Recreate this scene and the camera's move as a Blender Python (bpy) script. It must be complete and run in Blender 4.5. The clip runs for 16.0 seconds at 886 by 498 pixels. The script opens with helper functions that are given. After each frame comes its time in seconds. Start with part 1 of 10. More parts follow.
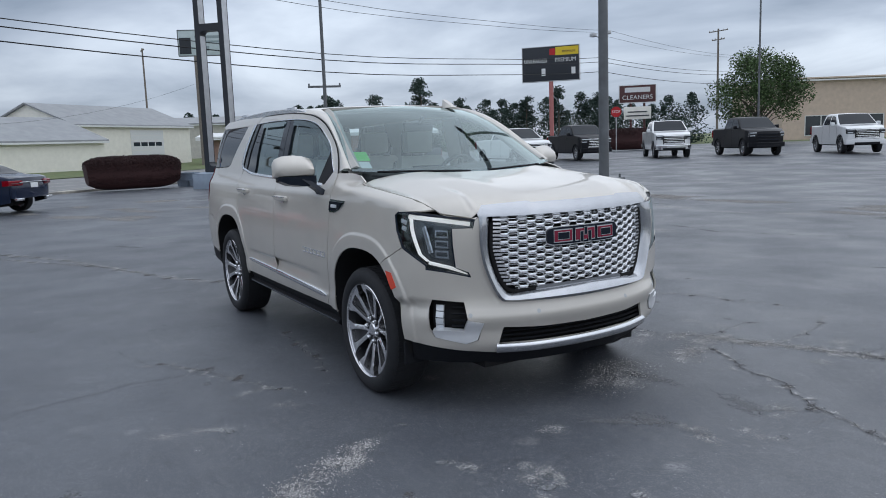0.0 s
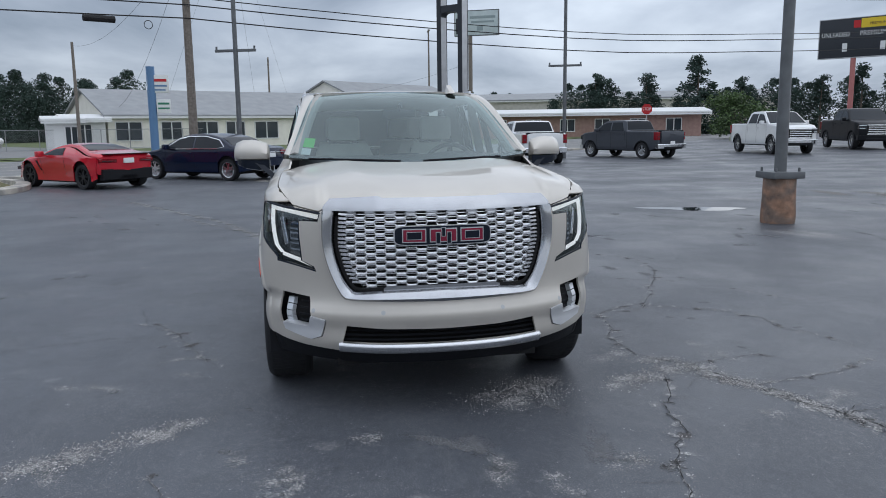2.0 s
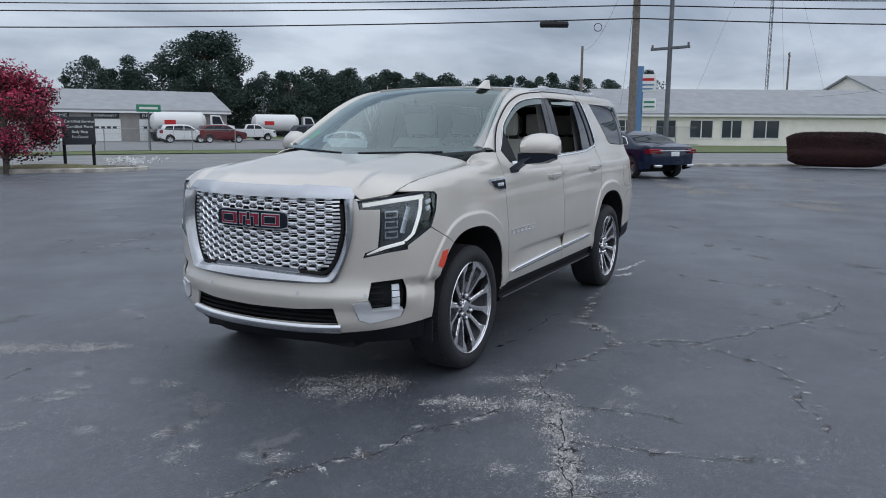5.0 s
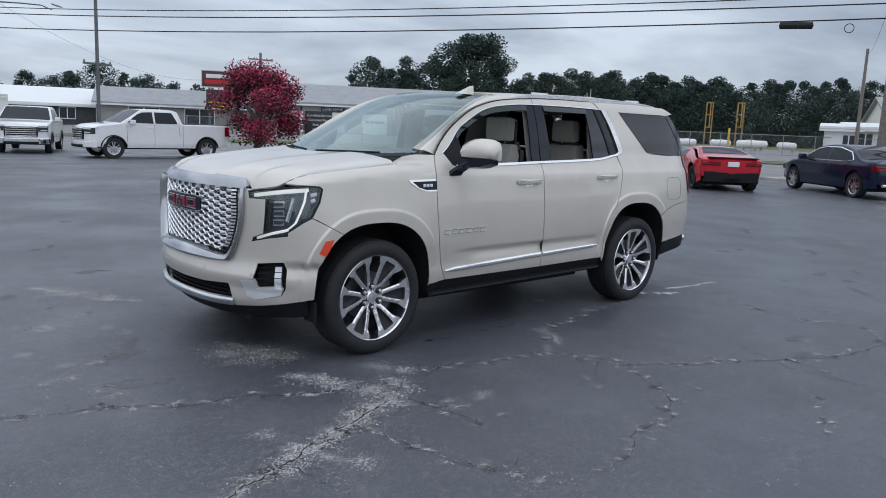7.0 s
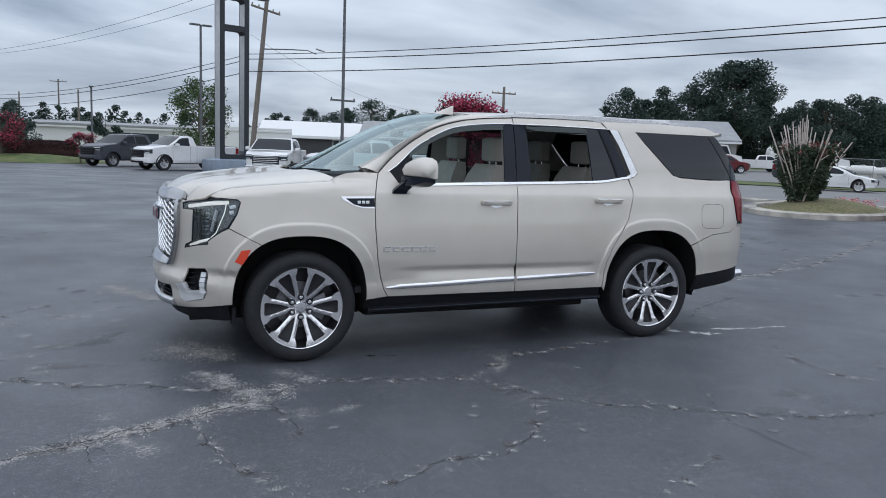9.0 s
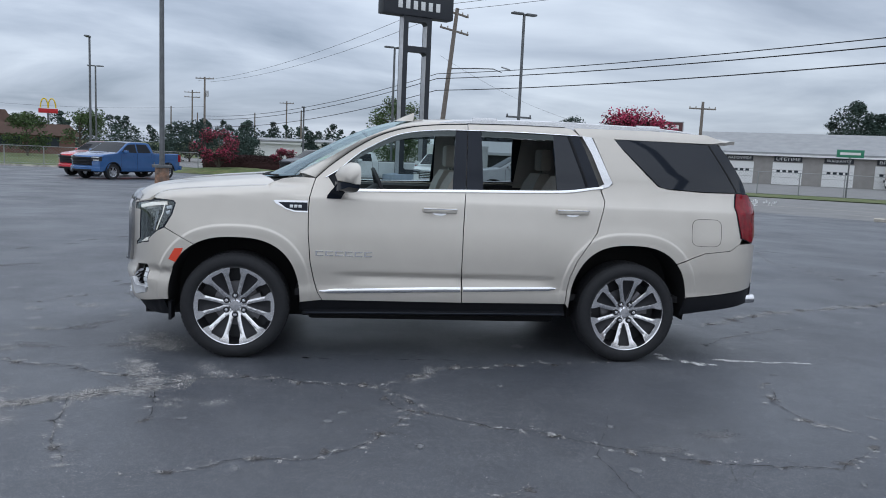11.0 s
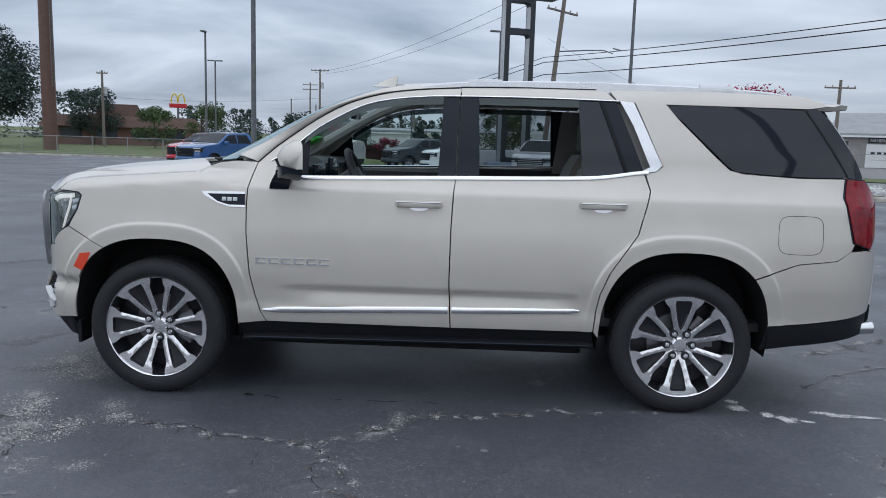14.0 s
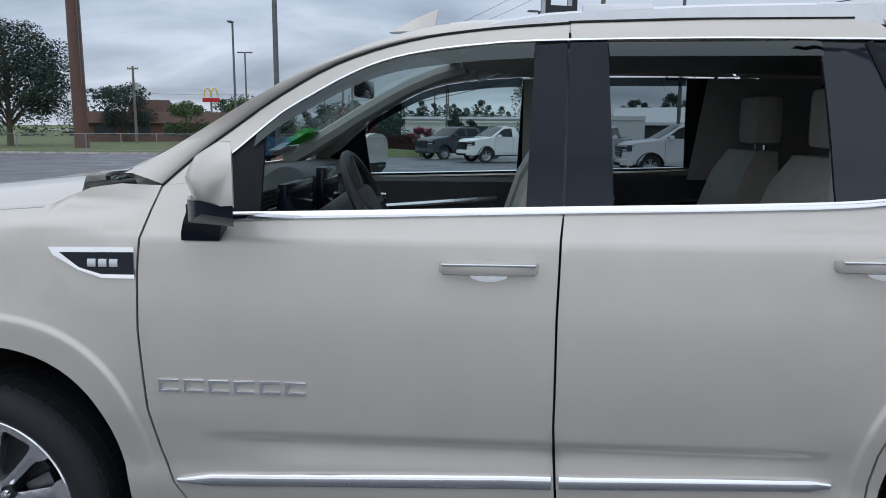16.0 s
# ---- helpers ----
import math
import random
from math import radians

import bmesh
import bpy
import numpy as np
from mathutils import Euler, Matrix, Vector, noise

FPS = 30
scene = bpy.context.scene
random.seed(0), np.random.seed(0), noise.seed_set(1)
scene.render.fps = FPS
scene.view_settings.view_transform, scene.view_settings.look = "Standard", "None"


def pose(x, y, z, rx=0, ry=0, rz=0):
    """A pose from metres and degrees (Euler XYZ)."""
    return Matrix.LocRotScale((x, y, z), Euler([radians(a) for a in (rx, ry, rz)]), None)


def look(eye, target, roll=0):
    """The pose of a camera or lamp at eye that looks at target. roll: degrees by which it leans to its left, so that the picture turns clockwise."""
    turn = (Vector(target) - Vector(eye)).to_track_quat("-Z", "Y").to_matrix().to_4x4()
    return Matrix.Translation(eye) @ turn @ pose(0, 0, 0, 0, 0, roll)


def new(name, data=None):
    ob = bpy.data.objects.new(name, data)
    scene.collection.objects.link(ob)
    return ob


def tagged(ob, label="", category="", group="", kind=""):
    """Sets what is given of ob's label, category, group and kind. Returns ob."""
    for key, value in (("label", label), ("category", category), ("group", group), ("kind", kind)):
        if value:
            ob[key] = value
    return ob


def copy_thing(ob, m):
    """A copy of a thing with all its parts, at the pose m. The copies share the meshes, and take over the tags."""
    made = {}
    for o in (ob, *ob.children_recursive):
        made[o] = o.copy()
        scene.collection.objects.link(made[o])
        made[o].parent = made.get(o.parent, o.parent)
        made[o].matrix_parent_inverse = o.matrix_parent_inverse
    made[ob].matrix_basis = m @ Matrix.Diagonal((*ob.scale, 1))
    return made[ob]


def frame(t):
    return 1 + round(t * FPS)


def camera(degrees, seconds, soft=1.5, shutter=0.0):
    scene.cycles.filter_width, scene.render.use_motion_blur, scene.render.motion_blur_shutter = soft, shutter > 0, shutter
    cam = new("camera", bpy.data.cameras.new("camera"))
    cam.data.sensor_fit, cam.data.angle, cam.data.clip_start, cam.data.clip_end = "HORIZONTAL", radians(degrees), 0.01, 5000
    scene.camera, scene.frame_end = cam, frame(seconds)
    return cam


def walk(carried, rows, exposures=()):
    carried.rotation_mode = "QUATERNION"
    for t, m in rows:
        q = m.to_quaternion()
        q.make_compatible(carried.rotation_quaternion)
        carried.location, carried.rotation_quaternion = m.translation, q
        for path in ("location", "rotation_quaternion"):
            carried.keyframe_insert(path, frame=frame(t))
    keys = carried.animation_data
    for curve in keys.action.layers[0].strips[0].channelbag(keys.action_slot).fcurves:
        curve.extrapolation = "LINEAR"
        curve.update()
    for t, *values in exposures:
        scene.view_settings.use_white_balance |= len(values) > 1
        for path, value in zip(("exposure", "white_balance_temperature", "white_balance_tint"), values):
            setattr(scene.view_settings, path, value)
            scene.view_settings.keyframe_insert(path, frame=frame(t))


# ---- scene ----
EXPOSURES = [(0.0, 0.23), (4.0, 0.17), (6.5, 0.28), (16.0, 0.25)]
cam = camera(60.1, 16.0, soft=0.95)
# seconds, eye, tilt, lean, turn
PATH = [
    (0, 5.912, -2.959, 1.572, 82.07, 2.00, 59.42),
    (0.5, 6.109, -2.475, 1.575, 81.87, 1.84, 62.87),
    (1, 6.332, -1.928, 1.591, 81.48, 1.51, 67.67),
    (1.5, 6.402, -1.325, 1.590, 81.16, 0.99, 73.59),
    (2, 6.527, -0.688, 1.590, 80.98, 0.68, 80.25),
    (2.5, 6.529, -0.061, 1.560, 81.03, 0.53, 87.11),
    (3, 6.555, 0.614, 1.556, 81.09, 0.70, 93.99),
    (3.5, 6.433, 1.217, 1.553, 81.14, 0.82, 100.64),
    (4, 6.265, 1.861, 1.544, 81.09, 0.78, 106.93),
    (6.5, 5.066, 4.707, 1.593, 80.68, -2.29, 133.46),
    (7, 4.683, 5.140, 1.618, 80.66, -2.36, 138.24),
    (7.5, 4.276, 5.589, 1.639, 80.94, -2.29, 143.07),
    (8, 3.781, 5.900, 1.630, 81.34, -2.20, 148.03),
    (8.5, 3.248, 6.206, 1.625, 81.78, -2.13, 152.98),
    (9, 2.698, 6.382, 1.613, 82.24, -2.22, 157.68),
    (9.5, 2.148, 6.550, 1.607, 82.78, -2.31, 162.27),
    (12, 0.025, 6.825, 1.609, 82.54, -2.43, 177.30),
    (12.5, -0.155, 6.723, 1.593, 82.02, -2.36, 178.22),
    (13, -0.225, 6.357, 1.579, 81.72, -2.20, 179.29),
    (13.5, -0.301, 5.870, 1.553, 81.67, -2.01, 180.69),
    (14, -0.277, 5.334, 1.551, 81.80, -1.71, 182.05),
    (14.5, -0.212, 4.773, 1.558, 81.94, -1.25, 183.00),
    (15, -0.175, 4.207, 1.563, 81.81, -0.69, 183.68),
    (15.5, -0.085, 3.632, 1.551, 81.49, -0.32, 184.04),
    (16, -0.034, 3.034, 1.558, 80.87, -0.23, 184.59),
]
walk(cam, [(t, pose(x, y, z, rx, ry, rz)) for t, x, y, z, rx, ry, rz in PATH], EXPOSURES)

# ---- light: an overcast sky over a car lot ----
def overcast_world():
    w = bpy.data.worlds.new("overcast")
    scene.world = w
    w.use_nodes = True
    nt = w.node_tree
    nt.nodes.clear()
    N, L = nt.nodes.new, nt.links.new
    out, bg = N("ShaderNodeOutputWorld"), N("ShaderNodeBackground")
    sky = N("ShaderNodeTexSky")
    sky.sky_type, sky.sun_disc = "NISHITA", False
    sky.sun_elevation, sky.sun_rotation = radians(62), radians(SUN_TURN)
    tc = N("ShaderNodeTexCoord")
    sep = N("ShaderNodeSeparateXYZ")
    L(tc.outputs["Generated"], sep.inputs[0])
    lift = N("ShaderNodeMath"); lift.operation = "ADD"; lift.inputs[1].default_value = 0.16
    L(sep.outputs[2], lift.inputs[0])
    keep = N("ShaderNodeMath"); keep.operation = "MAXIMUM"; keep.inputs[1].default_value = 0.06
    L(lift.outputs[0], keep.inputs[0])
    div = N("ShaderNodeVectorMath"); div.operation = "DIVIDE"
    comb = N("ShaderNodeCombineXYZ")
    L(keep.outputs[0], comb.inputs[0]); L(keep.outputs[0], comb.inputs[1]); comb.inputs[2].default_value = 1.0
    L(tc.outputs["Generated"], div.inputs[0]); L(comb.outputs[0], div.inputs[1])
    mp = N("ShaderNodeMapping"); mp.inputs["Scale"].default_value = (0.55, 0.75, 0.15)
    mp.inputs["Location"].default_value = (3.1, 1.7, 0.4)
    L(div.outputs[0], mp.inputs[0])
    n1 = N("ShaderNodeTexNoise"); n1.inputs["Scale"].default_value = 1.15; n1.inputs["Detail"].default_value = 7
    n1.inputs["Roughness"].default_value = 0.52; n1.inputs["Distortion"].default_value = 0.35
    L(mp.outputs[0], n1.inputs["Vector"])
    ramp = N("ShaderNodeValToRGB")
    e = ramp.color_ramp.elements
    e[0].position, e[0].color = 0.34, (0.245, 0.30, 0.39, 1)
    e[1].position, e[1].color = 0.68, (0.65, 0.73, 0.845, 1)
    m = ramp.color_ramp.elements.new(0.5); m.color = (0.415, 0.48, 0.59, 1)
    L(n1.outputs[0], ramp.inputs[0])
    # an overcast sky is brighter towards the zenith
    grad = N("ShaderNodeMapRange"); grad.inputs["From Min"].default_value = 0.0; grad.inputs["From Max"].default_value = 0.9
    grad.inputs["To Min"].default_value = 0.95; grad.inputs["To Max"].default_value = 1.65
    L(sep.outputs[2], grad.inputs[0])
    mul = N("ShaderNodeMix"); mul.data_type, mul.blend_type = "RGBA", "MULTIPLY"; mul.inputs[0].default_value = 1
    L(ramp.outputs[0], mul.inputs[6]); L(grad.outputs[0], mul.inputs[7])
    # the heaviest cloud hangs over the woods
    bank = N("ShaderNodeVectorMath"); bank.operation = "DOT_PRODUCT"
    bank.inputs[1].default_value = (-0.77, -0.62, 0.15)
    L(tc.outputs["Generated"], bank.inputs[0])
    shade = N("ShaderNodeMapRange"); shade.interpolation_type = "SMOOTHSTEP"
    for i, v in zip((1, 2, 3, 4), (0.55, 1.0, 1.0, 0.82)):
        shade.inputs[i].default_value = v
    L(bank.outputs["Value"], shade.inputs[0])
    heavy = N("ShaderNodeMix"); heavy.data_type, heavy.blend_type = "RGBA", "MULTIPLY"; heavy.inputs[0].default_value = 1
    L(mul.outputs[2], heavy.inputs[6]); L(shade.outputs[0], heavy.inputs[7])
    mix = N("ShaderNodeMix"); mix.data_type = "RGBA"; mix.inputs[0].default_value = 0.9
    tone = N("ShaderNodeMix"); tone.data_type, tone.blend_type = "RGBA", "MULTIPLY"; tone.inputs[0].default_value = 1
    tone.inputs[7].default_value = (0.1, 0.1, 0.1, 1)
    L(sky.outputs[0], tone.inputs[6])
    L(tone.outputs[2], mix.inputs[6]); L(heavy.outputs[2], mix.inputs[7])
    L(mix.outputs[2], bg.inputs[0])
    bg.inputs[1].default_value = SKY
    L(bg.outputs[0], out.inputs[0])


SKY, SUN_TURN = 1.0, 35.0
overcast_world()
sun = new("sun", bpy.data.lights.new("sun", "SUN"))
sun.data.energy, sun.data.angle, sun.data.color = 1.0, radians(175), (1.0, 0.97, 0.92)
sun.matrix_world = look((18, 26, 60), (0, 0, 0))

# ---- materials ----
def material(name, color, rough=0.5, metal=0.0, coat=0.0, vary=0.0, scale=8.0, fine=0.0, fine_scale=300.0, bump=0.0, bump_scale=200.0,
             glass=False, emit=0.0, tone2=None, ior=1.45, piece=0.0, spec=0.5, rough_vary=0.0):
    """A procedural surface: two scales of variation in tone, a fine relief, and a tone by piece."""
    m = bpy.data.materials.new(name)
    m.use_nodes = True
    nt = m.node_tree
    N, L = nt.nodes.new, nt.links.new
    b = nt.nodes["Principled BSDF"]
    b.inputs["Base Color"].default_value = (*color, 1)
    b.inputs["Roughness"].default_value, b.inputs["Metallic"].default_value = rough, metal
    b.inputs["Coat Weight"].default_value, b.inputs["Coat Roughness"].default_value = coat, 0.03
    b.inputs["IOR"].default_value = ior
    b.inputs["Specular IOR Level"].default_value = spec
    if glass:
        b.inputs["Transmission Weight"].default_value = 1.0
    if emit:
        b.inputs["Emission Color"].default_value, b.inputs["Emission Strength"].default_value = (*color, 1), emit
    tc = N("ShaderNodeTexCoord")
    last = None
    if vary or tone2 or fine or piece:
        rgb = N("ShaderNodeRGB"); rgb.outputs[0].default_value = (*color, 1)
        last = rgb.outputs[0]
        if tone2:
            n = N("ShaderNodeTexNoise"); n.inputs["Scale"].default_value = scale; n.inputs["Detail"].default_value = 5
            r = N("ShaderNodeMapRange"); r.inputs["From Min"].default_value, r.inputs["From Max"].default_value = 0.4, 0.62
            mx = N("ShaderNodeMix"); mx.data_type = "RGBA"; mx.inputs[7].default_value = (*tone2, 1)
            L(tc.outputs["Object"], n.inputs["Vector"]); L(n.outputs[0], r.inputs[0]); L(r.outputs[0], mx.inputs[0]); L(last, mx.inputs[6])
            last = mx.outputs[2]
        for amount, sc, det in ((vary, scale * 1.7, 4), (fine, fine_scale, 2)):
            if amount:
                n = N("ShaderNodeTexNoise"); n.inputs["Scale"].default_value = sc; n.inputs["Detail"].default_value = det
                r = N("ShaderNodeMapRange")
                r.inputs["From Min"].default_value, r.inputs["From Max"].default_value = 0.3, 0.7
                r.inputs["To Min"].default_value, r.inputs["To Max"].default_value = 1 - amount, 1 + amount
                mx = N("ShaderNodeMix"); mx.data_type, mx.blend_type = "RGBA", "MULTIPLY"; mx.inputs[0].default_value = 1
                L(tc.outputs["Object"], n.inputs["Vector"]); L(n.outputs[0], r.inputs[0]); L(last, mx.inputs[6]); L(r.outputs[0], mx.inputs[7])
                last = mx.outputs[2]
        if piece:
            g = N("ShaderNodeNewGeometry")
            r = N("ShaderNodeMapRange"); r.inputs["To Min"].default_value, r.inputs["To Max"].default_value = 1 - piece, 1 + piece
            mx = N("ShaderNodeMix"); mx.data_type, mx.blend_type = "RGBA", "MULTIPLY"; mx.inputs[0].default_value = 1
            L(g.outputs["Random Per Island"], r.inputs[0]); L(last, mx.inputs[6]); L(r.outputs[0], mx.inputs[7])
            last = mx.outputs[2]
        L(last, b.inputs["Base Color"])
    if rough_vary:
        n = N("ShaderNodeTexNoise"); n.inputs["Scale"].default_value = scale; n.inputs["Detail"].default_value = 4
        r = N("ShaderNodeMapRange"); r.inputs["From Min"].default_value, r.inputs["From Max"].default_value = 0.3, 0.7
        r.inputs["To Min"].default_value, r.inputs["To Max"].default_value = rough - rough_vary, rough + rough_vary
        L(tc.outputs["Object"], n.inputs["Vector"]); L(n.outputs[0], r.inputs[0]); L(r.outputs[0], b.inputs["Roughness"])
    if bump:
        n = N("ShaderNodeTexNoise"); n.inputs["Scale"].default_value = bump_scale; n.inputs["Detail"].default_value = 4
        bp = N("ShaderNodeBump"); bp.inputs["Strength"].default_value = min(1, bump); bp.inputs["Distance"].default_value = 0.004 * max(1, bump)
        L(tc.outputs["Object"], n.inputs["Vector"]); L(n.outputs[0], bp.inputs["Height"]); L(bp.outputs[0], b.inputs["Normal"])
    return m


def paint(name, color, metal=0.25, rough=0.32, coat=1.0, spec=0.5):
    return material(name, color, rough, metal, coat, vary=0.03, scale=2.5, fine=0.03, fine_scale=900, spec=spec)


CHAMPAGNE = paint("champagne_paint", (0.555, 0.522, 0.474), 0.35, 0.38, 0.75)
WHITE_PAINT = paint("white_car_paint", (0.72, 0.73, 0.74), 0.0, 0.3)
BLACK_PAINT = paint("black_car_paint", (0.006, 0.007, 0.010), 0.0, 0.35, 0.08, 0.2)
GREY_PAINT = paint("grey_car_paint", (0.060, 0.067, 0.082), 0.3, 0.35, 0.3, 0.3)
NAVY_PAINT = paint("navy_car_paint", (0.005, 0.012, 0.036), 0.1, 0.2, 0.4, 0.35)
RED_PAINT = paint("red_car_paint", (0.55, 0.010, 0.026), 0.15, 0.25)
BLUE_PAINT = paint("blue_car_paint", (0.035, 0.12, 0.31), 0.3, 0.25)
SILVER_PAINT = paint("silver_car_paint", (0.42, 0.43, 0.44), 0.5, 0.3)
MAROON_PAINT = paint("maroon_car_paint", (0.12, 0.012, 0.018), 0.3, 0.28)
CHROME = material("chrome", (0.80, 0.81, 0.83), 0.09, 1.0, vary=0.02)
GRILLE_CHROME = material("grille_chrome", (0.43, 0.44, 0.46), 0.19, 1.0, vary=0.04, scale=6)
SOFT_CHROME = material("soft_chrome", (0.58, 0.59, 0.61), 0.15, 1.0, vary=0.02)
LATTICE_CHROME = material("lattice_chrome", (0.84, 0.85, 0.87), 0.24, 0.95, vary=0.04, scale=30)
DISC_METAL = material("brake_steel", (0.16, 0.16, 0.17), 0.4, 0.9, vary=0.1, scale=20)
SATIN_METAL = material("satin_aluminium", (0.62, 0.63, 0.65), 0.24, 1.0, vary=0.04, scale=6)
SATIN_BRIGHT = material("bright_satin_trim", (0.70, 0.71, 0.73), 0.42, 0.55, vary=0.04, scale=6)
RIM_FACE = material("machined_rim", (0.76, 0.76, 0.78), 0.16, 0.95, vary=0.05, scale=20)
RIM_DARK = material("dark_rim_pocket", (0.026, 0.027, 0.031), 0.42, 0.4, vary=0.1, scale=20)
TYRE = material("tyre_rubber", (0.014, 0.015, 0.018), 0.75, vary=0.15, scale=14, bump=0.3, bump_scale=90)
BLACK_TRIM = material("black_plastic", (0.009, 0.010, 0.013), 0.6, vary=0.12, scale=10, bump=0.15, bump_scale=500, spec=0.22)
GLOSS_BLACK = material("gloss_black", (0.010, 0.014, 0.023), 0.10, 0, 0.05, spec=0.22)
GAP_BLACK = material("shadowed_gap", (0.006, 0.006, 0.007), 0.85)
DARK_GLASS = material("dark_privacy_glass", (0.016, 0.020, 0.028), 0.03, 0, 0.0, ior=1.5, spec=0.36, vary=0.02)
CAR_GLASS = material("parked_car_glass", (0.022, 0.026, 0.032), 0.06, ior=1.5, spec=0.14, vary=0.02)
GRILLE_RED = material("red_badge_enamel", (0.24, 0.014, 0.042), 0.2, 0.3, 0.5, vary=0.05)
TAIL_RED = material("red_lens", (0.20, 0.003, 0.010), 0.16, 0, 0.25, vary=0.25, scale=14, spec=0.3)
AMBER = material("amber_reflector", (0.72, 0.065, 0.028), 0.2, 0, 0.5)
LAMP_DARK = material("lamp_housing", (0.05, 0.055, 0.062), 0.2, 0.5, 0.5, vary=0.25, scale=25)
LAMP_CLEAR = material("lamp_reflector", (0.5, 0.53, 0.57), 0.12, 0.9, 0.4, vary=0.3, scale=40)
LED_WHITE = material("lit_lamp_strip", (0.8, 0.8, 0.78), 0.3, emit=0.5)
LED_DIM = material("unlit_lamp_strip", (0.62, 0.65, 0.68), 0.15, 0.2, 0.4)
PLATE = material("licence_plate", (0.7, 0.71, 0.72), 0.4, vary=0.06, scale=40)
LEATHER = material("pale_leather", (0.42, 0.40, 0.36), 0.5, vary=0.06, scale=9, bump=0.25, bump_scale=160)
LEATHER_DARK = material("dark_leather", (0.03, 0.03, 0.033), 0.5, vary=0.1, bump=0.25, bump_scale=160)
HEADLINER = material("headliner_fabric", (0.40, 0.39, 0.37), 0.9, vary=0.05, bump=0.2, bump_scale=600)
DASH = material("dark_dashboard", (0.035, 0.035, 0.037), 0.55, vary=0.1, bump=0.2, bump_scale=400)
GREEN_TAG = material("green_card", (0.05, 0.62, 0.06), 0.6, vary=0.08, scale=50)
WHITE_CARD = material("white_card", (0.75, 0.76, 0.76), 0.6, vary=0.04, scale=30)


def thin_glass(name, tint, gloss=0.02):
    """Tinted sheet glass that lets light straight through and mirrors the sky."""
    m = bpy.data.materials.new(name)
    m.use_nodes = True
    nt = m.node_tree
    nt.nodes.clear()
    N, L = nt.nodes.new, nt.links.new
    out, mix = N("ShaderNodeOutputMaterial"), N("ShaderNodeMixShader")
    tr, gl, lw = N("ShaderNodeBsdfTransparent"), N("ShaderNodeBsdfGlossy"), N("ShaderNodeLayerWeight")
    po, fr = N("ShaderNodeMath"), N("ShaderNodeMath")
    po.operation, fr.operation = "POWER", "MULTIPLY_ADD"
    tr.inputs[0].default_value = (*tint, 1)
    gl.inputs["Roughness"].default_value = gloss
    gl.inputs[0].default_value = (0.82, 0.94, 0.94, 1)
    lw.inputs[0].default_value, po.inputs[1].default_value = 0.5, 3.2
    fr.inputs[1].default_value, fr.inputs[2].default_value = 0.85, 0.07
    L(lw.outputs["Facing"], po.inputs[0]); L(po.outputs[0], fr.inputs[0])
    L(fr.outputs[0], mix.inputs[0]); L(tr.outputs[0], mix.inputs[1]); L(gl.outputs[0], mix.inputs[2]); L(mix.outputs[0], out.inputs[0])
    return m


WINDSHIELD = thin_glass("windshield_glass", (0.56, 0.66, 0.66))
SIDE_GLASS = thin_glass("side_glass", (0.62, 0.74, 0.74))
TINTED_GLASS = thin_glass("tinted_side_glass", (0.30, 0.35, 0.37))
LENS = thin_glass("clear_lens", (0.86, 0.88, 0.9))
SMOKED = thin_glass("smoked_deflector", (0.06, 0.065, 0.075))


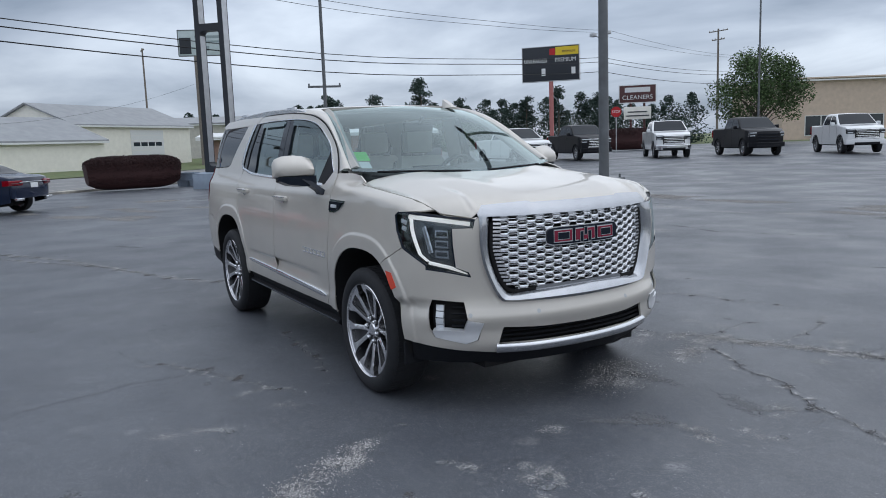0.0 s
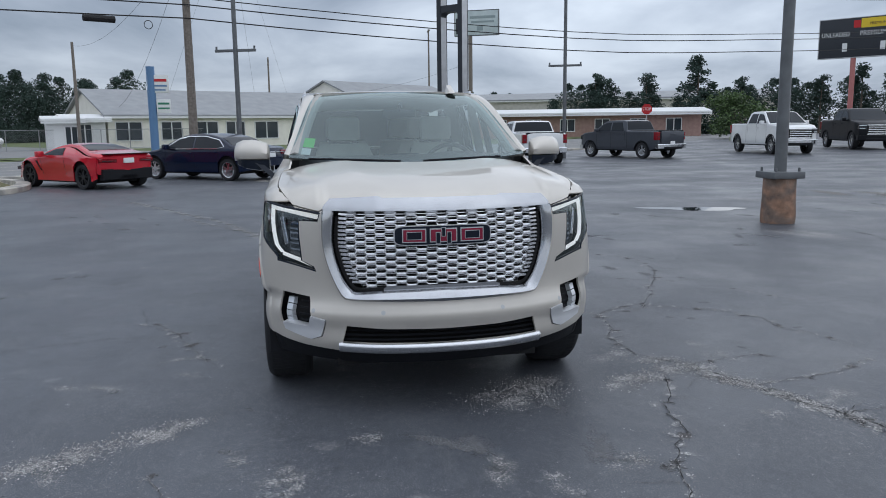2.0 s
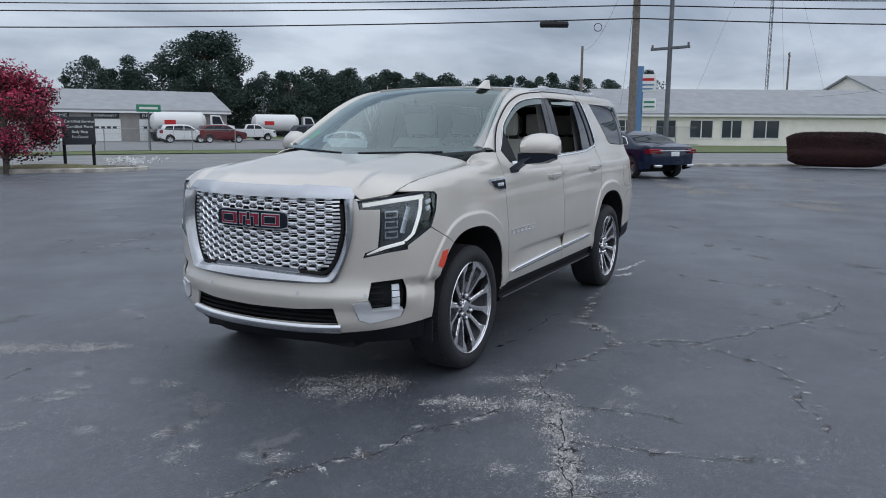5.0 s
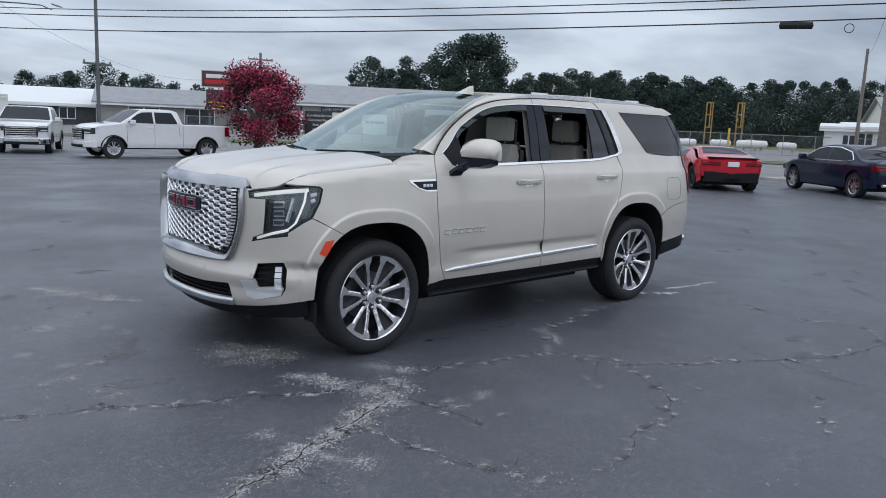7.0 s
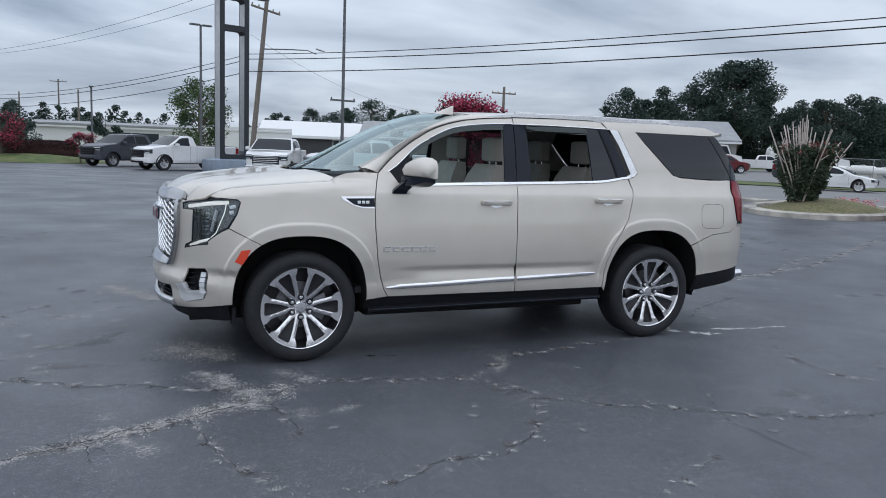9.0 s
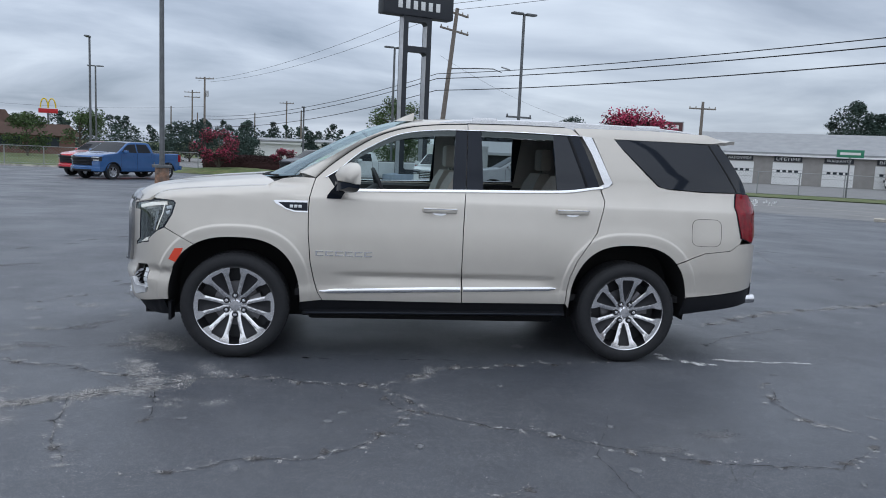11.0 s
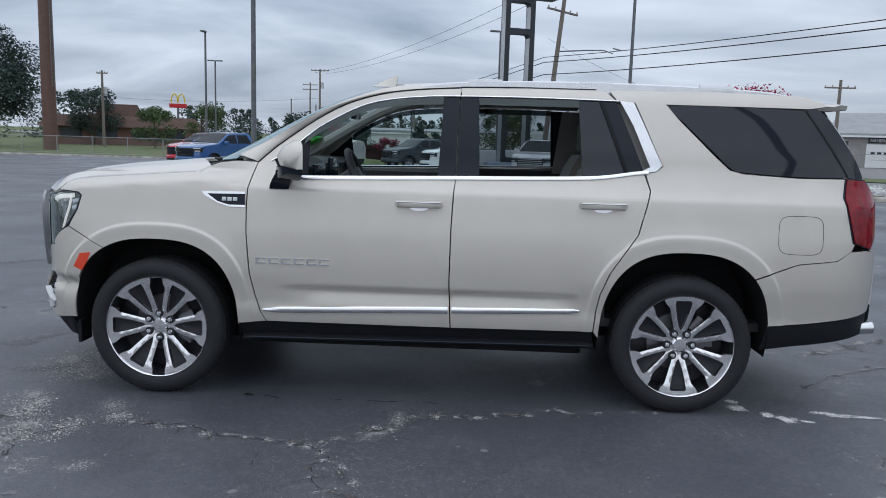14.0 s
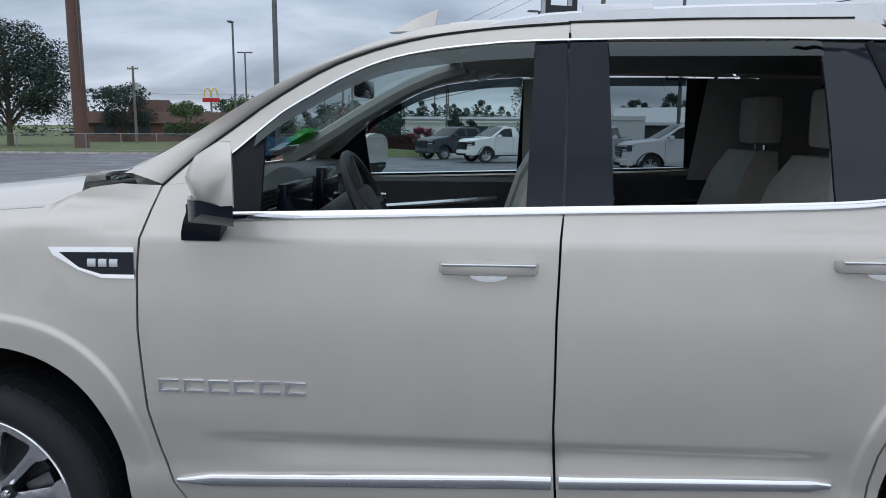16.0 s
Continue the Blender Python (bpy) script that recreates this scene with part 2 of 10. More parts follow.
def asphalt_material():
    m = material("worn_asphalt", (0.054, 0.058, 0.066), 0.74, spec=0.75)
    nt = m.node_tree
    N, L = nt.nodes.new, nt.links.new
    b = nt.nodes["Principled BSDF"]
    tc = N("ShaderNodeTexCoord")

    def noise_of(sc, det=5, rough=0.55, dist=0.0):
        n = N("ShaderNodeTexNoise")
        n.inputs["Scale"].default_value, n.inputs["Detail"].default_value = sc, det
        n.inputs["Roughness"].default_value, n.inputs["Distortion"].default_value = rough, dist
        L(tc.outputs["Object"], n.inputs["Vector"])
        return n.outputs[0]

    def ranged(src, a, c, lo, hi):
        r = N("ShaderNodeMapRange")
        for i, v in zip((1, 2, 3, 4), (a, c, lo, hi)):
            r.inputs[i].default_value = v
        L(src, r.inputs[0])
        return r.outputs[0]

    def blend(fac, one, two, kind="MIX"):
        mx = N("ShaderNodeMix"); mx.data_type, mx.blend_type = "RGBA", kind
        for i, v in ((0, fac), (6, one), (7, two)):
            if isinstance(v, (int, float)):
                mx.inputs[i].default_value = v
            elif isinstance(v, tuple):
                mx.inputs[i].default_value = (*v, 1)
            else:
                L(v, mx.inputs[i])
        return mx.outputs[2]

    col = blend(ranged(noise_of(0.22, 4), 0.38, 0.62, 0, 1), (0.039, 0.045, 0.058), (0.064, 0.072, 0.088))
    col = blend(ranged(noise_of(1.3, 6, 0.6, 0.4), 0.5, 0.72, 0, 0.45), col, (0.112, 0.119, 0.132))
    col = blend(ranged(noise_of(7.0, 7, 0.7, 0.6), 0.50, 0.66, 0, 0.42), col, (0.032, 0.036, 0.044))
    col = blend(ranged(noise_of(23.0, 6, 0.75), 0.54, 0.68, 0, 0.62), col, (0.125, 0.130, 0.138))
    # streaked wear along the lanes
    mp = N("ShaderNodeMapping"); mp.inputs["Scale"].default_value = (0.28, 2.2, 1)
    L(tc.outputs["Object"], mp.inputs[0])
    st = N("ShaderNodeTexNoise"); st.inputs["Scale"].default_value = 0.8; st.inputs["Detail"].default_value = 7; st.inputs["Roughness"].default_value = 0.7
    L(mp.outputs[0], st.inputs["Vector"])
    col = blend(ranged(st.outputs[0], 0.57, 0.72, 0, 0.38), col, (0.14, 0.143, 0.15))
    # pale spots and crumbs
    v = N("ShaderNodeTexVoronoi"); v.inputs["Scale"].default_value = 2.0; v.inputs["Randomness"].default_value = 1
    wob = N("ShaderNodeVectorMath"); wob.operation = "ADD"
    wn = N("ShaderNodeTexNoise"); wn.inputs["Scale"].default_value = 9; wn.inputs["Detail"].default_value = 3
    L(tc.outputs["Object"], wn.inputs["Vector"])
    sc = N("ShaderNodeVectorMath"); sc.operation = "SCALE"; sc.inputs[3].default_value = 0.13
    L(wn.outputs[1], sc.inputs[0]); L(tc.outputs["Object"], wob.inputs[0]); L(sc.outputs[0], wob.inputs[1]); L(wob.outputs[0], v.inputs["Vector"])
    spot = ranged(v.outputs["Distance"], 0.07, 0.16, 1, 0)
    keep = ranged(noise_of(0.9, 2), 0.5, 0.62, 0, 1)
    mm = N("ShaderNodeMath"); mm.operation = "MULTIPLY"; L(spot, mm.inputs[0]); L(keep, mm.inputs[1])
    m2 = N("ShaderNodeMath"); m2.operation = "MULTIPLY"; L(mm.outputs[0], m2.inputs[0]); L(ranged(noise_of(60, 3), 0.4, 0.6, 0.1, 0.75), m2.inputs[1])
    col = blend(m2.outputs[0], col, (0.27, 0.27, 0.27))
    # bare aggregate: crumbs of stone that show through where the binder has worn off
    worn = ranged(noise_of(0.75, 6, 0.62, 0.5), 0.40, 0.66, 0.12, 1.0)
    for size, reach, tone in ((110.0, 0.32, (0.30, 0.305, 0.31)), (52.0, 0.22, (0.38, 0.38, 0.385))):
        cell = N("ShaderNodeTexVoronoi"); cell.inputs["Scale"].default_value = size
        L(tc.outputs["Object"], cell.inputs["Vector"])
        near = ranged(cell.outputs["Distance"], reach * 0.55, reach, 1, 0)
        some = ranged(noise_of(size * 0.21, 3, 0.7), 0.45, 0.57, 0, 0.95)
        a = N("ShaderNodeMath"); a.operation = "MULTIPLY"; L(near, a.inputs[0]); L(some, a.inputs[1])
        c = N("ShaderNodeMath"); c.operation = "MULTIPLY"; L(a.outputs[0], c.inputs[0]); L(worn, c.inputs[1])
        col = blend(c.outputs[0], col, tone)
    # single pale stones, far apart
    cell = N("ShaderNodeTexVoronoi"); cell.inputs["Scale"].default_value = 30.0
    L(tc.outputs["Object"], cell.inputs["Vector"])
    a = N("ShaderNodeMath"); a.operation = "MULTIPLY"
    L(ranged(cell.outputs["Distance"], 0.09, 0.15, 1, 0), a.inputs[0]); L(ranged(noise_of(5.0, 4, 0.7), 0.54, 0.62, 0, 1), a.inputs[1])
    col = blend(a.outputs[0], col, (0.46, 0.46, 0.46))
    grit = ranged(noise_of(150, 3), 0.56, 0.64, 0, 0.62)
    col = blend(grit, col, (0.20, 0.203, 0.212))
    col = blend(ranged(noise_of(62, 4, 0.7), 0.585, 0.68, 0, 0.5), col, (0.23, 0.23, 0.235))
    col = blend(1.0, col, ranged(noise_of(420, 2), 0.32, 0.68, 0.4, 1.6), "MULTIPLY")
    L(col, b.inputs["Base Color"])
    L(ranged(noise_of(0.6, 5), 0.35, 0.65, 0.36, 0.60), b.inputs["Roughness"])
    bp = N("ShaderNodeBump"); bp.inputs["Strength"].default_value = 0.5; bp.inputs["Distance"].default_value = 0.004
    L(noise_of(140, 5, 0.7), bp.inputs["Height"]); L(bp.outputs[0], b.inputs["Normal"])
    return m


ASPHALT = asphalt_material()
ROAD = material("road_asphalt", (0.20, 0.20, 0.20), 0.85, vary=0.12, scale=0.5, fine=0.15, fine_scale=60, bump=0.4, bump_scale=80)
CONCRETE = material("pale_concrete", (0.47, 0.44, 0.39), 0.85, vary=0.16, scale=2, tone2=(0.26, 0.25, 0.235), fine=0.1, fine_scale=70, bump=0.4, bump_scale=90)
CRACK = material("open_crack", (0.020, 0.020, 0.021), 0.95)
CRUMB = material("loose_aggregate", (0.34, 0.33, 0.325), 0.9, vary=0.35, scale=30, piece=0.5)
GRASS = material("mown_grass", (0.075, 0.115, 0.035), 0.9, vary=0.3, scale=1.2, tone2=(0.12, 0.13, 0.05), fine=0.35, fine_scale=45)
MULCH = material("dry_straw_grass", (0.21, 0.175, 0.105), 0.95, vary=0.35, scale=12, tone2=(0.09, 0.11, 0.04), fine=0.35, fine_scale=120, bump=1.0, bump_scale=90)
BARK = material("bark", (0.10, 0.085, 0.07), 0.95, vary=0.3, scale=14, bump=1.0, bump_scale=30)
PALE_STEM = material("pale_stems", (0.50, 0.45, 0.41), 0.8, vary=0.2, scale=10)
LEAF = material("green_leaves", (0.055, 0.095, 0.030), 0.65, piece=0.45, vary=0.2, scale=0.8)
# leaf green lifted towards blue-grey: the haze over the far woods, put into the colour
LEAF_DARK = material("dark_pine_leaves", (0.050, 0.074, 0.064), 0.95, piece=0.16, vary=0.3, scale=0.25, spec=0.1)
BLOSSOM = material("crimson_blossom", (0.36, 0.032, 0.085), 0.7, piece=0.5)
MAROON_LEAF = material("maroon_hedge_leaves", (0.036, 0.013, 0.013), 0.7, piece=0.5)
LEAF_SHRUB = material("dark_shrub_leaves", (0.040, 0.062, 0.036), 0.7, piece=0.45, vary=0.2, scale=2)
RUST_PETAL = material("rusty_red_young_leaves", (0.26, 0.075, 0.07), 0.7, piece=0.4)
PINK_PETAL = material("pink_petals", (0.62, 0.30, 0.32), 0.7, piece=0.3)
WOOD_POLE = material("weathered_pole_wood", (0.185, 0.162, 0.142), 0.9, vary=0.25, scale=6, bump=0.6, bump_scale=40)
POLE_STEEL = material("grey_pole_steel", (0.13, 0.138, 0.146), 0.5, 0.3, vary=0.15, scale=3)
RUSTY = material("rust_stained_concrete", (0.27, 0.16, 0.11), 0.9, vary=0.3, scale=5, tone2=(0.16, 0.12, 0.10), fine=0.2, fine_scale=60, bump=0.5, bump_scale=60)
PYLON_METAL = material("brushed_sign_metal", (0.46, 0.47, 0.49), 0.4, 0.45, vary=0.1, scale=2)
PYLON_BASE = material("blue_grey_base_paint", (0.26, 0.31, 0.38), 0.7, vary=0.1, scale=2)
CABLE = material("black_cable", (0.012, 0.012, 0.013), 0.7)
SIGN_DARK = material("dark_sign_face", (0.022, 0.026, 0.034), 0.5, vary=0.08)
SIGN_WHITE = material("white_sign_paint", (0.70, 0.71, 0.71), 0.5, vary=0.06)
SIGN_GREEN = material("green_sign_face", (0.03, 0.20, 0.12), 0.5)
BILL_PALE = material("faded_billboard_paper", (0.48, 0.55, 0.56), 0.6, vary=0.08, scale=1)
BILL_GREY = material("faded_billboard_print", (0.26, 0.32, 0.33), 0.6, vary=0.1)
SIGN_RED = material("red_sign_face", (0.45, 0.015, 0.02), 0.5)
SIGN_YELLOW = material("yellow_sign_face", (0.70, 0.50, 0.03), 0.5)
SIGN_MAROON = material("maroon_sign_face", (0.09, 0.035, 0.035), 0.6, vary=0.1)
SIGN_BLUE = material("blue_sign_paint", (0.10, 0.20, 0.36), 0.6, vary=0.1)
SIGN_BROWN = material("brown_pole_paint", (0.115, 0.062, 0.050), 0.6, vary=0.1, scale=2)
PINK_POLE = material("faded_pink_pole", (0.42, 0.16, 0.15), 0.7, vary=0.1)
WALL_WHITE = material("cream_metal_siding", (0.80, 0.775, 0.70), 0.6, vary=0.05, scale=1)
WALL_TAN = material("tan_stucco", (0.55, 0.44, 0.36), 0.85, vary=0.08, scale=1)
WALL_PALE = material("pale_grey_siding", (0.5, 0.48, 0.44), 0.7, vary=0.1, scale=1)
WALL_GREY = material("grey_siding", (0.26, 0.25, 0.24), 0.7, vary=0.1, scale=1)
WALL_DARK = material("dark_siding", (0.06, 0.063, 0.068), 0.7, vary=0.1, scale=1)
ROOF_METAL = material("galvanised_roof", (0.27, 0.28, 0.29), 0.6, 0.1, vary=0.1, scale=0.6)
ROOF_BROWN = material("brown_mansard_roof", (0.10, 0.062, 0.05), 0.85, vary=0.12, scale=0.8)
BRICK_PALE = material("faded_brick", (0.34, 0.22, 0.19), 0.85, vary=0.15, scale=1.5)
BRICK_BROWN = material("brown_brick", (0.16, 0.09, 0.07), 0.85, vary=0.15, scale=1.5)
WINDOW_DARK = material("dark_window_pane", (0.035, 0.045, 0.055), 0.05, ior=1.5)
YELLOW_PAINT = material("yellow_bollard_paint", (0.56, 0.36, 0.05), 0.6, vary=0.1)
OCHRE_PAINT = material("weathered_ochre_paint", (0.36, 0.23, 0.09), 0.7, vary=0.25, scale=3)
TANK_WHITE = material("white_tank_paint", (0.68, 0.68, 0.67), 0.45, vary=0.06)
FENCE_WIRE = material("galvanised_fence", (0.30, 0.31, 0.32), 0.55, 0.6)
PUDDLE = material("standing_water", (0.02, 0.022, 0.025), 0.02, ior=1.33)
LINE_PAINT = material("worn_lane_paint", (0.45, 0.42, 0.36), 0.8, vary=0.25, scale=4)

# ---- building helpers ----
from mathutils.geometry import delaunay_2d_cdt

UP = Vector((0, 0, 1))


def part(name, bm, mat, parent=None, label="", smooth=True, angle=0.6):
    """Links a bmesh as one mesh object under a thing or a part."""
    me = bpy.data.meshes.new(name)
    bmesh.ops.recalc_face_normals(bm, faces=bm.faces)
    bm.to_mesh(me)
    bm.free()
    me.materials.append(mat)
    if smooth:
        me.shade_smooth()
        me.set_sharp_from_angle(angle=angle)
    ob = new(name, me)
    if parent:
        ob.parent = parent
    if label:
        ob["label"] = label
    return ob


def raw(name, verts, faces, mat, parent=None, label="", smooth=False):
    me = bpy.data.meshes.new(name)
    me.from_pydata(verts, [], faces)
    me.materials.append(mat)
    if smooth:
        me.shade_smooth()
    ob = new(name, me)
    if parent:
        ob.parent = parent
    if label:
        ob["label"] = label
    return ob


def thing(name, label, category, m=None, group="", kind=""):
    ob = tagged(new(name), label, category, group, kind)
    ob.empty_display_size = 0.2
    if m is not None:
        ob.matrix_basis = m
    return ob


def box(bm, x0, x1, y0, y1, z0, z1, bevel=0.0, m=None):
    vs = [bm.verts.new((x, y, z)) for x in (x0, x1) for y in (y0, y1) for z in (z0, z1)]
    fs = [bm.faces.new([vs[i] for i in q]) for q in ((0, 1, 3, 2), (4, 6, 7, 5), (0, 4, 5, 1), (2, 3, 7, 6), (0, 2, 6, 4), (1, 5, 7, 3))]
    if bevel:
        es = list({e for f in fs for e in f.edges})
        r = bmesh.ops.bevel(bm, geom=es, offset=bevel, segments=2, affect="EDGES", profile=0.6)
        vs = list({v for f in r["faces"] for v in f.verts} | {v for v in vs if v.is_valid})
    if m is not None:
        for v in vs:
            v.co = m @ v.co
    return vs


def rings(bm, loops, closed=True, caps=True):
    """Skins a row of equal point loops."""
    rows = [[bm.verts.new(p) for p in lp] for lp in loops]
    n = len(rows[0])
    for a, b in zip(rows, rows[1:]):
        for i in range(n if closed else n - 1):
            j = (i + 1) % n
            bm.faces.new((a[i], a[j], b[j], b[i]))
    if caps and closed:
        bm.faces.new(rows[0][::-1]); bm.faces.new(rows[-1])
    return rows


def tube(bm, pts, radii, n=8, caps=True):
    """A round tube along points; radii: one value or one a point."""
    pts = [Vector(p) for p in pts]
    if not isinstance(radii, (list, tuple)):
        radii = [radii] * len(pts)
    loops = []
    for i, p in enumerate(pts):
        d = (pts[min(i + 1, len(pts) - 1)] - pts[max(i - 1, 0)]).normalized()
        a = d.cross(UP if abs(d.z) < 0.95 else Vector((1, 0, 0))).normalized()
        b = d.cross(a)
        loops.append([p + radii[i] * (math.cos(t) * a + math.sin(t) * b) for t in (2 * math.pi * k / n for k in range(n))])
    return rings(bm, loops, True, caps)


def lathe(bm, prof, n=32, axis="y", centre=(0, 0, 0), caps=False):
    """Turns a profile of (radius, along) about an axis."""
    c = Vector(centre)

    def at(r, s, t):
        u, w = r * math.cos(t), r * math.sin(t)
        return c + (Vector((u, s, w)) if axis == "y" else Vector((u, w, s)) if axis == "z" else Vector((s, u, w)))
    return rings(bm, [[at(r, s, 2 * math.pi * k / n) for k in range(n)] for r, s in prof], True, caps)


def prism(bm, poly, lo, hi, axis="y", m=None):
    """A polygon pulled along an axis. axis y: poly of (x, z); x: (y, z); z: (x, y)."""
    def at(p, s):
        q = Vector((p[0], s, p[1])) if axis == "y" else Vector((s, p[0], p[1])) if axis == "x" else Vector((p[0], p[1], s))
        return m @ q if m is not None else q
    return rings(bm, [[at(p, lo) for p in poly], [at(p, hi) for p in poly]], True, True)


def inside(p, poly):
    x, y = p
    r = False
    for (x0, y0), (x1, y1) in zip(poly, poly[1:] + poly[:1]):
        if (y0 > y) != (y1 > y) and x < (x1 - x0) * (y - y0) / (y1 - y0) + x0:
            r = not r
    return r


def dense(poly, step, closed=True):
    out = []
    pairs = list(zip(poly, poly[1:] + poly[:1])) if closed else list(zip(poly, poly[1:]))
    for a, b in pairs:
        n = max(1, int(math.hypot(b[0] - a[0], b[1] - a[1]) / step + 0.5))
        out += [(a[0] + (b[0] - a[0]) * k / n, a[1] + (b[1] - a[1]) * k / n) for k in range(n)]
    return out if closed else out + [poly[-1]]


def curve(pts, step=0.03, closed=False):
    """A smooth line through points (Catmull-Rom)."""
    P = [Vector(p) for p in pts]
    out = []
    n = len(P)
    for i in range(n if closed else n - 1):
        p0 = P[i - 1] if (i or closed) else P[0] * 2 - P[1]
        p1, p2 = P[i], P[(i + 1) % n]
        p3 = P[(i + 2) % n] if (i + 2 < n or closed) else P[-1] * 2 - P[-2]
        k = max(1, int((p2 - p1).length / step))
        for j in range(k):
            t = j / k
            out.append(tuple(0.5 * ((2 * p1) + (p2 - p0) * t + (2 * p0 - 5 * p1 + 4 * p2 - p3) * t * t + (3 * p1 - p0 - 3 * p2 + p3) * t ** 3)))
    if not closed:
        out.append(tuple(P[-1]))
    return out


def sheet(name, outline, fn, mat, parent, step=0.05, holes=(), flip=False, flange=0.012, label="", lift=0.0, more=()):
    """A panel: a flat outline (with holes) filled with a fine net and laid on the surface fn(u, v), with true normals and a turned-in edge."""
    loops = [dense(list(outline), step)] + [dense(list(h), step) for h in holes]
    pts, edges = [], []
    for lp in loops:
        k = len(pts)
        pts += lp
        edges += [(k + i, k + (i + 1) % len(lp)) for i in range(len(lp))]
    nb = len(pts)
    us, vs = [p[0] for p in loops[0]], [p[1] for p in loops[0]]
    bp = np.array(pts)
    for gu in np.arange(min(us) + step * 0.5, max(us), step):
        for gv in np.arange(min(vs) + step * 0.5, max(vs), step):
            if inside((gu, gv), loops[0]) and not any(inside((gu, gv), h) for h in loops[1:]):
                if np.min((bp[:nb, 0] - gu) ** 2 + (bp[:nb, 1] - gv) ** 2) > (0.45 * step) ** 2:
                    pts.append((gu, gv))
    if len(more):
        keep = np.array([p for p in more if inside(p, loops[0]) and not any(inside(p, h) for h in loops[1:])
                         and np.min((bp[:nb, 0] - p[0]) ** 2 + (bp[:nb, 1] - p[1]) ** 2) > 0.006 ** 2])
        if len(keep):
            pts = pts[:nb] + [p for p in pts[nb:] if np.min((keep[:, 0] - p[0]) ** 2 + (keep[:, 1] - p[1]) ** 2) > (0.6 * step) ** 2] + [tuple(p) for p in keep]
    vo, _, fo, _, _, _ = delaunay_2d_cdt([Vector(p) for p in pts], edges, [], 0, 1e-6)
    tris = []
    for f in fo:
        c = sum((vo[i] for i in f), Vector((0, 0))) / len(f)
        if inside(c, loops[0]) and not any(inside(c, h) for h in loops[1:]):
            a, b, d = (vo[i] for i in f)
            ccw = (b - a).cross(d - a) > 0
            tris.append(tuple(f) if ccw != flip else tuple(f[::-1]))
    e = 0.007

    def normal(u, v):
        du, dv = Vector(fn(u + e, v)) - Vector(fn(u - e, v)), Vector(fn(u, v + e)) - Vector(fn(u, v - e))
        n = du.cross(dv)
        return (-n if flip else n).normalized()
    nor = [normal(*p) for p in vo]
    verts = [Vector(fn(*p)) + n * lift for p, n in zip(vo, nor)]
    faces = list(tris)
    if flange:
        used = {}
        for t in tris:
            for a, b in zip(t, t[1:] + t[:1]):
                used[(a, b)] = used.get((a, b), 0) + 1
        for (a, b) in [k for k in used if (k[1], k[0]) not in used]:
            k = len(verts)
            tang = (verts[b] - verts[a]).normalized()
            side = tang.cross(nor[a])
            verts += [verts[a], verts[b], verts[b] - nor[b] * flange, verts[a] - nor[a] * flange]
            nor += [side] * 4
            faces.append((k + 1, k, k + 3, k + 2))
    me = bpy.data.meshes.new(name)
    me.from_pydata(verts, [], faces)
    me.materials.append(mat)
    me.shade_smooth()
    me.normals_split_custom_set_from_vertices([tuple(n) for n in nor])
    ob = new(name, me)
    ob.parent = parent
    if label:
        ob["label"] = label
    return ob


def strip(name, line, width, thick, fn, mat, parent, label="", flip=False):
    """A raised moulding of a given width along a line on the surface fn(u, v)."""
    bm = bmesh.new()
    loops = []
    P = [Vector(p) for p in line]
    e = 0.002
    for i, p in enumerate(P):
        d = (P[min(i + 1, len(P) - 1)] - P[max(i - 1, 0)]).normalized()
        q = Vector((-d.y, d.x))
        n = (Vector(fn(p.x + e, p.y)) - Vector(fn(p.x - e, p.y))).cross(Vector(fn(p.x, p.y + e)) - Vector(fn(p.x, p.y - e))).normalized()
        n = -n if flip else n
        w = width(i / (len(P) - 1)) if callable(width) else width
        a, c, b = p - q * w / 2, p, p + q * w / 2
        A, C, B = Vector(fn(*a)), Vector(fn(*c)), Vector(fn(*b))
        loops.append([A - n * 0.004, A + n * thick * 0.7, A.lerp(C, 0.35) + n * thick, B.lerp(C, 0.35) + n * thick, B + n * thick * 0.7, B - n * 0.004])
    rings(bm, loops)
    return part(name, bm, mat, parent, label, angle=0.9)


def writing(name, text, size, mat, m, parent=None, thick=0.004, width=None):
    cu = bpy.data.curves.new(name, "FONT")
    cu.body, cu.size, cu.extrude, cu.align_x, cu.align_y = text, size, thick, "CENTER", "CENTER"
    tmp = bpy.data.objects.new(name, cu)
    scene.collection.objects.link(tmp)
    bpy.context.view_layer.update()
    me = bpy.data.meshes.new_from_object(tmp.evaluated_get(bpy.context.evaluated_depsgraph_get()))
    bpy.data.objects.remove(tmp)
    me.materials.clear()
    me.materials.append(mat)
    ob = new(name, me)
    xs = [v.co.x for v in me.vertices]
    if width:
        k = width / max(1e-6, max(xs) - min(xs))
        for v in me.vertices:
            v.co.x *= k
    ob.parent = parent
    ob.matrix_basis = m
    return ob


def facing(x, y, z, ang):
    """A pose for a flat sign that stands upright and faces the heading ang (degrees)."""
    return pose(x, y, z, 90, 0, ang + 90)


def smooth_step(a, b, x):
    t = min(1, max(0, (x - a) / (b - a)))
    return t * t * (3 - 2 * t)


def lerp_table(tab, x):
    """Smooth value from a table of (x, value) in rising x."""
    return float(np.interp(x, [a for a, _ in tab], [b for _, b in tab]))

# ---- the ground, the lot and the road ----
ROAD_E, ROAD_N = Vector((-0.589, 0.808, 0)), Vector((-0.808, -0.589, 0))


def on_road(u, s, z=0.0):
    """A place by its way along the road and across it."""
    return ROAD_E * u + ROAD_N * s + Vector((0, 0, z))


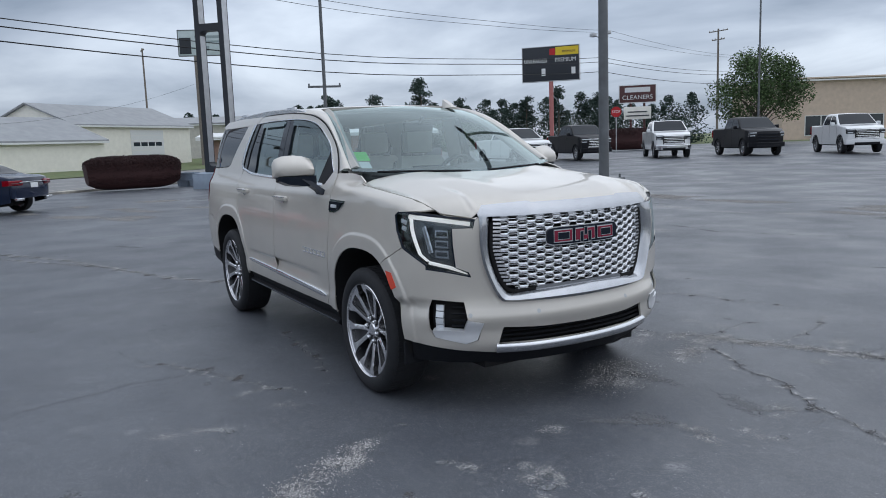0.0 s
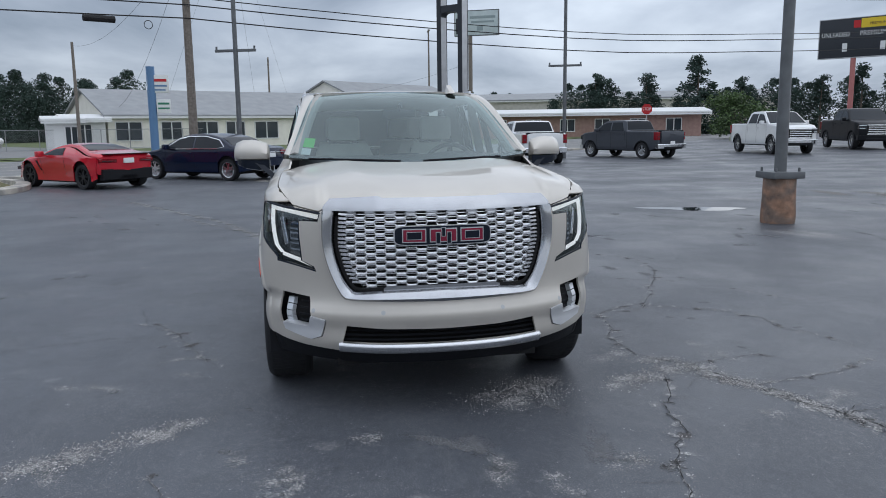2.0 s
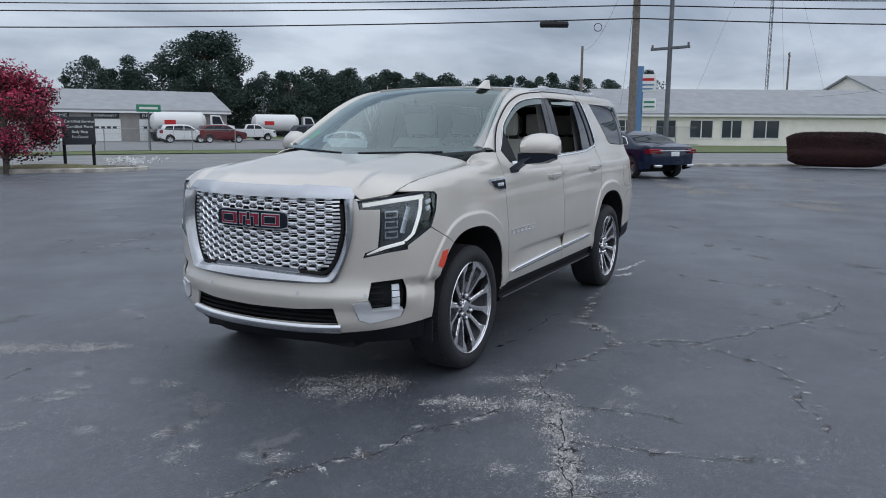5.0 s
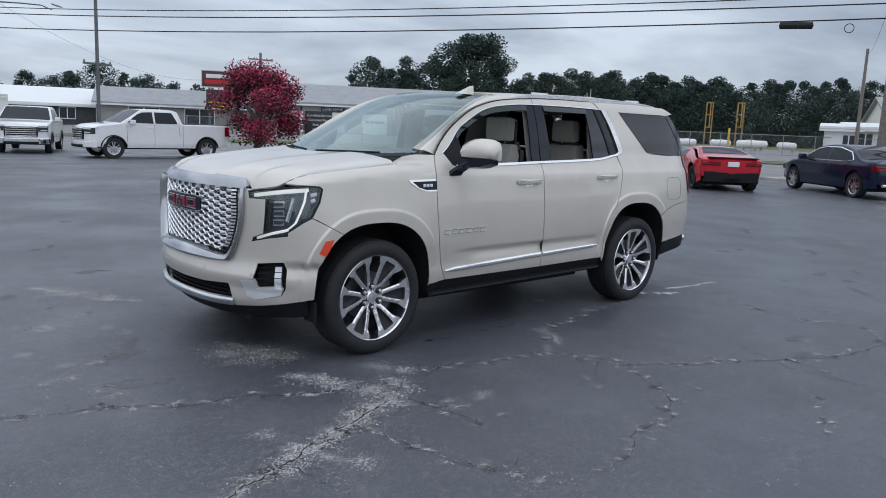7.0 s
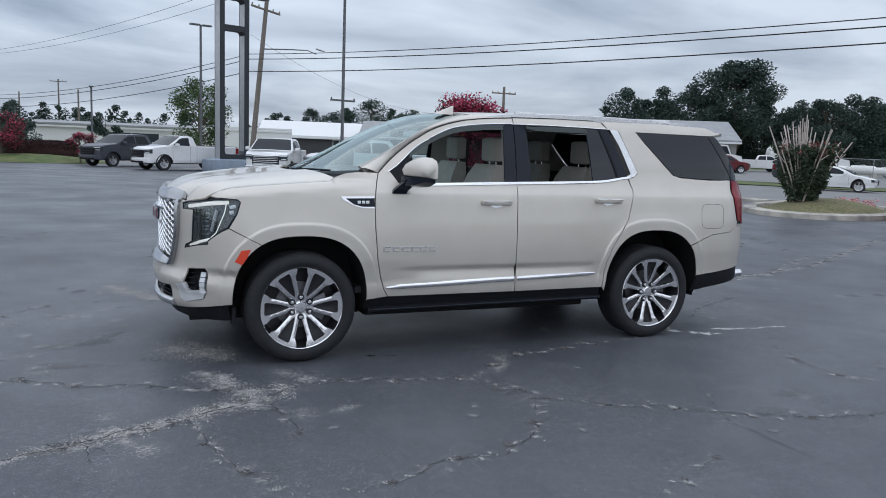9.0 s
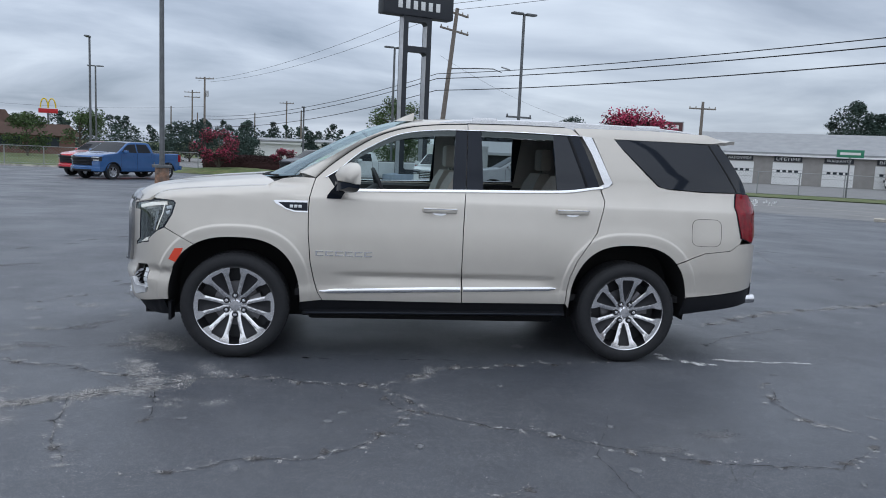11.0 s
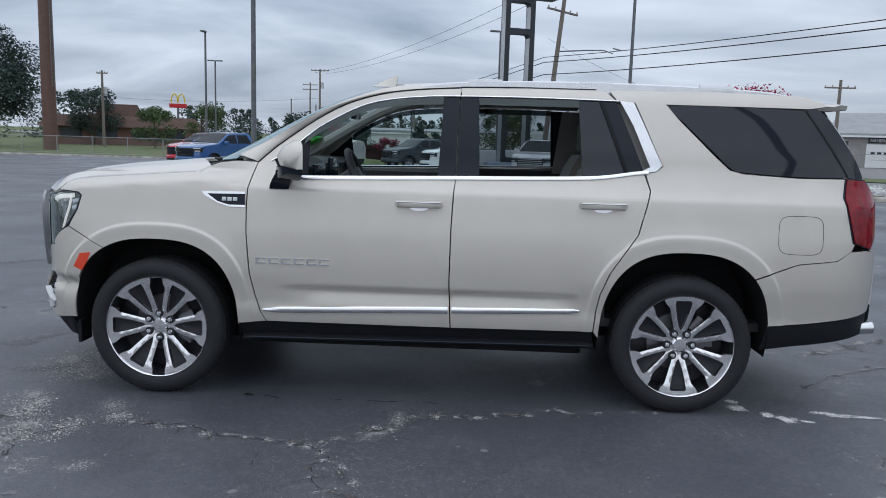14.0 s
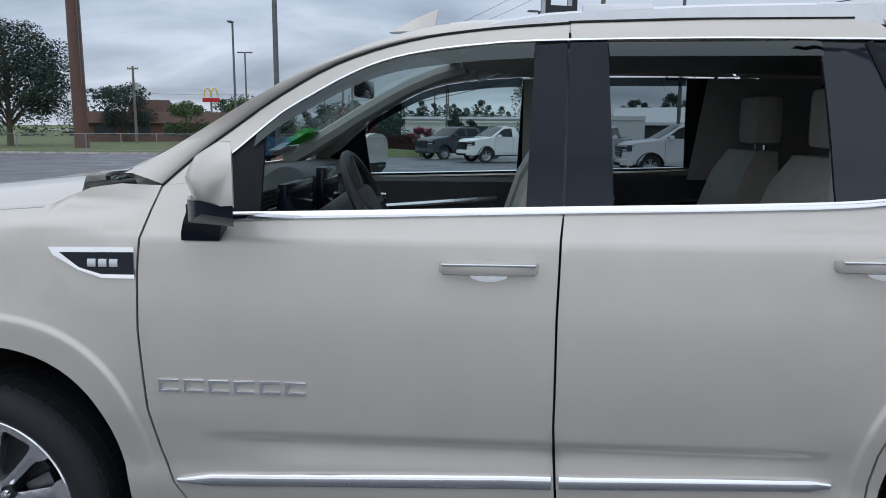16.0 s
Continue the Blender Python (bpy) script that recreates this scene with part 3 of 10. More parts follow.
def flat(name, poly, z, mat, label, category, step=None):
    bm = bmesh.new()
    vs = [bm.verts.new((p[0], p[1], z)) for p in poly]
    bm.faces.new(vs)
    for axis in (0, 1):
        for k in range(-60, 64, 4):
            co, no = [0, 0, 0], [0, 0, 0]
            co[axis], no[axis] = k, 1
            bmesh.ops.bisect_plane(bm, geom=bm.verts[:] + bm.edges[:] + bm.faces[:], plane_co=co, plane_no=no)
    ob = part(name, bm, mat, smooth=False)
    if ob.data.polygons[0].normal.z < 0:
        ob.data.flip_normals()
    return tagged(ob, label, category, kind="structure")


flat("ground", [(-2500, -2500), (2500, -2500), (2500, 2500), (-2500, 2500)], -0.03, GRASS, "grassy ground that reaches the horizon", "ground")
flat("pavement", [(-2.0, -46.5), (60, -46.5), (60, 110), *[tuple(on_road(u, 24.2))[:2] for u in (100, 20, -20, -32)]], 0.0, ASPHALT,
     "dark worn asphalt car lot with cracks and pale patches", "pavement")
flat("road", [tuple(on_road(u, s))[:2] for u, s in ((-400, 24.2), (-400, 42), (400, 42), (400, 24.2))], -0.008, ROAD, "pale grey asphalt road beside the lot", "road")
flat("far_forecourt", [tuple(on_road(u, s))[:2] for u, s in ((-60, 49), (-60, 98), (24, 98), (24, 49))], -0.012, ROAD, "pale gravel yard across the road", "ground")

for s0, name in ((27.6, "lane_line"), (31.3, "lane_line"), (34.9, "lane_line"), (38.4, "lane_line")):
    bm = bmesh.new()
    for u in range(-150, 200, 12):
        a, b = on_road(u, s0, -0.004), on_road(u + (12 if s0 in (31.3, 34.9) else 4), s0 + 0.12, -0.004)
        q = [on_road(u, s0, -0.003), on_road(u, s0 + 0.13, -0.003), on_road(u + (12 if s0 in (31.3, 34.9) else 4), s0 + 0.13, -0.003), on_road(u + (12 if s0 in (31.3, 34.9) else 4), s0, -0.003)]
        bm.faces.new([bm.verts.new(p) for p in q])
    tagged(part(name, bm, LINE_PAINT, smooth=False), "worn painted lane line on the road", "road marking", kind="structure")


def kerb(name, pts, label, width=0.16, high=0.14, closed=False):
    """A concrete kerb along a line, a real step."""
    P = [Vector((p[0], p[1], 0)) for p in pts]
    loops = []
    n = len(P)
    for i, p in enumerate(P):
        a, b = (P[i - 1], P[(i + 1) % n]) if closed else (P[max(i - 1, 0)], P[min(i + 1, n - 1)])
        d = (b - a).normalized()
        q = Vector((-d.y, d.x, 0)) * width / 2
        loops.append([p - q + Vector((0, 0, -0.03)), p - q + Vector((0, 0, high - 0.03)), p - q * 0.7 + Vector((0, 0, high)), p + q * 0.8 + Vector((0, 0, high)), p + q + Vector((0, 0, -0.03))])
    bm = bmesh.new()
    if closed:
        loops.append(loops[0])
    rings(bm, loops, True, not closed)
    return tagged(part(name, bm, CONCRETE), label, "kerb", kind="structure")


def ring_of(cx, cy, a, b, turn=0, n=40, wob=0.0):
    t = radians(turn)
    out = []
    for k in range(n):
        w = 2 * math.pi * k / n
        r = 1 + wob * math.sin(3 * w + cx)
        x, y = a * r * math.cos(w), b * r * math.sin(w)
        out.append((cx + x * math.cos(t) - y * math.sin(t), cy + x * math.sin(t) + y * math.cos(t)))
    return out


def mound(name, cx, cy, a, b, high, mat, label, turn=0):
    bm = bmesh.new()
    loops = [[Vector((x, y, 0.02 + high * (1 - k * k) + (0 if k >= 1 else 0.02 * noise.noise((x * 2, y * 2, k))))) for x, y in ring_of(cx, cy, a * k, b * k, turn)] for k in (1.0, 0.9, 0.75, 0.55, 0.3, 0.02)]
    rings(bm, loops, True, False)
    return tagged(part(name, bm, mat), label, "ground", kind="structure")


ISLE = (-17.3, -11.0)
kerb("kerb", ring_of(*ISLE, 3.5, 1.95, 27), "pale concrete kerb round the planted island", 0.42, 0.16, True)
mound("planting_bed", *ISLE, 3.3, 1.75, 0.42, MULCH, "dry grassy mound inside the kerbed island", 27)
kerb("kerb", ring_of(-12.0, -23.0, 3.4, 1.5, 126), "pale concrete kerb round the sign island", 0.3, 0.15, True)
mound("planting_bed", -12.0, -23.0, 3.2, 1.35, 0.25, MULCH, "dry grassy mound round the crape myrtle and the sign", 126)
kerb("kerb", [tuple(on_road(u, 24.2))[:2] for u in (-4, 0, 6, 12, 22, 40)], "concrete kerb between the lot and the road", 0.3, 0.12)
kerb("kerb", [(10, -46.6), (22, -46.6), (40, -46.6), (60, -46.6)], "concrete kerb along the lot's grass edge", 0.3, 0.12)
mound("planting_bed", 8.3, -47, 5.0, 3.4, 0.45, GRASS, "grassy bed with crape myrtles at the lot's edge", 0)
for u0, u1 in ((-120, -30), (-26, 8), (10, 90)):
    flat("grass_verge", [tuple(on_road(u, s))[:2] for u, s in ((u0, 42.6), (u0, 47), (u1, 47), (u1, 42.6))], 0.02, GRASS, "strip of mown grass across the road", "grass")

# standing water by the lamp post
bm = bmesh.new()
rings(bm, [[Vector((x, y, 0.004)) for x, y in ring_of(-7.0, 6.5, 0.95 * k, 0.30 * k, 70, 30, 0.25)] for k in (1.0, 0.5, 0.01)], True, False)
tagged(part("puddle", bm, PUDDLE), "shallow rain puddle on the asphalt", "water", kind="structure")

# ---- the other cars on the lot and the road ----
WHEEL_DATA = {}


def wheel_meshes(radius, rim, width, dark):
    """Tyre and rim of one wheel, the outer face towards +y; shared by all wheels alike."""
    key = (radius, rim, width, dark)
    if key in WHEEL_DATA:
        return WHEEL_DATA[key]
    bm = bmesh.new()
    w = width / 2
    lathe(bm, [(rim, -w * 0.9), (radius * 0.97, -w), (radius, -w * 0.7), (radius, w * 0.7), (radius * 0.97, w), (rim + 0.02, w * 0.96), (rim, w * 0.8)], 28)
    t = part("tyre", bm, TYRE)
    bm = bmesh.new()
    lathe(bm, [(rim, -w * 0.6), (rim, w * 0.8), (rim * 0.93, w * 0.74), (rim * 0.9, w * 0.1), (0.03, w * 0.05)], 28)
    for k in range(10):
        m = Matrix.Rotation(k * math.pi / 5 + (0.09 if k % 2 else -0.09), 4, "Y")
        box(bm, 0.03, rim * 0.95, w * 0.3, w * 0.68, -0.017, 0.017, m=m)
    lathe(bm, [(0.075, w * 0.2), (0.07, w * 0.7), (0.0001, w * 0.72)], 14)
    r = part("rim", bm, RIM_DARK if dark else SATIN_METAL, angle=0.5)
    WHEEL_DATA[key] = (t.data, r.data)
    bpy.data.objects.remove(t), bpy.data.objects.remove(r)
    return WHEEL_DATA[key]


def wheel(parent, x, y, radius, rim, width, dark=False):
    t, r = wheel_meshes(radius, rim, width, dark)
    tyre = new("wheel", t)
    tyre.parent = parent
    tyre.matrix_basis = pose(x, y, radius, 0, 0, 0 if y > 0 else 180)
    rm = new("rim", r)
    rm.parent = tyre


def arch(cx, r, zb):
    """Points over a wheel, from its rear to its front side."""
    a0 = math.asin(max(-1, min(1, (zb - 0.38) / r)))
    return [(cx - r * math.cos(a), 0.38 + r * math.sin(a)) for a in np.linspace(a0, math.pi - a0, 12)]


def car(name, label, category, mat, m, prof, half, belt, tumble, wheels, radius, rim, windows, shield, back, group="", dark_rims=False,
        front=None, rear=None, sill=0.33, nose=0.12, grille=(0.5, 0.62, 0.95), lamp=(0.62, 0.82), grille_mat=None, tail=(0.62, 0.85, 0.78, 1.05), bumper=None,
        edge=0.05, lines=(), mirror=(0.6, 1.15), handles=(), roof_mat=None, hips=0.0):
    """A car from its side profile: a shell with rounded shoulders and wheel arches, panes, wheels, lamps and trim."""
    ob = thing(name, label, category, m, group)
    xs = [p[0] for p in prof]
    xf, xb = max(xs), min(xs)

    def hw(x, z):
        w = half - tumble * max(0, z - belt) ** 1.15
        w -= nose * smooth_step(xf - 0.75, xf + 0.1, x) ** 2 + nose * 0.7 * smooth_step(-xb - 0.6, -xb + 0.1, -x) ** 2
        if hips:
            w += hips * max(math.exp(-((x - c) / 0.42) ** 2) for c in wheels) * smooth_step(1.0, 0.7, z) - 0.03 * math.exp(-((z - 0.55) / 0.12) ** 2) * math.exp(-((x + 0.05) / 0.6) ** 2)
        return w - 0.05 * smooth_step(0.62, 0.3, z)
    top = curve(prof, 0.12)
    P = [Vector(p) for p in top]
    loops, inner = [], []
    for i, p in enumerate(P):
        d = (P[min(i + 1, len(P) - 1)] - P[max(i - 1, 0)]).normalized()
        n = Vector((d.y, -d.x))
        n = n if n.y > 0 or abs(n.y) < 0.3 and (n.x > 0) == (p.x > 0) else -n
        w = hw(p.x, p.y)
        q = p - n * edge
        inner.append((q.x, q.y))
        half_ring = [(w, p - n * edge), (w - 0.012, p - n * edge * 0.55), (w - edge * 0.5, p - n * edge * 0.16), (w - edge * 1.2, p), (w * 0.5, p + n * 0.012), (0, p + n * 0.018)]
        loops.append([(c.x, y, c.y) for y, c in half_ring] + [(c.x, -y, c.y) for y, c in half_ring[-2::-1]])
    bm = bmesh.new()
    rings(bm, loops, False, False)
    body = part("body", bm, mat, ob, angle=0.7)
    base = [inner[-1]]
    for cx in sorted(wheels):
        base += arch(cx, radius + 0.075, sill)
    out = inner + [(inner[-1][0] + 0.02, sill + 0.08)] + [p for cx in sorted(wheels) for p in [(cx - radius - 0.09, sill)] + arch(cx, radius + 0.075, sill)[1:-1] + [(cx + radius + 0.09, sill)]] + [(inner[0][0] - 0.02, sill + 0.06)]
    for s in (1, -1):
        sheet("side", out, lambda u, v, s=s: (u, s * hw(u, v), v), mat, body, 0.14, flip=s > 0, flange=0.03)
        for k, w in enumerate(windows):
            sheet("window", w, lambda u, v, s=s: (u, s * (hw(u, v) + 0.006), v), CAR_GLASS, ob, 0.15, flip=s > 0, flange=0.008)
        for a, b in lines:
            strip("door_seam", dense([a, b], 0.15, False), 0.012, 0.002, lambda u, v, s=s: (u, s * hw(u, v), v), GAP_BLACK, body, flip=s > 0)
        for hx, hz in handles:
            bm = bmesh.new(); y = hw(hx, hz)
            box(bm, hx - 0.09, hx + 0.09, s * y, s * (y + 0.03), hz - 0.015, hz + 0.015, 0.008)
            part("door_handle", bm, mat, ob)
        if mirror:
            mx, mz = mirror
            y = hw(mx, mz)
            bm = bmesh.new()
            box(bm, mx - 0.08, mx + 0.09, s * (y + 0.06), s * (y + 0.27), mz - 0.04, mz + 0.13, 0.04)
            box(bm, mx - 0.02, mx + 0.05, s * (y - 0.02), s * (y + 0.1), mz - 0.03, mz + 0.02)
            part("mirror", bm, mat if mat is not WHITE_PAINT else WHITE_PAINT, ob)
    # windscreen and rear window lie on the profile
    for nm, (x0, x1) in (("windscreen", shield), ("rear_window", back)):
        if x0 is None:
            continue
        line = [p for p in P if x0 <= p.x <= x1 and p.y > belt - 0.05]
        lp = []
        for p in line:
            i = P.index(p)
            d = (P[min(i + 1, len(P) - 1)] - P[max(i - 1, 0)]).normalized()
            n = Vector((d.y, -d.x)); n = n if n.y > 0 else -n
            w = hw(p.x, p.y) - edge * 1.6
            lp.append([(c.x, y, c.y) for y, c in ((w, p + n * 0.008), (w * 0.5, p + n * 0.020), (0, p + n * 0.026), (-w * 0.5, p + n * 0.020), (-w, p + n * 0.008))])
        if len(lp) > 1:
            bm = bmesh.new(); rings(bm, lp, False, False)
            part(nm, bm, CAR_GLASS, ob)
    for cx in wheels:
        for s in (1, -1):
            wheel(ob, cx, s * (half - 0.13), radius, rim, 0.25, dark_rims)
    bm = bmesh.new()
    box(bm, min(wheels) - radius * 0.6, max(wheels) + radius * 0.6, -half + 0.27, half - 0.27, sill - 0.06, sill + 0.35)
    for cx in wheels:
        box(bm, cx - radius - 0.07, cx + radius + 0.07, -half + 0.1, half - 0.1, 0.42, 0.38 + radius + 0.06)
    part("underbody", bm, GAP_BLACK, ob)

    def front_x(y, z):
        zz = sorted(((abs(p.y - z), p.x) for p in P if p.x > xf - 0.5))[0][1]
        return zz
    gw, gz0, gz1 = grille
    xg = front_x(0, (gz0 + gz1) / 2)
    bm = bmesh.new(); plate(bm, xg - 0.1, xg + 0.035, -gw, gw, gz0, gz1)
    gr = part("grille", bm, BLACK_TRIM, ob)
    n = 5 if grille_mat else 3
    for k in range(n):
        z = gz0 + (gz1 - gz0) * (k + 0.5) / n
        bm = bmesh.new(); plate(bm, xg + 0.03, xg + 0.055, -gw * 0.92, gw * 0.92, z - 0.016, z + 0.014)
        part("grille_bar", bm, CHROME if grille_mat else GLOSS_BLACK, gr)
    if grille_mat:
        for z0, z1 in ((gz0 - 0.03, gz0 + 0.012), (gz1 - 0.012, gz1 + 0.03)):
            bm = bmesh.new(); plate(bm, xg, xg + 0.06, -gw * 1.02, gw * 1.02, z0, z1)
            part("grille_frame", bm, CHROME, gr)
    for s in (1, -1):
        bm = bmesh.new(); plate(bm, xg - 0.3, xg + 0.032, s * (gw + 0.015), s * (half - nose * 0.62), *lamp)
        hl = part("headlamp", bm, LAMP_DARK, ob)
        bm = bmesh.new(); plate(bm, xg - 0.1, xg + 0.045, s * (gw + 0.03), s * (half - nose * 0.75), lamp[1] - 0.06, lamp[1] - 0.02)
        part("light_strip", bm, LED_DIM, hl)
        bm = bmesh.new(); plate(bm, xg - 0.1, xg + 0.042, s * (gw + 0.10), s * (half - nose * 0.9), lamp[0] + 0.02, lamp[0] + 0.07)
        part("light_strip", bm, LED_DIM, hl)
        y0, y1, z0, z1 = tail
        xr = sorted(((abs(p.y - (z0 + z1) / 2), p.x) for p in P if p.x < xb + 0.6))[0][1]
        bm = bmesh.new(); plate(bm, xr - 0.03, xr + 0.2, s * y0, s * min(y1, half + 0.004), z0, z1)
        tl = part("tail_lamp", bm, TAIL_RED, ob)
        bm = bmesh.new(); plate(bm, xr - 0.036, xr + 0.05, s * (y0 + 0.03), s * (min(y1, half) - 0.06), z0 + 0.3 * (z1 - z0), z0 + 0.5 * (z1 - z0))
        part("lamp_band", bm, LAMP_DARK, tl)
    if bumper:
        for x0, x1, z0, z1, bmat in bumper:
            bm = bmesh.new(); plate(bm, x0, x1, -half + 0.03, half - 0.03, z0, z1)
            bu = part("bumper", bm, bmat, ob)
            bm = bmesh.new(); plate(bm, x0 + (0.05 if x0 > 0 else -0.012), x1 + (0.012 if x0 > 0 else -0.05), -half * 0.62, half * 0.62, z0 - 0.02, z0 + 0.45 * (z1 - z0))
            part("bumper_insert", bm, BLACK_TRIM, bu)
    xr = min(p.x for p in P if 0.5 < p.y < 1.0)
    bm = bmesh.new(); box(bm, xr - 0.03, xr + 0.02, -0.16, 0.16, 0.72, 0.86, 0.01)
    part("licence_plate", bm, PLATE, ob)
    bow(ob, xf, half, xb)
    return ob


def plate(bm, x0, x1, y0, y1, z0, z1, n=9):
    """A band across a car's end, in short steps with softened edges, to be rounded with the end in plan."""
    e = min(0.02, 0.3 * (z1 - z0), 0.3 * (x1 - x0))
    rings(bm, [[(x0, y, z0), (x1 - e, y, z0), (x1, y, z0 + e), (x1, y, z1 - e), (x1 - e, y, z1), (x0, y, z1)] if x0 > 0 else
               [(x1, y, z0), (x0 + e, y, z0), (x0, y, z0 + e), (x0, y, z1 - e), (x0 + e, y, z1), (x1, y, z1)] for y in np.linspace(y0, y1, n)])


def bow(ob, xf, half, xb):
    """Rounds both ends of a car in plan."""
    for o in ob.children_recursive:
        if o.type != "MESH" or o.name.split(".")[0] in ("wheel", "rim"):
            continue
        for v in o.data.vertices:
            c = (min(1.1, abs(v.co.y) / half)) ** 3
            v.co.x -= 0.30 * smooth_step(xf - 1.1, xf + 0.05, v.co.x) * c
            v.co.x += 0.13 * smooth_step(-xb - 0.7, -xb + 0.05, -v.co.x) * c


def pickup(label, mat, x, y, heading, group="", scale=0.96, crew=True, chrome=True, bars=True, name="pickup_truck", tall=1.0):
    """A full-size pickup with a crew or a single cab."""
    c = 0 if crew else -0.75
    prof = [(2.86, 0.42), (2.9, 0.62), (2.88, 1.0), (2.82, 1.16), (2.6, 1.25), (1.75, 1.33), (1.6, 1.36), (1.02, 1.72), (0.78, 1.86), (0.4, 1.9),
            (-0.45 - c, 1.9), (-0.66 - c, 1.84), (-0.82 - c, 1.42), (-0.86 - c, 1.37), (-1.1 - c, 1.36), (-2.78, 1.36), (-2.9, 1.34), (-2.94, 1.2), (-2.95, 0.8), (-2.93, 0.5)]
    win = [[(1.35, 1.39), (0.95, 1.70), (0.75, 1.78), (0.36, 1.80), (0.34, 1.36)]]
    if crew:
        win.append([(0.27, 1.37), (0.27, 1.80), (-0.42, 1.80), (-0.62, 1.42), (-0.6, 1.37)])
    lines = [((1.38, 1.3), (1.36, 0.5)), ((0.3, 1.34), (0.3, 0.5)), ((-0.85 - c, 1.34), (-0.85 - c, 0.45))]
    if crew:
        lines.append(((-0.68, 1.34), (-0.72, 0.9)))
    ob = car(name, label, "pickup truck", mat, pose(x, y, 0, 0, 0, heading) @ Matrix.Diagonal((scale, scale, scale * tall, 1)), prof, 1.01, 1.34, 0.34, (1.87, -1.87), 0.405, 0.25, win, (0.75, 1.62), (-0.86 - c, -0.6 - c),
             group, lamp=(0.92, 1.14), grille=(0.60, 0.70, 1.10), grille_mat=BLACK_TRIM if bars else None, tail=(0.82, 1.0, 0.92, 1.3), sill=0.42, nose=0.10,
             bumper=[(2.72, 2.96, 0.42, 0.64, CHROME if chrome else mat), (-3.06, -2.88, 0.5, 0.72, CHROME if chrome else mat)], lines=lines,
             mirror=(1.2, 1.36), handles=((0.5, 1.2),) + (((-0.5, 1.2),) if crew else ()), edge=0.045)
    bm = bmesh.new()
    box(bm, -2.86, -0.92 - c, -0.84, 0.84, 1.30, 1.385)
    part("bed_liner", bm, BLACK_TRIM, ob)
    bm = bmesh.new()
    box(bm, -2.975, -2.94, -0.78, 0.78, 0.78, 1.33, 0.015)
    box(bm, -2.985, -2.97, -0.2, 0.2, 1.16, 1.22, 0.004)
    part("tailgate", bm, mat, ob)
    for hx in (1.87, -1.87):
        for s in (1, -1):
            bm = bmesh.new()
            r = 0.5
            lp = [(hx - r * math.cos(a), 0.4 + r * math.sin(a)) for a in np.linspace(0.1, math.pi - 0.1, 14)]
            rings(bm, [[(px * 1.0, s * 0.99, pz), (px, s * 1.03, pz), (hx + (px - hx) * 0.93, s * 1.03, 0.4 + (pz - 0.4) * 0.93), (hx + (px - hx) * 0.93, s * 0.97, 0.4 + (pz - 0.4) * 0.93)] for px, pz in lp])
            part("fender_flare", bm, BLACK_TRIM, ob)
    return ob


def sedan(label, mat, x, y, heading, name="sedan", scale=1.0, group="", chrome=True):
    prof = [(2.5, 0.36), (2.56, 0.5), (2.54, 0.68), (2.44, 0.78), (1.7, 0.95), (1.35, 1.0), (0.55, 1.36), (0.1, 1.46), (-0.6, 1.46), (-1.2, 1.34), (-1.75, 1.1), (-2.3, 1.06), (-2.52, 1.0),
            (-2.58, 0.8), (-2.56, 0.45)]
    win = [[(1.0, 1.03), (0.45, 1.31), (0.1, 1.38), (-0.12, 1.39), (-0.15, 1.02)], [(-0.2, 1.02), (-0.19, 1.39), (-0.6, 1.38), (-1.15, 1.27), (-1.4, 1.06), (-1.2, 1.03)]]
    ob = car(name, label, "car", mat, pose(x, y, 0, 0, 0, heading) @ Matrix.Diagonal((scale, scale, scale, 1)), prof, 0.95, 1.0, 0.55, (1.6, -1.55), 0.345, 0.245, win,
             (0.45, 1.4), (-1.8, -1.1), group, lamp=(0.62, 0.76), grille=(0.42, 0.45, 0.74), tail=(0.5, 0.94, 0.8, 0.94), sill=0.26, nose=0.16,
             lines=[((1.05, 1.0), (1.05, 0.35)), ((-0.17, 1.0), (-0.17, 0.35)), ((-1.3, 1.0), (-1.15, 0.6))], mirror=(0.85, 1.02), handles=((0.0, 0.86), (-1.05, 0.9)), edge=0.06)
    if chrome:
        for s in (1, -1):
            bm = bmesh.new()
            tube(bm, [(1.05, s * 0.96, 1.01), (0.48, s * 0.815, 1.325), (0.1, s * 0.775, 1.395), (-0.6, s * 0.775, 1.395), (-1.2, s * 0.835, 1.28), (-1.45, s * 0.93, 1.07), (-1.2, s * 0.96, 1.01), (1.05, s * 0.962, 1.0)], 0.018, 5)
            part("window_trim", bm, CHROME, ob)
        bm = bmesh.new(); box(bm, -2.6, -2.5, -0.62, 0.62, 0.875, 0.9, 0.005)
        part("trunk_trim", bm, CHROME, ob)
        for s in (1, -1):
            bm = bmesh.new(); box(bm, -2.61, -2.5, s * 0.5, s * 0.78, 0.38, 0.46, 0.02)
            part("exhaust_tip", bm, CHROME, ob)
    return ob


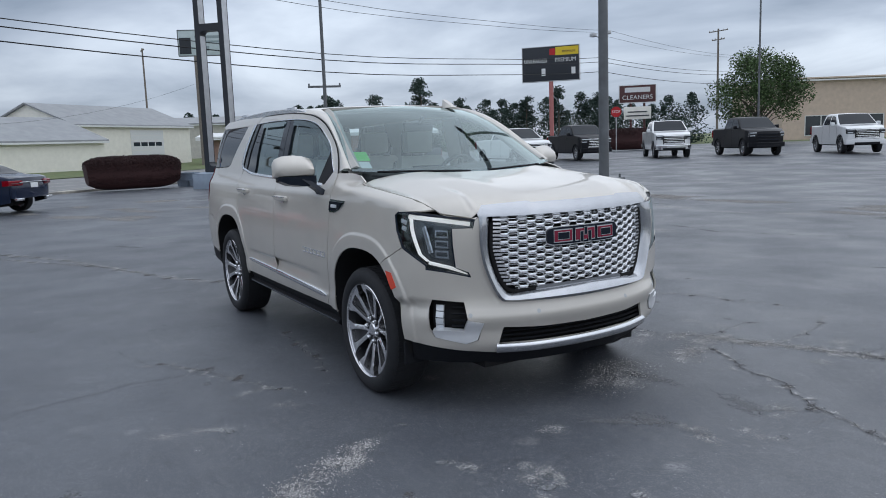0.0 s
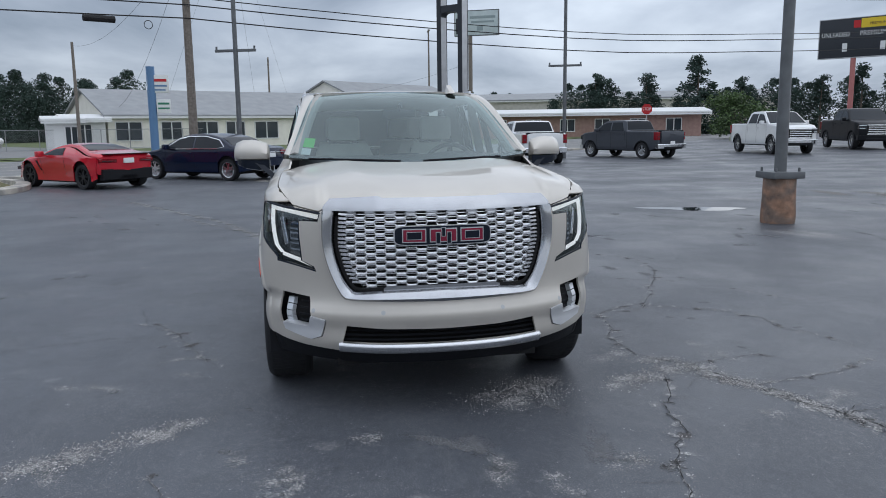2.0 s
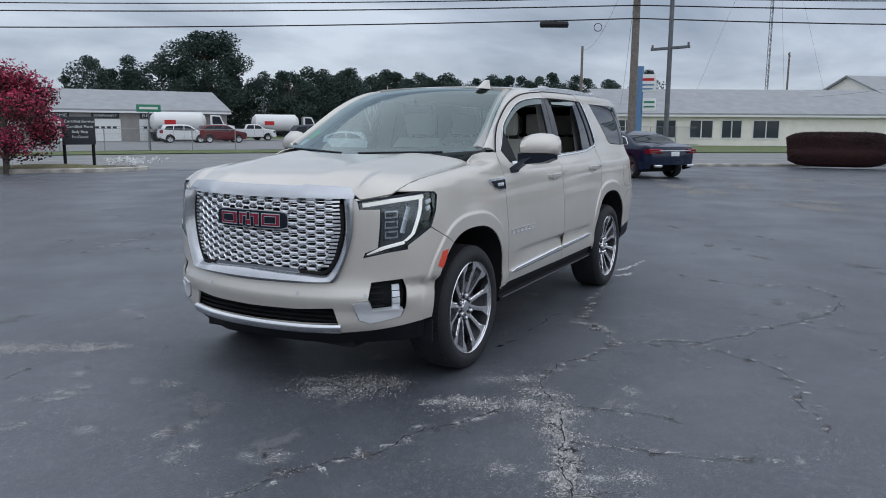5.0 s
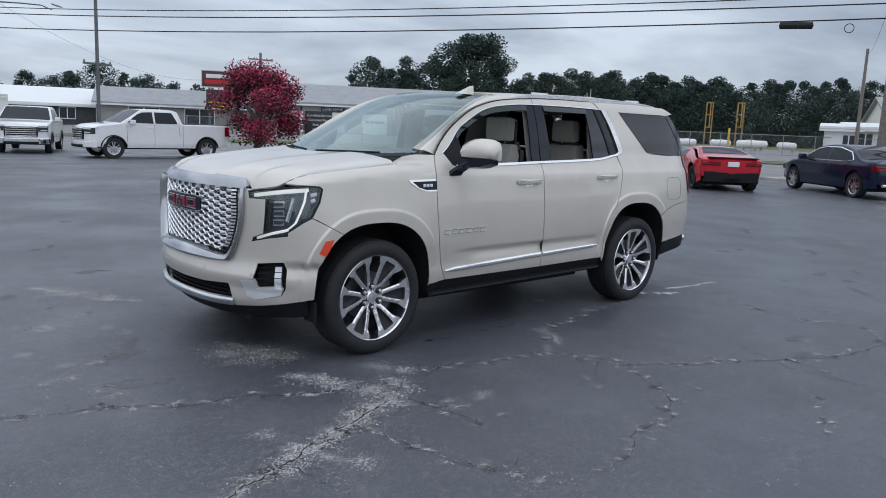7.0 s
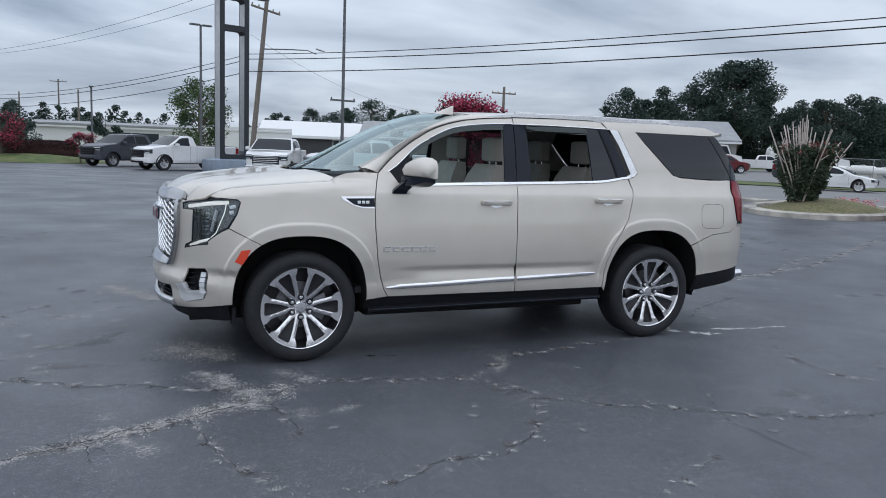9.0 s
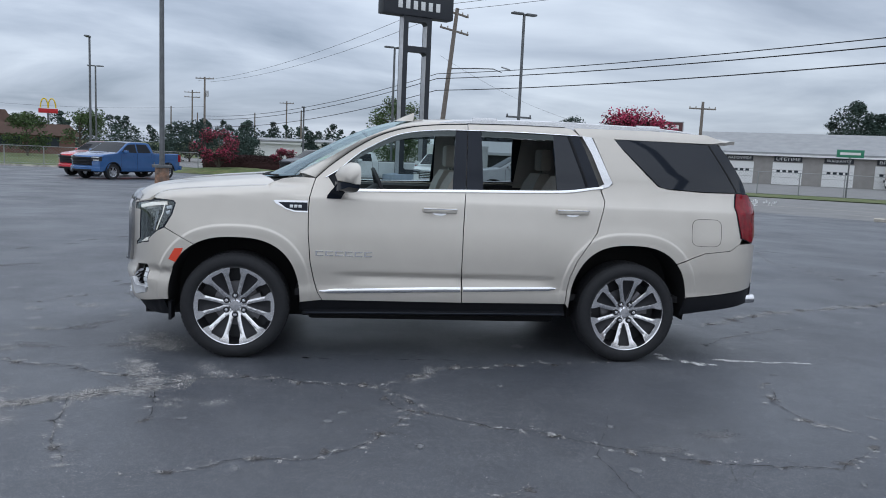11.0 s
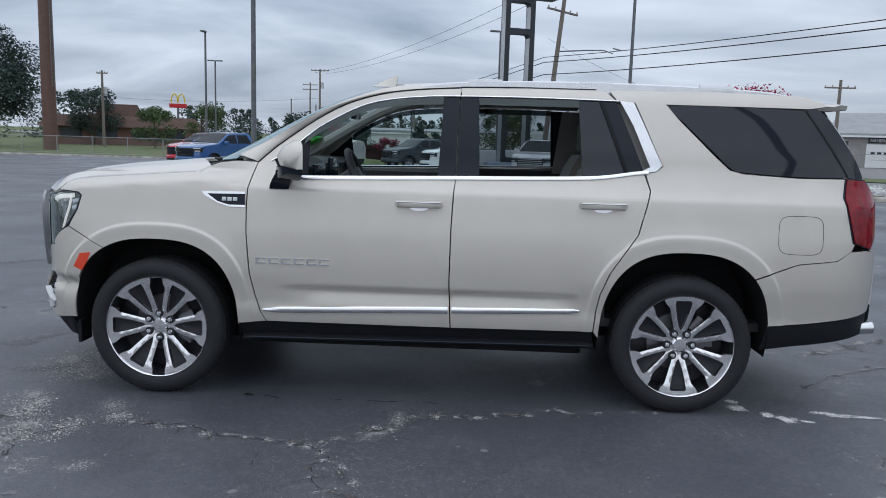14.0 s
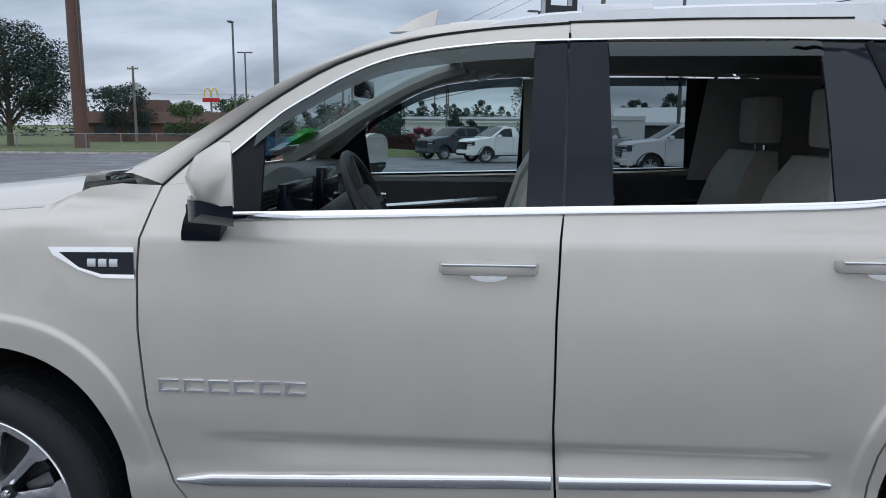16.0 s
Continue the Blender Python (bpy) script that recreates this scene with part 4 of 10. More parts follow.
def sports_car(label, mat, x, y, heading):
    prof = [(2.15, 0.3), (2.24, 0.42), (2.2, 0.56), (1.9, 0.72), (1.4, 0.86), (1.0, 0.91), (0.72, 0.95), (0.3, 1.12), (-0.05, 1.22), (-0.4, 1.255), (-0.8, 1.22), (-1.2, 1.13), (-1.6, 1.03), (-2.0, 0.985), (-2.17, 0.965), (-2.22, 0.90), (-2.2, 0.75), (-2.14, 0.42)]
    win = [[(0.50, 0.95), (0.02, 1.12), (-0.40, 1.145), (-0.5, 0.95)]]
    ob = car("sports_car", label, "car", mat, pose(x, y, 0, 0, 0, heading), prof, 0.93, 0.9, 1.05, (1.3, -1.4), 0.345, 0.25, win, (-0.1, 0.8), (-1.6, -0.75), dark_rims=True,
             lamp=(0.5, 0.6), grille=(0.45, 0.36, 0.46), tail=(0.36, 0.84, 0.74, 0.85), sill=0.22, nose=0.14, lines=[((0.62, 0.9), (0.55, 0.35)), ((-0.55, 0.9), (-0.62, 0.35))],
             mirror=(0.38, 0.93), edge=0.085, hips=0.05)
    bm = bmesh.new(); plate(bm, -2.175, -1.98, -0.77, 0.77, 0.26, 0.56)
    part("rear_valance", bm, BLACK_TRIM, ob)
    bm = bmesh.new(); plate(bm, -2.26, -2.06, -0.72, 0.72, 0.965, 0.985)
    part("spoiler", bm, BLACK_TRIM, ob)
    for s in (1, -1):
        bm = bmesh.new()
        rings(bm, [[(px, s * py, pz), (px - 0.10 * (1 - u), s * py, pz), (px - 0.02, s * (py - 0.05), pz)] for u, px, py, pz in ((0, 0.86, 0.95, 0.78), (0.4, 0.76, 0.945, 0.66), (0.9, 0.60, 0.935, 0.50))])
        part("side_vent", bm, BLACK_TRIM, ob)
    for k in range(4):
        bm = bmesh.new()
        lathe(bm, [(0.045, -2.25), (0.045, -2.1)], 12, "x", (0, -0.18 + 0.12 * k, 0.36))
        part("exhaust_tip", bm, CHROME, ob)
    return ob


def suv(label, mat, x, y, heading, name="suv", scale=1.0, big=False):
    prof = [(2.3, 0.4), (2.36, 0.55), (2.33, 0.9), (2.2, 1.02), (1.4, 1.12), (1.2, 1.16), (0.55, 1.58), (0.25, 1.68), (-0.4, 1.72), (-1.7, 1.68), (-2.05, 1.58), (-2.25, 1.15), (-2.32, 0.9), (-2.3, 0.5)]
    win = [[(0.95, 1.18), (0.5, 1.5), (0.25, 1.58), (-0.05, 1.61), (-0.08, 1.16)], [(-0.14, 1.16), (-0.12, 1.61), (-0.95, 1.6), (-1.05, 1.18)], [(-1.12, 1.19), (-1.03, 1.6), (-1.65, 1.57), (-1.95, 1.24)]]
    return car(name, label, "car", mat, pose(x, y, 0, 0, 0, heading) @ Matrix.Diagonal((scale, scale, scale, 1)), prof, 0.95, 1.15, 0.32, (1.42, -1.4), 0.365, 0.24, win, (0.2, 1.25), (-2.2, -1.95),
               lamp=(0.78, 0.94), grille=(0.5, 0.6, 0.94), tail=(0.68, 0.92, 0.9, 1.2), sill=0.32, nose=0.14, lines=[((0.95, 1.15), (0.95, 0.4)), ((-0.11, 1.15), (-0.11, 0.4)), ((-1.08, 1.15), (-1.1, 0.7))],
               mirror=(0.85, 1.2), handles=((0.1, 1.0), (-0.9, 1.02)), edge=0.06)

# ---- the large champagne SUV in the middle of the lot: x to its nose, y to its left, z up ----
def fine_table(pts, step=0.002):
    c = curve(pts, step)
    return np.array([p[0] for p in c]), np.array([p[1] for p in c])


SECTION = fine_table([(0.28, 0.925), (0.40, 0.962), (0.46, 0.978), (0.52, 0.987), (0.58, 0.985), (0.625, 0.976), (0.655, 0.972), (0.670, 0.981), (0.684, 0.999), (0.70, 1.0035), (0.74, 1.005), (0.82, 1.006), (0.92, 1.002), (1.02, 0.994),
                      (1.12, 0.981), (1.20, 0.970), (1.238, 0.963), (1.258, 0.952), (1.30, 0.928), (1.36, 0.902), (1.42, 0.886), (1.5, 0.872), (1.6, 0.846), (1.7, 0.815), (1.79, 0.782), (1.84, 0.755), (1.87, 0.728), (1.9, 0.68)])
HOOD_MID = fine_table([(1.1, 1.392), (1.38, 1.382), (1.61, 1.363), (1.83, 1.343), (2.05, 1.318), (2.28, 1.296), (2.5, 1.284)])
HOOD_EDGE = fine_table([(1.1, 1.33), (1.33, 1.316), (1.51, 1.303), (1.72, 1.286), (2.02, 1.264), (2.2, 1.268), (2.4, 1.27)])
FRONT_OFF = fine_table([(0.2, -0.16), (0.27, -0.10), (0.36, -0.035), (0.42, -0.004), (0.50, 0.0), (0.545, 0.016), (0.58, 0.02), (0.61, 0.010), (0.65, -0.006), (0.72, -0.014), (0.85, -0.012), (1.0, -0.010), (1.1, -0.014), (1.15, -0.024), (1.2, -0.055), (1.25, -0.11)])
ROOF_MID = fine_table([(-2.75, 1.79), (-2.58, 1.825), (-2.45, 1.843), (-2.2, 1.864), (-1.8, 1.884), (-1.2, 1.902), (-0.6, 1.910), (-0.2, 1.906), (0.1, 1.893), (0.27, 1.876), (0.45, 1.84)])


def tab(t, x):
    return float(np.interp(x, t[0], t[1]))


def nose_y(x):
    return 0.965 - 0.6 * max(0.0, (x - 1.7) / 0.76) ** 4.2


def _plan():
    pts = [(2.46 + 0.035 * (1 - (y / 0.365) ** 2), y) for y in np.linspace(0, 0.36, 24)]
    xs = 1.7 + 0.76 * (1 - np.linspace(0, 1, 120) ** 1.4)
    pts += [(x, nose_y(x)) for x in xs] + [(x, 0.965) for x in (1.6, 1.4)]
    P = [Vector(p) for p in pts]
    s = [0.0]
    for a, b in zip(P, P[1:]):
        s.append(s[-1] + (b - a).length)
    return np.array(s), np.array([p.x for p in P]), np.array([p.y for p in P])


PS, PX, PY = _plan()


def sy(y):
    return float(np.interp(y, PY[:-2], PS[:-2]))


def sx(x):
    return float(np.interp(-x, -PX, PS))


def nose(s, z, out=0.0):
    """The wrapped front: s runs along the plan from the middle to the left fender (negative: right)."""
    k = 1 if s >= 0 else -1
    a = abs(s)
    x, y = float(np.interp(a, PS, PX)), float(np.interp(a, PS, PY))
    h = 0.02
    tx, ty = float(np.interp(a + h, PS, PX) - np.interp(a - h, PS, PX)), float(np.interp(a + h, PS, PY) - np.interp(a - h, PS, PY))
    if a < h:
        tx, ty = 0.0, 1.0
    L = math.hypot(tx, ty)
    nx, ny = ty / L, -tx / L
    f = smooth_step(0.25, 0.9, nx)
    off = tab(FRONT_OFF, z) * f + (tab(SECTION, z) - 0.965) * (1 - f) + out
    if a > 0.9:
        off += flare(x, z) * (1 - f)
    return (x + nx * off, k * (y + ny * off), z)


ARCH = {1: (1.5355, 0.485, 0.53), -1: (-1.5355, 0.485, 0.552)}


def arch_r(x, z):
    cx, a, b = ARCH[1 if x > 0 else -1]
    return (abs((x - cx) / a) ** 2.6 + abs(max(0, z - 0.40) / b) ** 2.6) ** (1 / 2.6)


def flare(x, z):
    r = arch_r(x, z)
    lip = smooth_step(1.182, 1.150, r)
    return 0.0085 * lip + 0.003 * smooth_step(1.30, 1.15, r) - 0.002 * smooth_step(1.14, 1.02, r) * lip


def arch_line(which, t0, t1, n=26):
    """Points of a wheel opening by angle, 0 at its front, 180 at its rear."""
    cx, a, b = ARCH[which]
    out = []
    for t in np.linspace(radians(t0), radians(t1), n):
        c, s = math.cos(t), math.sin(t)
        k = (abs(c / a) ** 2.6 + abs(s / b) ** 2.6) ** (-1 / 2.6)
        out.append((cx + k * c, 0.40 + k * s))
    return out


def front_edge(y):
    a = min(abs(y), 0.83)
    return float(np.interp(a, PY[:-2], PX[:-2])) - 0.06 + 0.040 * smooth_step(0.605, 0.65, a) - 0.045 * (a / 0.83) ** 3


def hood_z(x, y):
    a = min(abs(y), 0.838)
    mid, edge = tab(HOOD_MID, x), tab(HOOD_EDGE, x)
    yc = 0.36 + 0.12 * (2.4 - x) / 1.1
    w = max(0.0, (a - yc) / (0.84 - yc))
    z = mid + (edge - mid) * w ** 1.7
    z += 0.0025 * math.exp(-((a - yc) / 0.05) ** 2) - 0.004 * (1 - smooth_step(yc - 0.18, yc - 0.02, a))
    drop = float(np.interp(a, (0.605, 0.66, 0.75, 0.83), (0.112, 0.137, 0.112, 0.085)))
    return z - drop * math.exp(-max(-0.03, front_edge(y) - x) / (0.10 - 0.035 * smooth_step(0.605, 0.66, a)))


def side_y(x, z):
    y = tab(SECTION, z)
    if 0.58 < z < 0.74:
        # the crease above the moulding runs out before the wheel arches
        away = max(smooth_step(0.50, 0.88, x), smooth_step(-0.72, -1.02, x))
        y += ((0.985 + 0.125 * (z - 0.58)) - y) * away
    if x > 0.9:
        k = smooth_step(0.95, 1.2, x)
        zt = hood_z(min(x, 2.16), 0.838) + 0.004
        zr = zt - 0.07
        if z > zr:
            u = min(1.0, (z - zr) / 0.07)
            y = y * (1 - k) + k * (tab(SECTION, zr) - 0.115 * (1 - math.sqrt(1 - 0.96 * u * u)) / 0.8)
        y -= 0.965 - nose_y(min(2.46, x))
    if x < -1.9:
        y -= 0.5 * ((-x - 1.9) / 0.9) ** 5.5
    if x > -0.3 and z > 1.3:
        y -= 0.07 * smooth_step(-0.3, 0.9, x) * smooth_step(1.30, 1.6, z)
    return y + flare(x, z)


def LEFT(u, v, out=0.0):
    return (u, side_y(u, v) + out, v)


def RIGHT(u, v, out=0.0):
    return (u, -side_y(u, v) - out, v)


def roof_z(x, y):
    a = abs(y)
    return tab(ROOF_MID, x) - 0.024 * (a / 0.7) ** 2 - 0.045 * max(0.0, (a - 0.6) / 0.13) ** 2


def shield_point(a, t):
    """The windscreen: a from -1 (right) to 1 (left), t from its foot to its top."""
    y = a * (0.84 - 0.205 * t)
    foot, top = 1.435 - 0.335 * a * a, 0.27 - 0.12 * a * a
    zf, zt = 1.36 + 0.04 * a * a, 1.876 - 0.026 * a * a
    return (foot + (top - foot) * t, y, zf + (zt - zf) * (t + 0.74 * t * t * (1 - t)))


def arch_rings(which):
    cx, a, b = ARCH[which]
    out = []
    for k in (1.02, 1.05, 1.085, 1.12, 1.142, 1.150, 1.158, 1.166, 1.174, 1.182, 1.19, 1.215, 1.25, 1.29):
        for px, pz in arch_line(which, -8, 188, 64):
            out.append((cx + (px - cx) * k, 0.40 + (pz - 0.40) * k))
    return out


def level_rows(x0, x1, levels=(0.63, 0.648, 0.662, 0.672, 0.682, 0.692, 0.702, 0.715, 1.225, 1.24, 1.252, 1.266, 1.285), step=0.03):
    return [(x, z) for x in np.arange(x0, x1, step) for z in levels]


RINGS_F, RINGS_R = arch_rings(1), arch_rings(-1)
YUKON = thing("large_suv", "champagne full-size suv with chrome grille and dark pillars, parked on asphalt", "car", pose(0, 0, 0))
DOOR_LINE = [(0.955, 1.385), (0.86, 1.475), (0.745, 1.565), (0.63, 1.645), (0.46, 1.738), (0.25, 1.803), (0.03, 1.834), (-0.21, 1.85)]
CHROME_LINE = [(0.88, 1.392), (0.80, 1.442), (0.748, 1.485), (0.70, 1.528), (0.621, 1.595), (0.538, 1.644), (0.454, 1.690), (0.371, 1.728), (0.288, 1.754), (0.205, 1.770), (0.123, 1.781), (0.041, 1.788), (-0.119, 1.797), (-0.61, 1.802), (-1.04, 1.797), (-1.13, 1.795)]
B_LINE = [(-0.198, 1.325), (-0.19, 1.25), (-0.182, 1.04), (-0.18, 0.73), (-0.195, 0.462)]
GAP_F = [(0.885, 0.462), (0.92, 0.52), (0.95, 0.62), (0.978, 0.75), (0.998, 0.98), (1.0, 1.15), (0.995, 1.24), (0.975, 1.32), (0.955, 1.385)]
GAP_R = [(-1.02, 0.47), (-1.03, 0.60), (-1.045, 0.69), (-1.095, 0.82), (-1.175, 0.94), (-1.245, 1.04), (-1.285, 1.19), (-1.31, 1.29), (-1.28, 1.378)]
BELT = [(0.76, 1.292), (0.43, 1.304), (-0.20, 1.322), (-0.67, 1.334), (-1.01, 1.348), (-1.22, 1.378)]


def shift(pts, dx, dz=0.0):
    return [(p[0] + dx, p[1] + dz) for p in pts]


for SIDE, FL in ((LEFT, True), (RIGHT, False)):
    left = SIDE is LEFT

    def on(out, SIDE=SIDE):
        return lambda u, v: SIDE(u, v, out)
    # fender
    top = [(x, hood_z(x, 0.838) - 0.002) for x in (1.33, 1.42, 1.51, 1.62, 1.72, 1.82, 1.92, 2.02, 2.10)]
    fender = ([(2.165, 1.196), (2.06, 1.190), (1.985, 1.184), (1.965, 1.165), (1.99, 1.08), (2.045, 0.985)] + arch_line(1, 58, 176, 30) + [(1.052, 0.445)]
              + shift(GAP_F, 0.0035) + [(1.1, 1.386), (1.2, 1.372), (1.27, 1.345)] + top)
    f = sheet("fender", fender, on(0), CHAMPAGNE, YUKON, 0.03, flip=FL, more=RINGS_F + level_rows(1.0, 1.1, (1.24, 1.252, 1.266)))
    # doors
    d1 = shift(GAP_F, -0.0035) + [(0.885, 1.391), (0.863, 1.400), (0.803, 1.313), (0.76, 1.298)] + shift(BELT[1:3], 0.0035) + shift(B_LINE[1:], 0.0035)
    door1 = sheet("front_door", d1, on(0), CHAMPAGNE, YUKON, 0.04, flip=FL, more=level_rows(-0.18, 1.0))
    d2 = shift(B_LINE, -0.0035)[::-1] + BELT[3:] + shift(GAP_R, 0.0035)[::-1]
    door2 = sheet("rear_door", d2, on(0), CHAMPAGNE, YUKON, 0.04, flip=FL, more=[p for p in level_rows(-1.3, -0.2) if arch_r(*p) > 1.28] + RINGS_R)
    # frames over the windows
    fr = curve(DOOR_LINE, 0.05) + [(-0.21, 1.80)] + [p for p in CHROME_LINE[::-1] if p[0] > -0.2]
    sheet("door_frame", fr, on(0), CHAMPAGNE, door1, 0.04, flip=FL)
    fr = [(-0.217, 1.85), (-0.61, 1.858), (-1.0, 1.858), (-1.06, 1.845), (-1.11, 1.80), (-1.04, 1.797), (-0.61, 1.802), (-0.217, 1.797)]
    sheet("door_frame", fr, on(0), CHAMPAGNE, door2, 0.04, flip=FL)
    # quarter panel round the rear side window
    q = ([(-1.118, 1.802), (-1.145, 1.795), (-1.225, 1.79), (-1.35, 1.50), (-1.385, 1.43), (-1.345, 1.397), (-1.288, 1.384)] + shift(GAP_R[:-1], -0.0035)[::-1]
         + arch_line(-1, 4, 132, 30) + [(-2.15, 0.908), (-2.37, 0.933), (-2.455, 0.988), (-2.478, 1.03), (-2.42, 1.21), (-2.405, 1.28), (-2.43, 1.388), (-2.15, 1.385), (-1.84, 1.40), (-1.76, 1.42), (-1.66, 1.51), (-1.47, 1.70), (-1.40, 1.785), (-2.22, 1.782),
            (-2.34, 1.80), (-2.2, 1.852), (-1.6, 1.868), (-1.07, 1.866)])
    quarter = sheet("quarter_panel", q, on(0), CHAMPAGNE, YUKON, 0.04, flip=FL, more=RINGS_R + level_rows(-2.5, -1.3, (1.225, 1.24, 1.252, 1.266, 1.285)))
    rb = ([(-2.152, 0.903), (-2.37, 0.928), (-2.45, 0.982), (-2.56, 0.985), (-2.66, 0.965), (-2.76, 0.945), (-2.785, 0.87), (-2.79, 0.70), (-2.78, 0.62), (-2.56, 0.604), (-2.19, 0.56), (-2.013, 0.545)] + arch_line(-1, 164, 133, 10))
    bump = sheet("rear_bumper", rb, on(0), CHAMPAGNE, YUKON, 0.035, flip=FL, more=RINGS_R)
    lv = [(-2.013, 0.54), (-2.19, 0.555), (-2.56, 0.599), (-2.75, 0.615), (-2.74, 0.49), (-2.56, 0.475), (-1.985, 0.395)]
    sheet("bumper_valance", lv, on(-0.012), BLACK_TRIM, bump, 0.05, flip=FL)
    # glass, pillars and the chrome round the windows
    sheet("pillar_cover", [(-0.095, 1.335), (-0.195, 1.338), (-0.205, 1.79), (-0.115, 1.786)], on(0.002), GLOSS_BLACK, door1, 0.05, flip=FL)
    sheet("pillar_cover", [(-0.203, 1.338), (-0.335, 1.343), (-0.318, 1.794), (-0.213, 1.792)], on(0.002), GLOSS_BLACK, door2, 0.05, flip=FL)
    sheet("fixed_pane", [(-0.925, 1.358), (-1.02, 1.362), (-1.17, 1.388), (-1.02, 1.788), (-0.895, 1.79)], on(0.0), DARK_GLASS, door2, 0.05, flip=FL)
    sheet("fixed_pane", [(-1.185, 1.390), (-1.275, 1.395), (-1.115, 1.788), (-1.035, 1.788)], on(0.001), GLOSS_BLACK, door2, 0.05, flip=FL)
    strip("pane_divider", dense([(-1.175, 1.385), (-1.025, 1.79)], 0.05, False), 0.022, 0.006, on(0), BLACK_TRIM, door2, flip=FL)
    sheet("corner_trim", [(0.86, 1.402), (0.80, 1.436), (0.70, 1.522), (0.668, 1.545), (0.655, 1.30), (0.755, 1.300), (0.80, 1.315)], on(0.0), BLACK_TRIM, door1, 0.05, flip=FL)
    gp = [(-1.415, 1.776), (-1.81, 1.779), (-2.19, 1.772), (-2.285, 1.77), (-2.42, 1.60), (-2.545, 1.40), (-2.44, 1.397), (-2.15, 1.395), (-1.845, 1.41), (-1.77, 1.43), (-1.67, 1.52), (-1.478, 1.705)]
    sheet("quarter_window", curve(gp, 0.03, True), on(-0.004), DARK_GLASS, YUKON, 0.06, flip=FL)
    strip("window_seam", dense([(-2.20, 1.77), (-2.44, 1.40)], 0.05, False), 0.012, 0.0015, on(-0.004), GAP_BLACK, YUKON, flip=FL)
    strip("window_trim", curve(CHROME_LINE, 0.04), 0.007, 0.006, on(0.001), CHROME, YUKON, "chrome window trim", flip=FL)
    strip("belt_trim", curve([(0.77, 1.302)] + shift(BELT[1:], 0, 0.006) + [(-1.30, 1.393)], 0.05), 0.021, 0.007, on(0.001), CHROME, YUKON, "chrome belt trim", flip=FL)
    cb = [(-1.135, 1.797), (-1.215, 1.79), (-1.345, 1.50), (-1.378, 1.435), (-1.345, 1.402), (-1.285, 1.392), (-1.262, 1.40), (-1.31, 1.425), (-1.293, 1.46), (-1.21, 1.66)]
    sheet("pillar_trim", cb, on(0.004), SATIN_METAL, YUKON, 0.04, flip=FL, label="broad satin chrome pillar trim")
    # rocker, step and lower side mouldings
    sheet("rocker", [(1.05, 0.452), (0.87, 0.455), (-0.2, 0.458), (-1.02, 0.466), (-1.03, 0.38), (1.06, 0.37)], on(-0.03), BLACK_TRIM, YUKON, 0.1, flip=FL)
    k = 1 if left else -1
    bm = bmesh.new()
    rings(bm, [[(x, k * y, z + dz) for y, z in ((0.80, 0.335), (0.945, 0.338), (0.966, 0.350), (0.966, 0.370), (0.95, 0.380), (0.80, 0.39))] for x, dz in ((1.03, -0.006), (0.95, 0), (-0.95, 0.02), (-1.03, 0.02))])
    step = part("running_board", bm, BLACK_TRIM, YUKON, "black powered running board")
    bm = bmesh.new(); tube(bm, [(1.0, k * 0.967, 0.360), (-1.0, k * 0.967, 0.380)], 0.006, 6)
    part("step_edge", bm, GLOSS_BLACK, step)
    strip("side_moulding", [(0.905, 0.532), (0.80, 0.536), (-0.05, 0.564), (-0.178, 0.566)], lambda t: 0.012 + 0.026 * min(1, t * 6), 0.014, on(0), CHROME, door1, "chrome side moulding", flip=FL)
    strip("side_moulding", [(-0.20, 0.568), (-0.30, 0.570), (-0.88, 0.588), (-0.935, 0.592)], lambda t: 0.034 - 0.02 * max(0, t * 6 - 5), 0.014, on(0), CHROME, door2, "chrome side moulding", flip=FL)
    # model letters as plain chrome blocks
    for i in range(6):
        x = 0.940 - i * 0.0735
        for z0, z1, w in ((0.836, 0.844, 0.060), (0.806, 0.814, 0.060)):
            strip("letter_block", [(x, (z0 + z1) / 2), (x - w, (z0 + z1) / 2 + 0.0006)], z1 - z0, 0.006, on(0), CHROME, door1, flip=FL)
        strip("letter_block", [(x - 0.006, 0.809), (x - 0.006, 0.842)], 0.012, 0.006, on(0), CHROME, door1, flip=FL)
    # handles
    for hx, hz, dr in ((0.005, 1.177, door1), (-1.042, 1.2, door2)):
        y = side_y(hx, hz)
        bm = bmesh.new()
        prof = [(-0.135, 0.006, 0.012), (-0.125, 0.03, 0.02), (-0.06, 0.04, 0.021), (0.06, 0.04, 0.021), (0.125, 0.03, 0.02), (0.135, 0.006, 0.012)]
        loops = []
        for dx, o, hh in prof:
            loops.append([(hx + dx, k * (y + a), hz + b) for a, b in ((o * 0.4, -hh), (o, -hh * 0.7), (o + 0.004, 0), (o, hh * 0.8), (o * 0.4, hh), (0.0, hh * 0.6), (0.0, -hh * 0.6))])
        rings(bm, loops)
        part("door_handle", bm, CHAMPAGNE, dr)
        bm = bmesh.new(); box(bm, hx - 0.128, hx + 0.128, k * (y + 0.026), k * (y + 0.0435), hz + 0.008, hz + 0.0165, 0.003)
        part("handle_trim", bm, CHROME, dr)
        sheet("handle_cup", [(hx + 0.062 * math.cos(t), hz - 0.010 + 0.030 * math.sin(t)) for t in np.linspace(0, 6.28, 16, endpoint=False)], on(0.002), SATIN_METAL, dr, 0.03, flip=FL, flange=0)
    # fender badge
    sheet("side_badge", [(1.262, 1.213), (1.008, 1.216), (1.004, 1.128), (1.10, 1.128), (1.17, 1.150), (1.245, 1.19)], on(0.006), CHROME, f, 0.03, flip=FL)
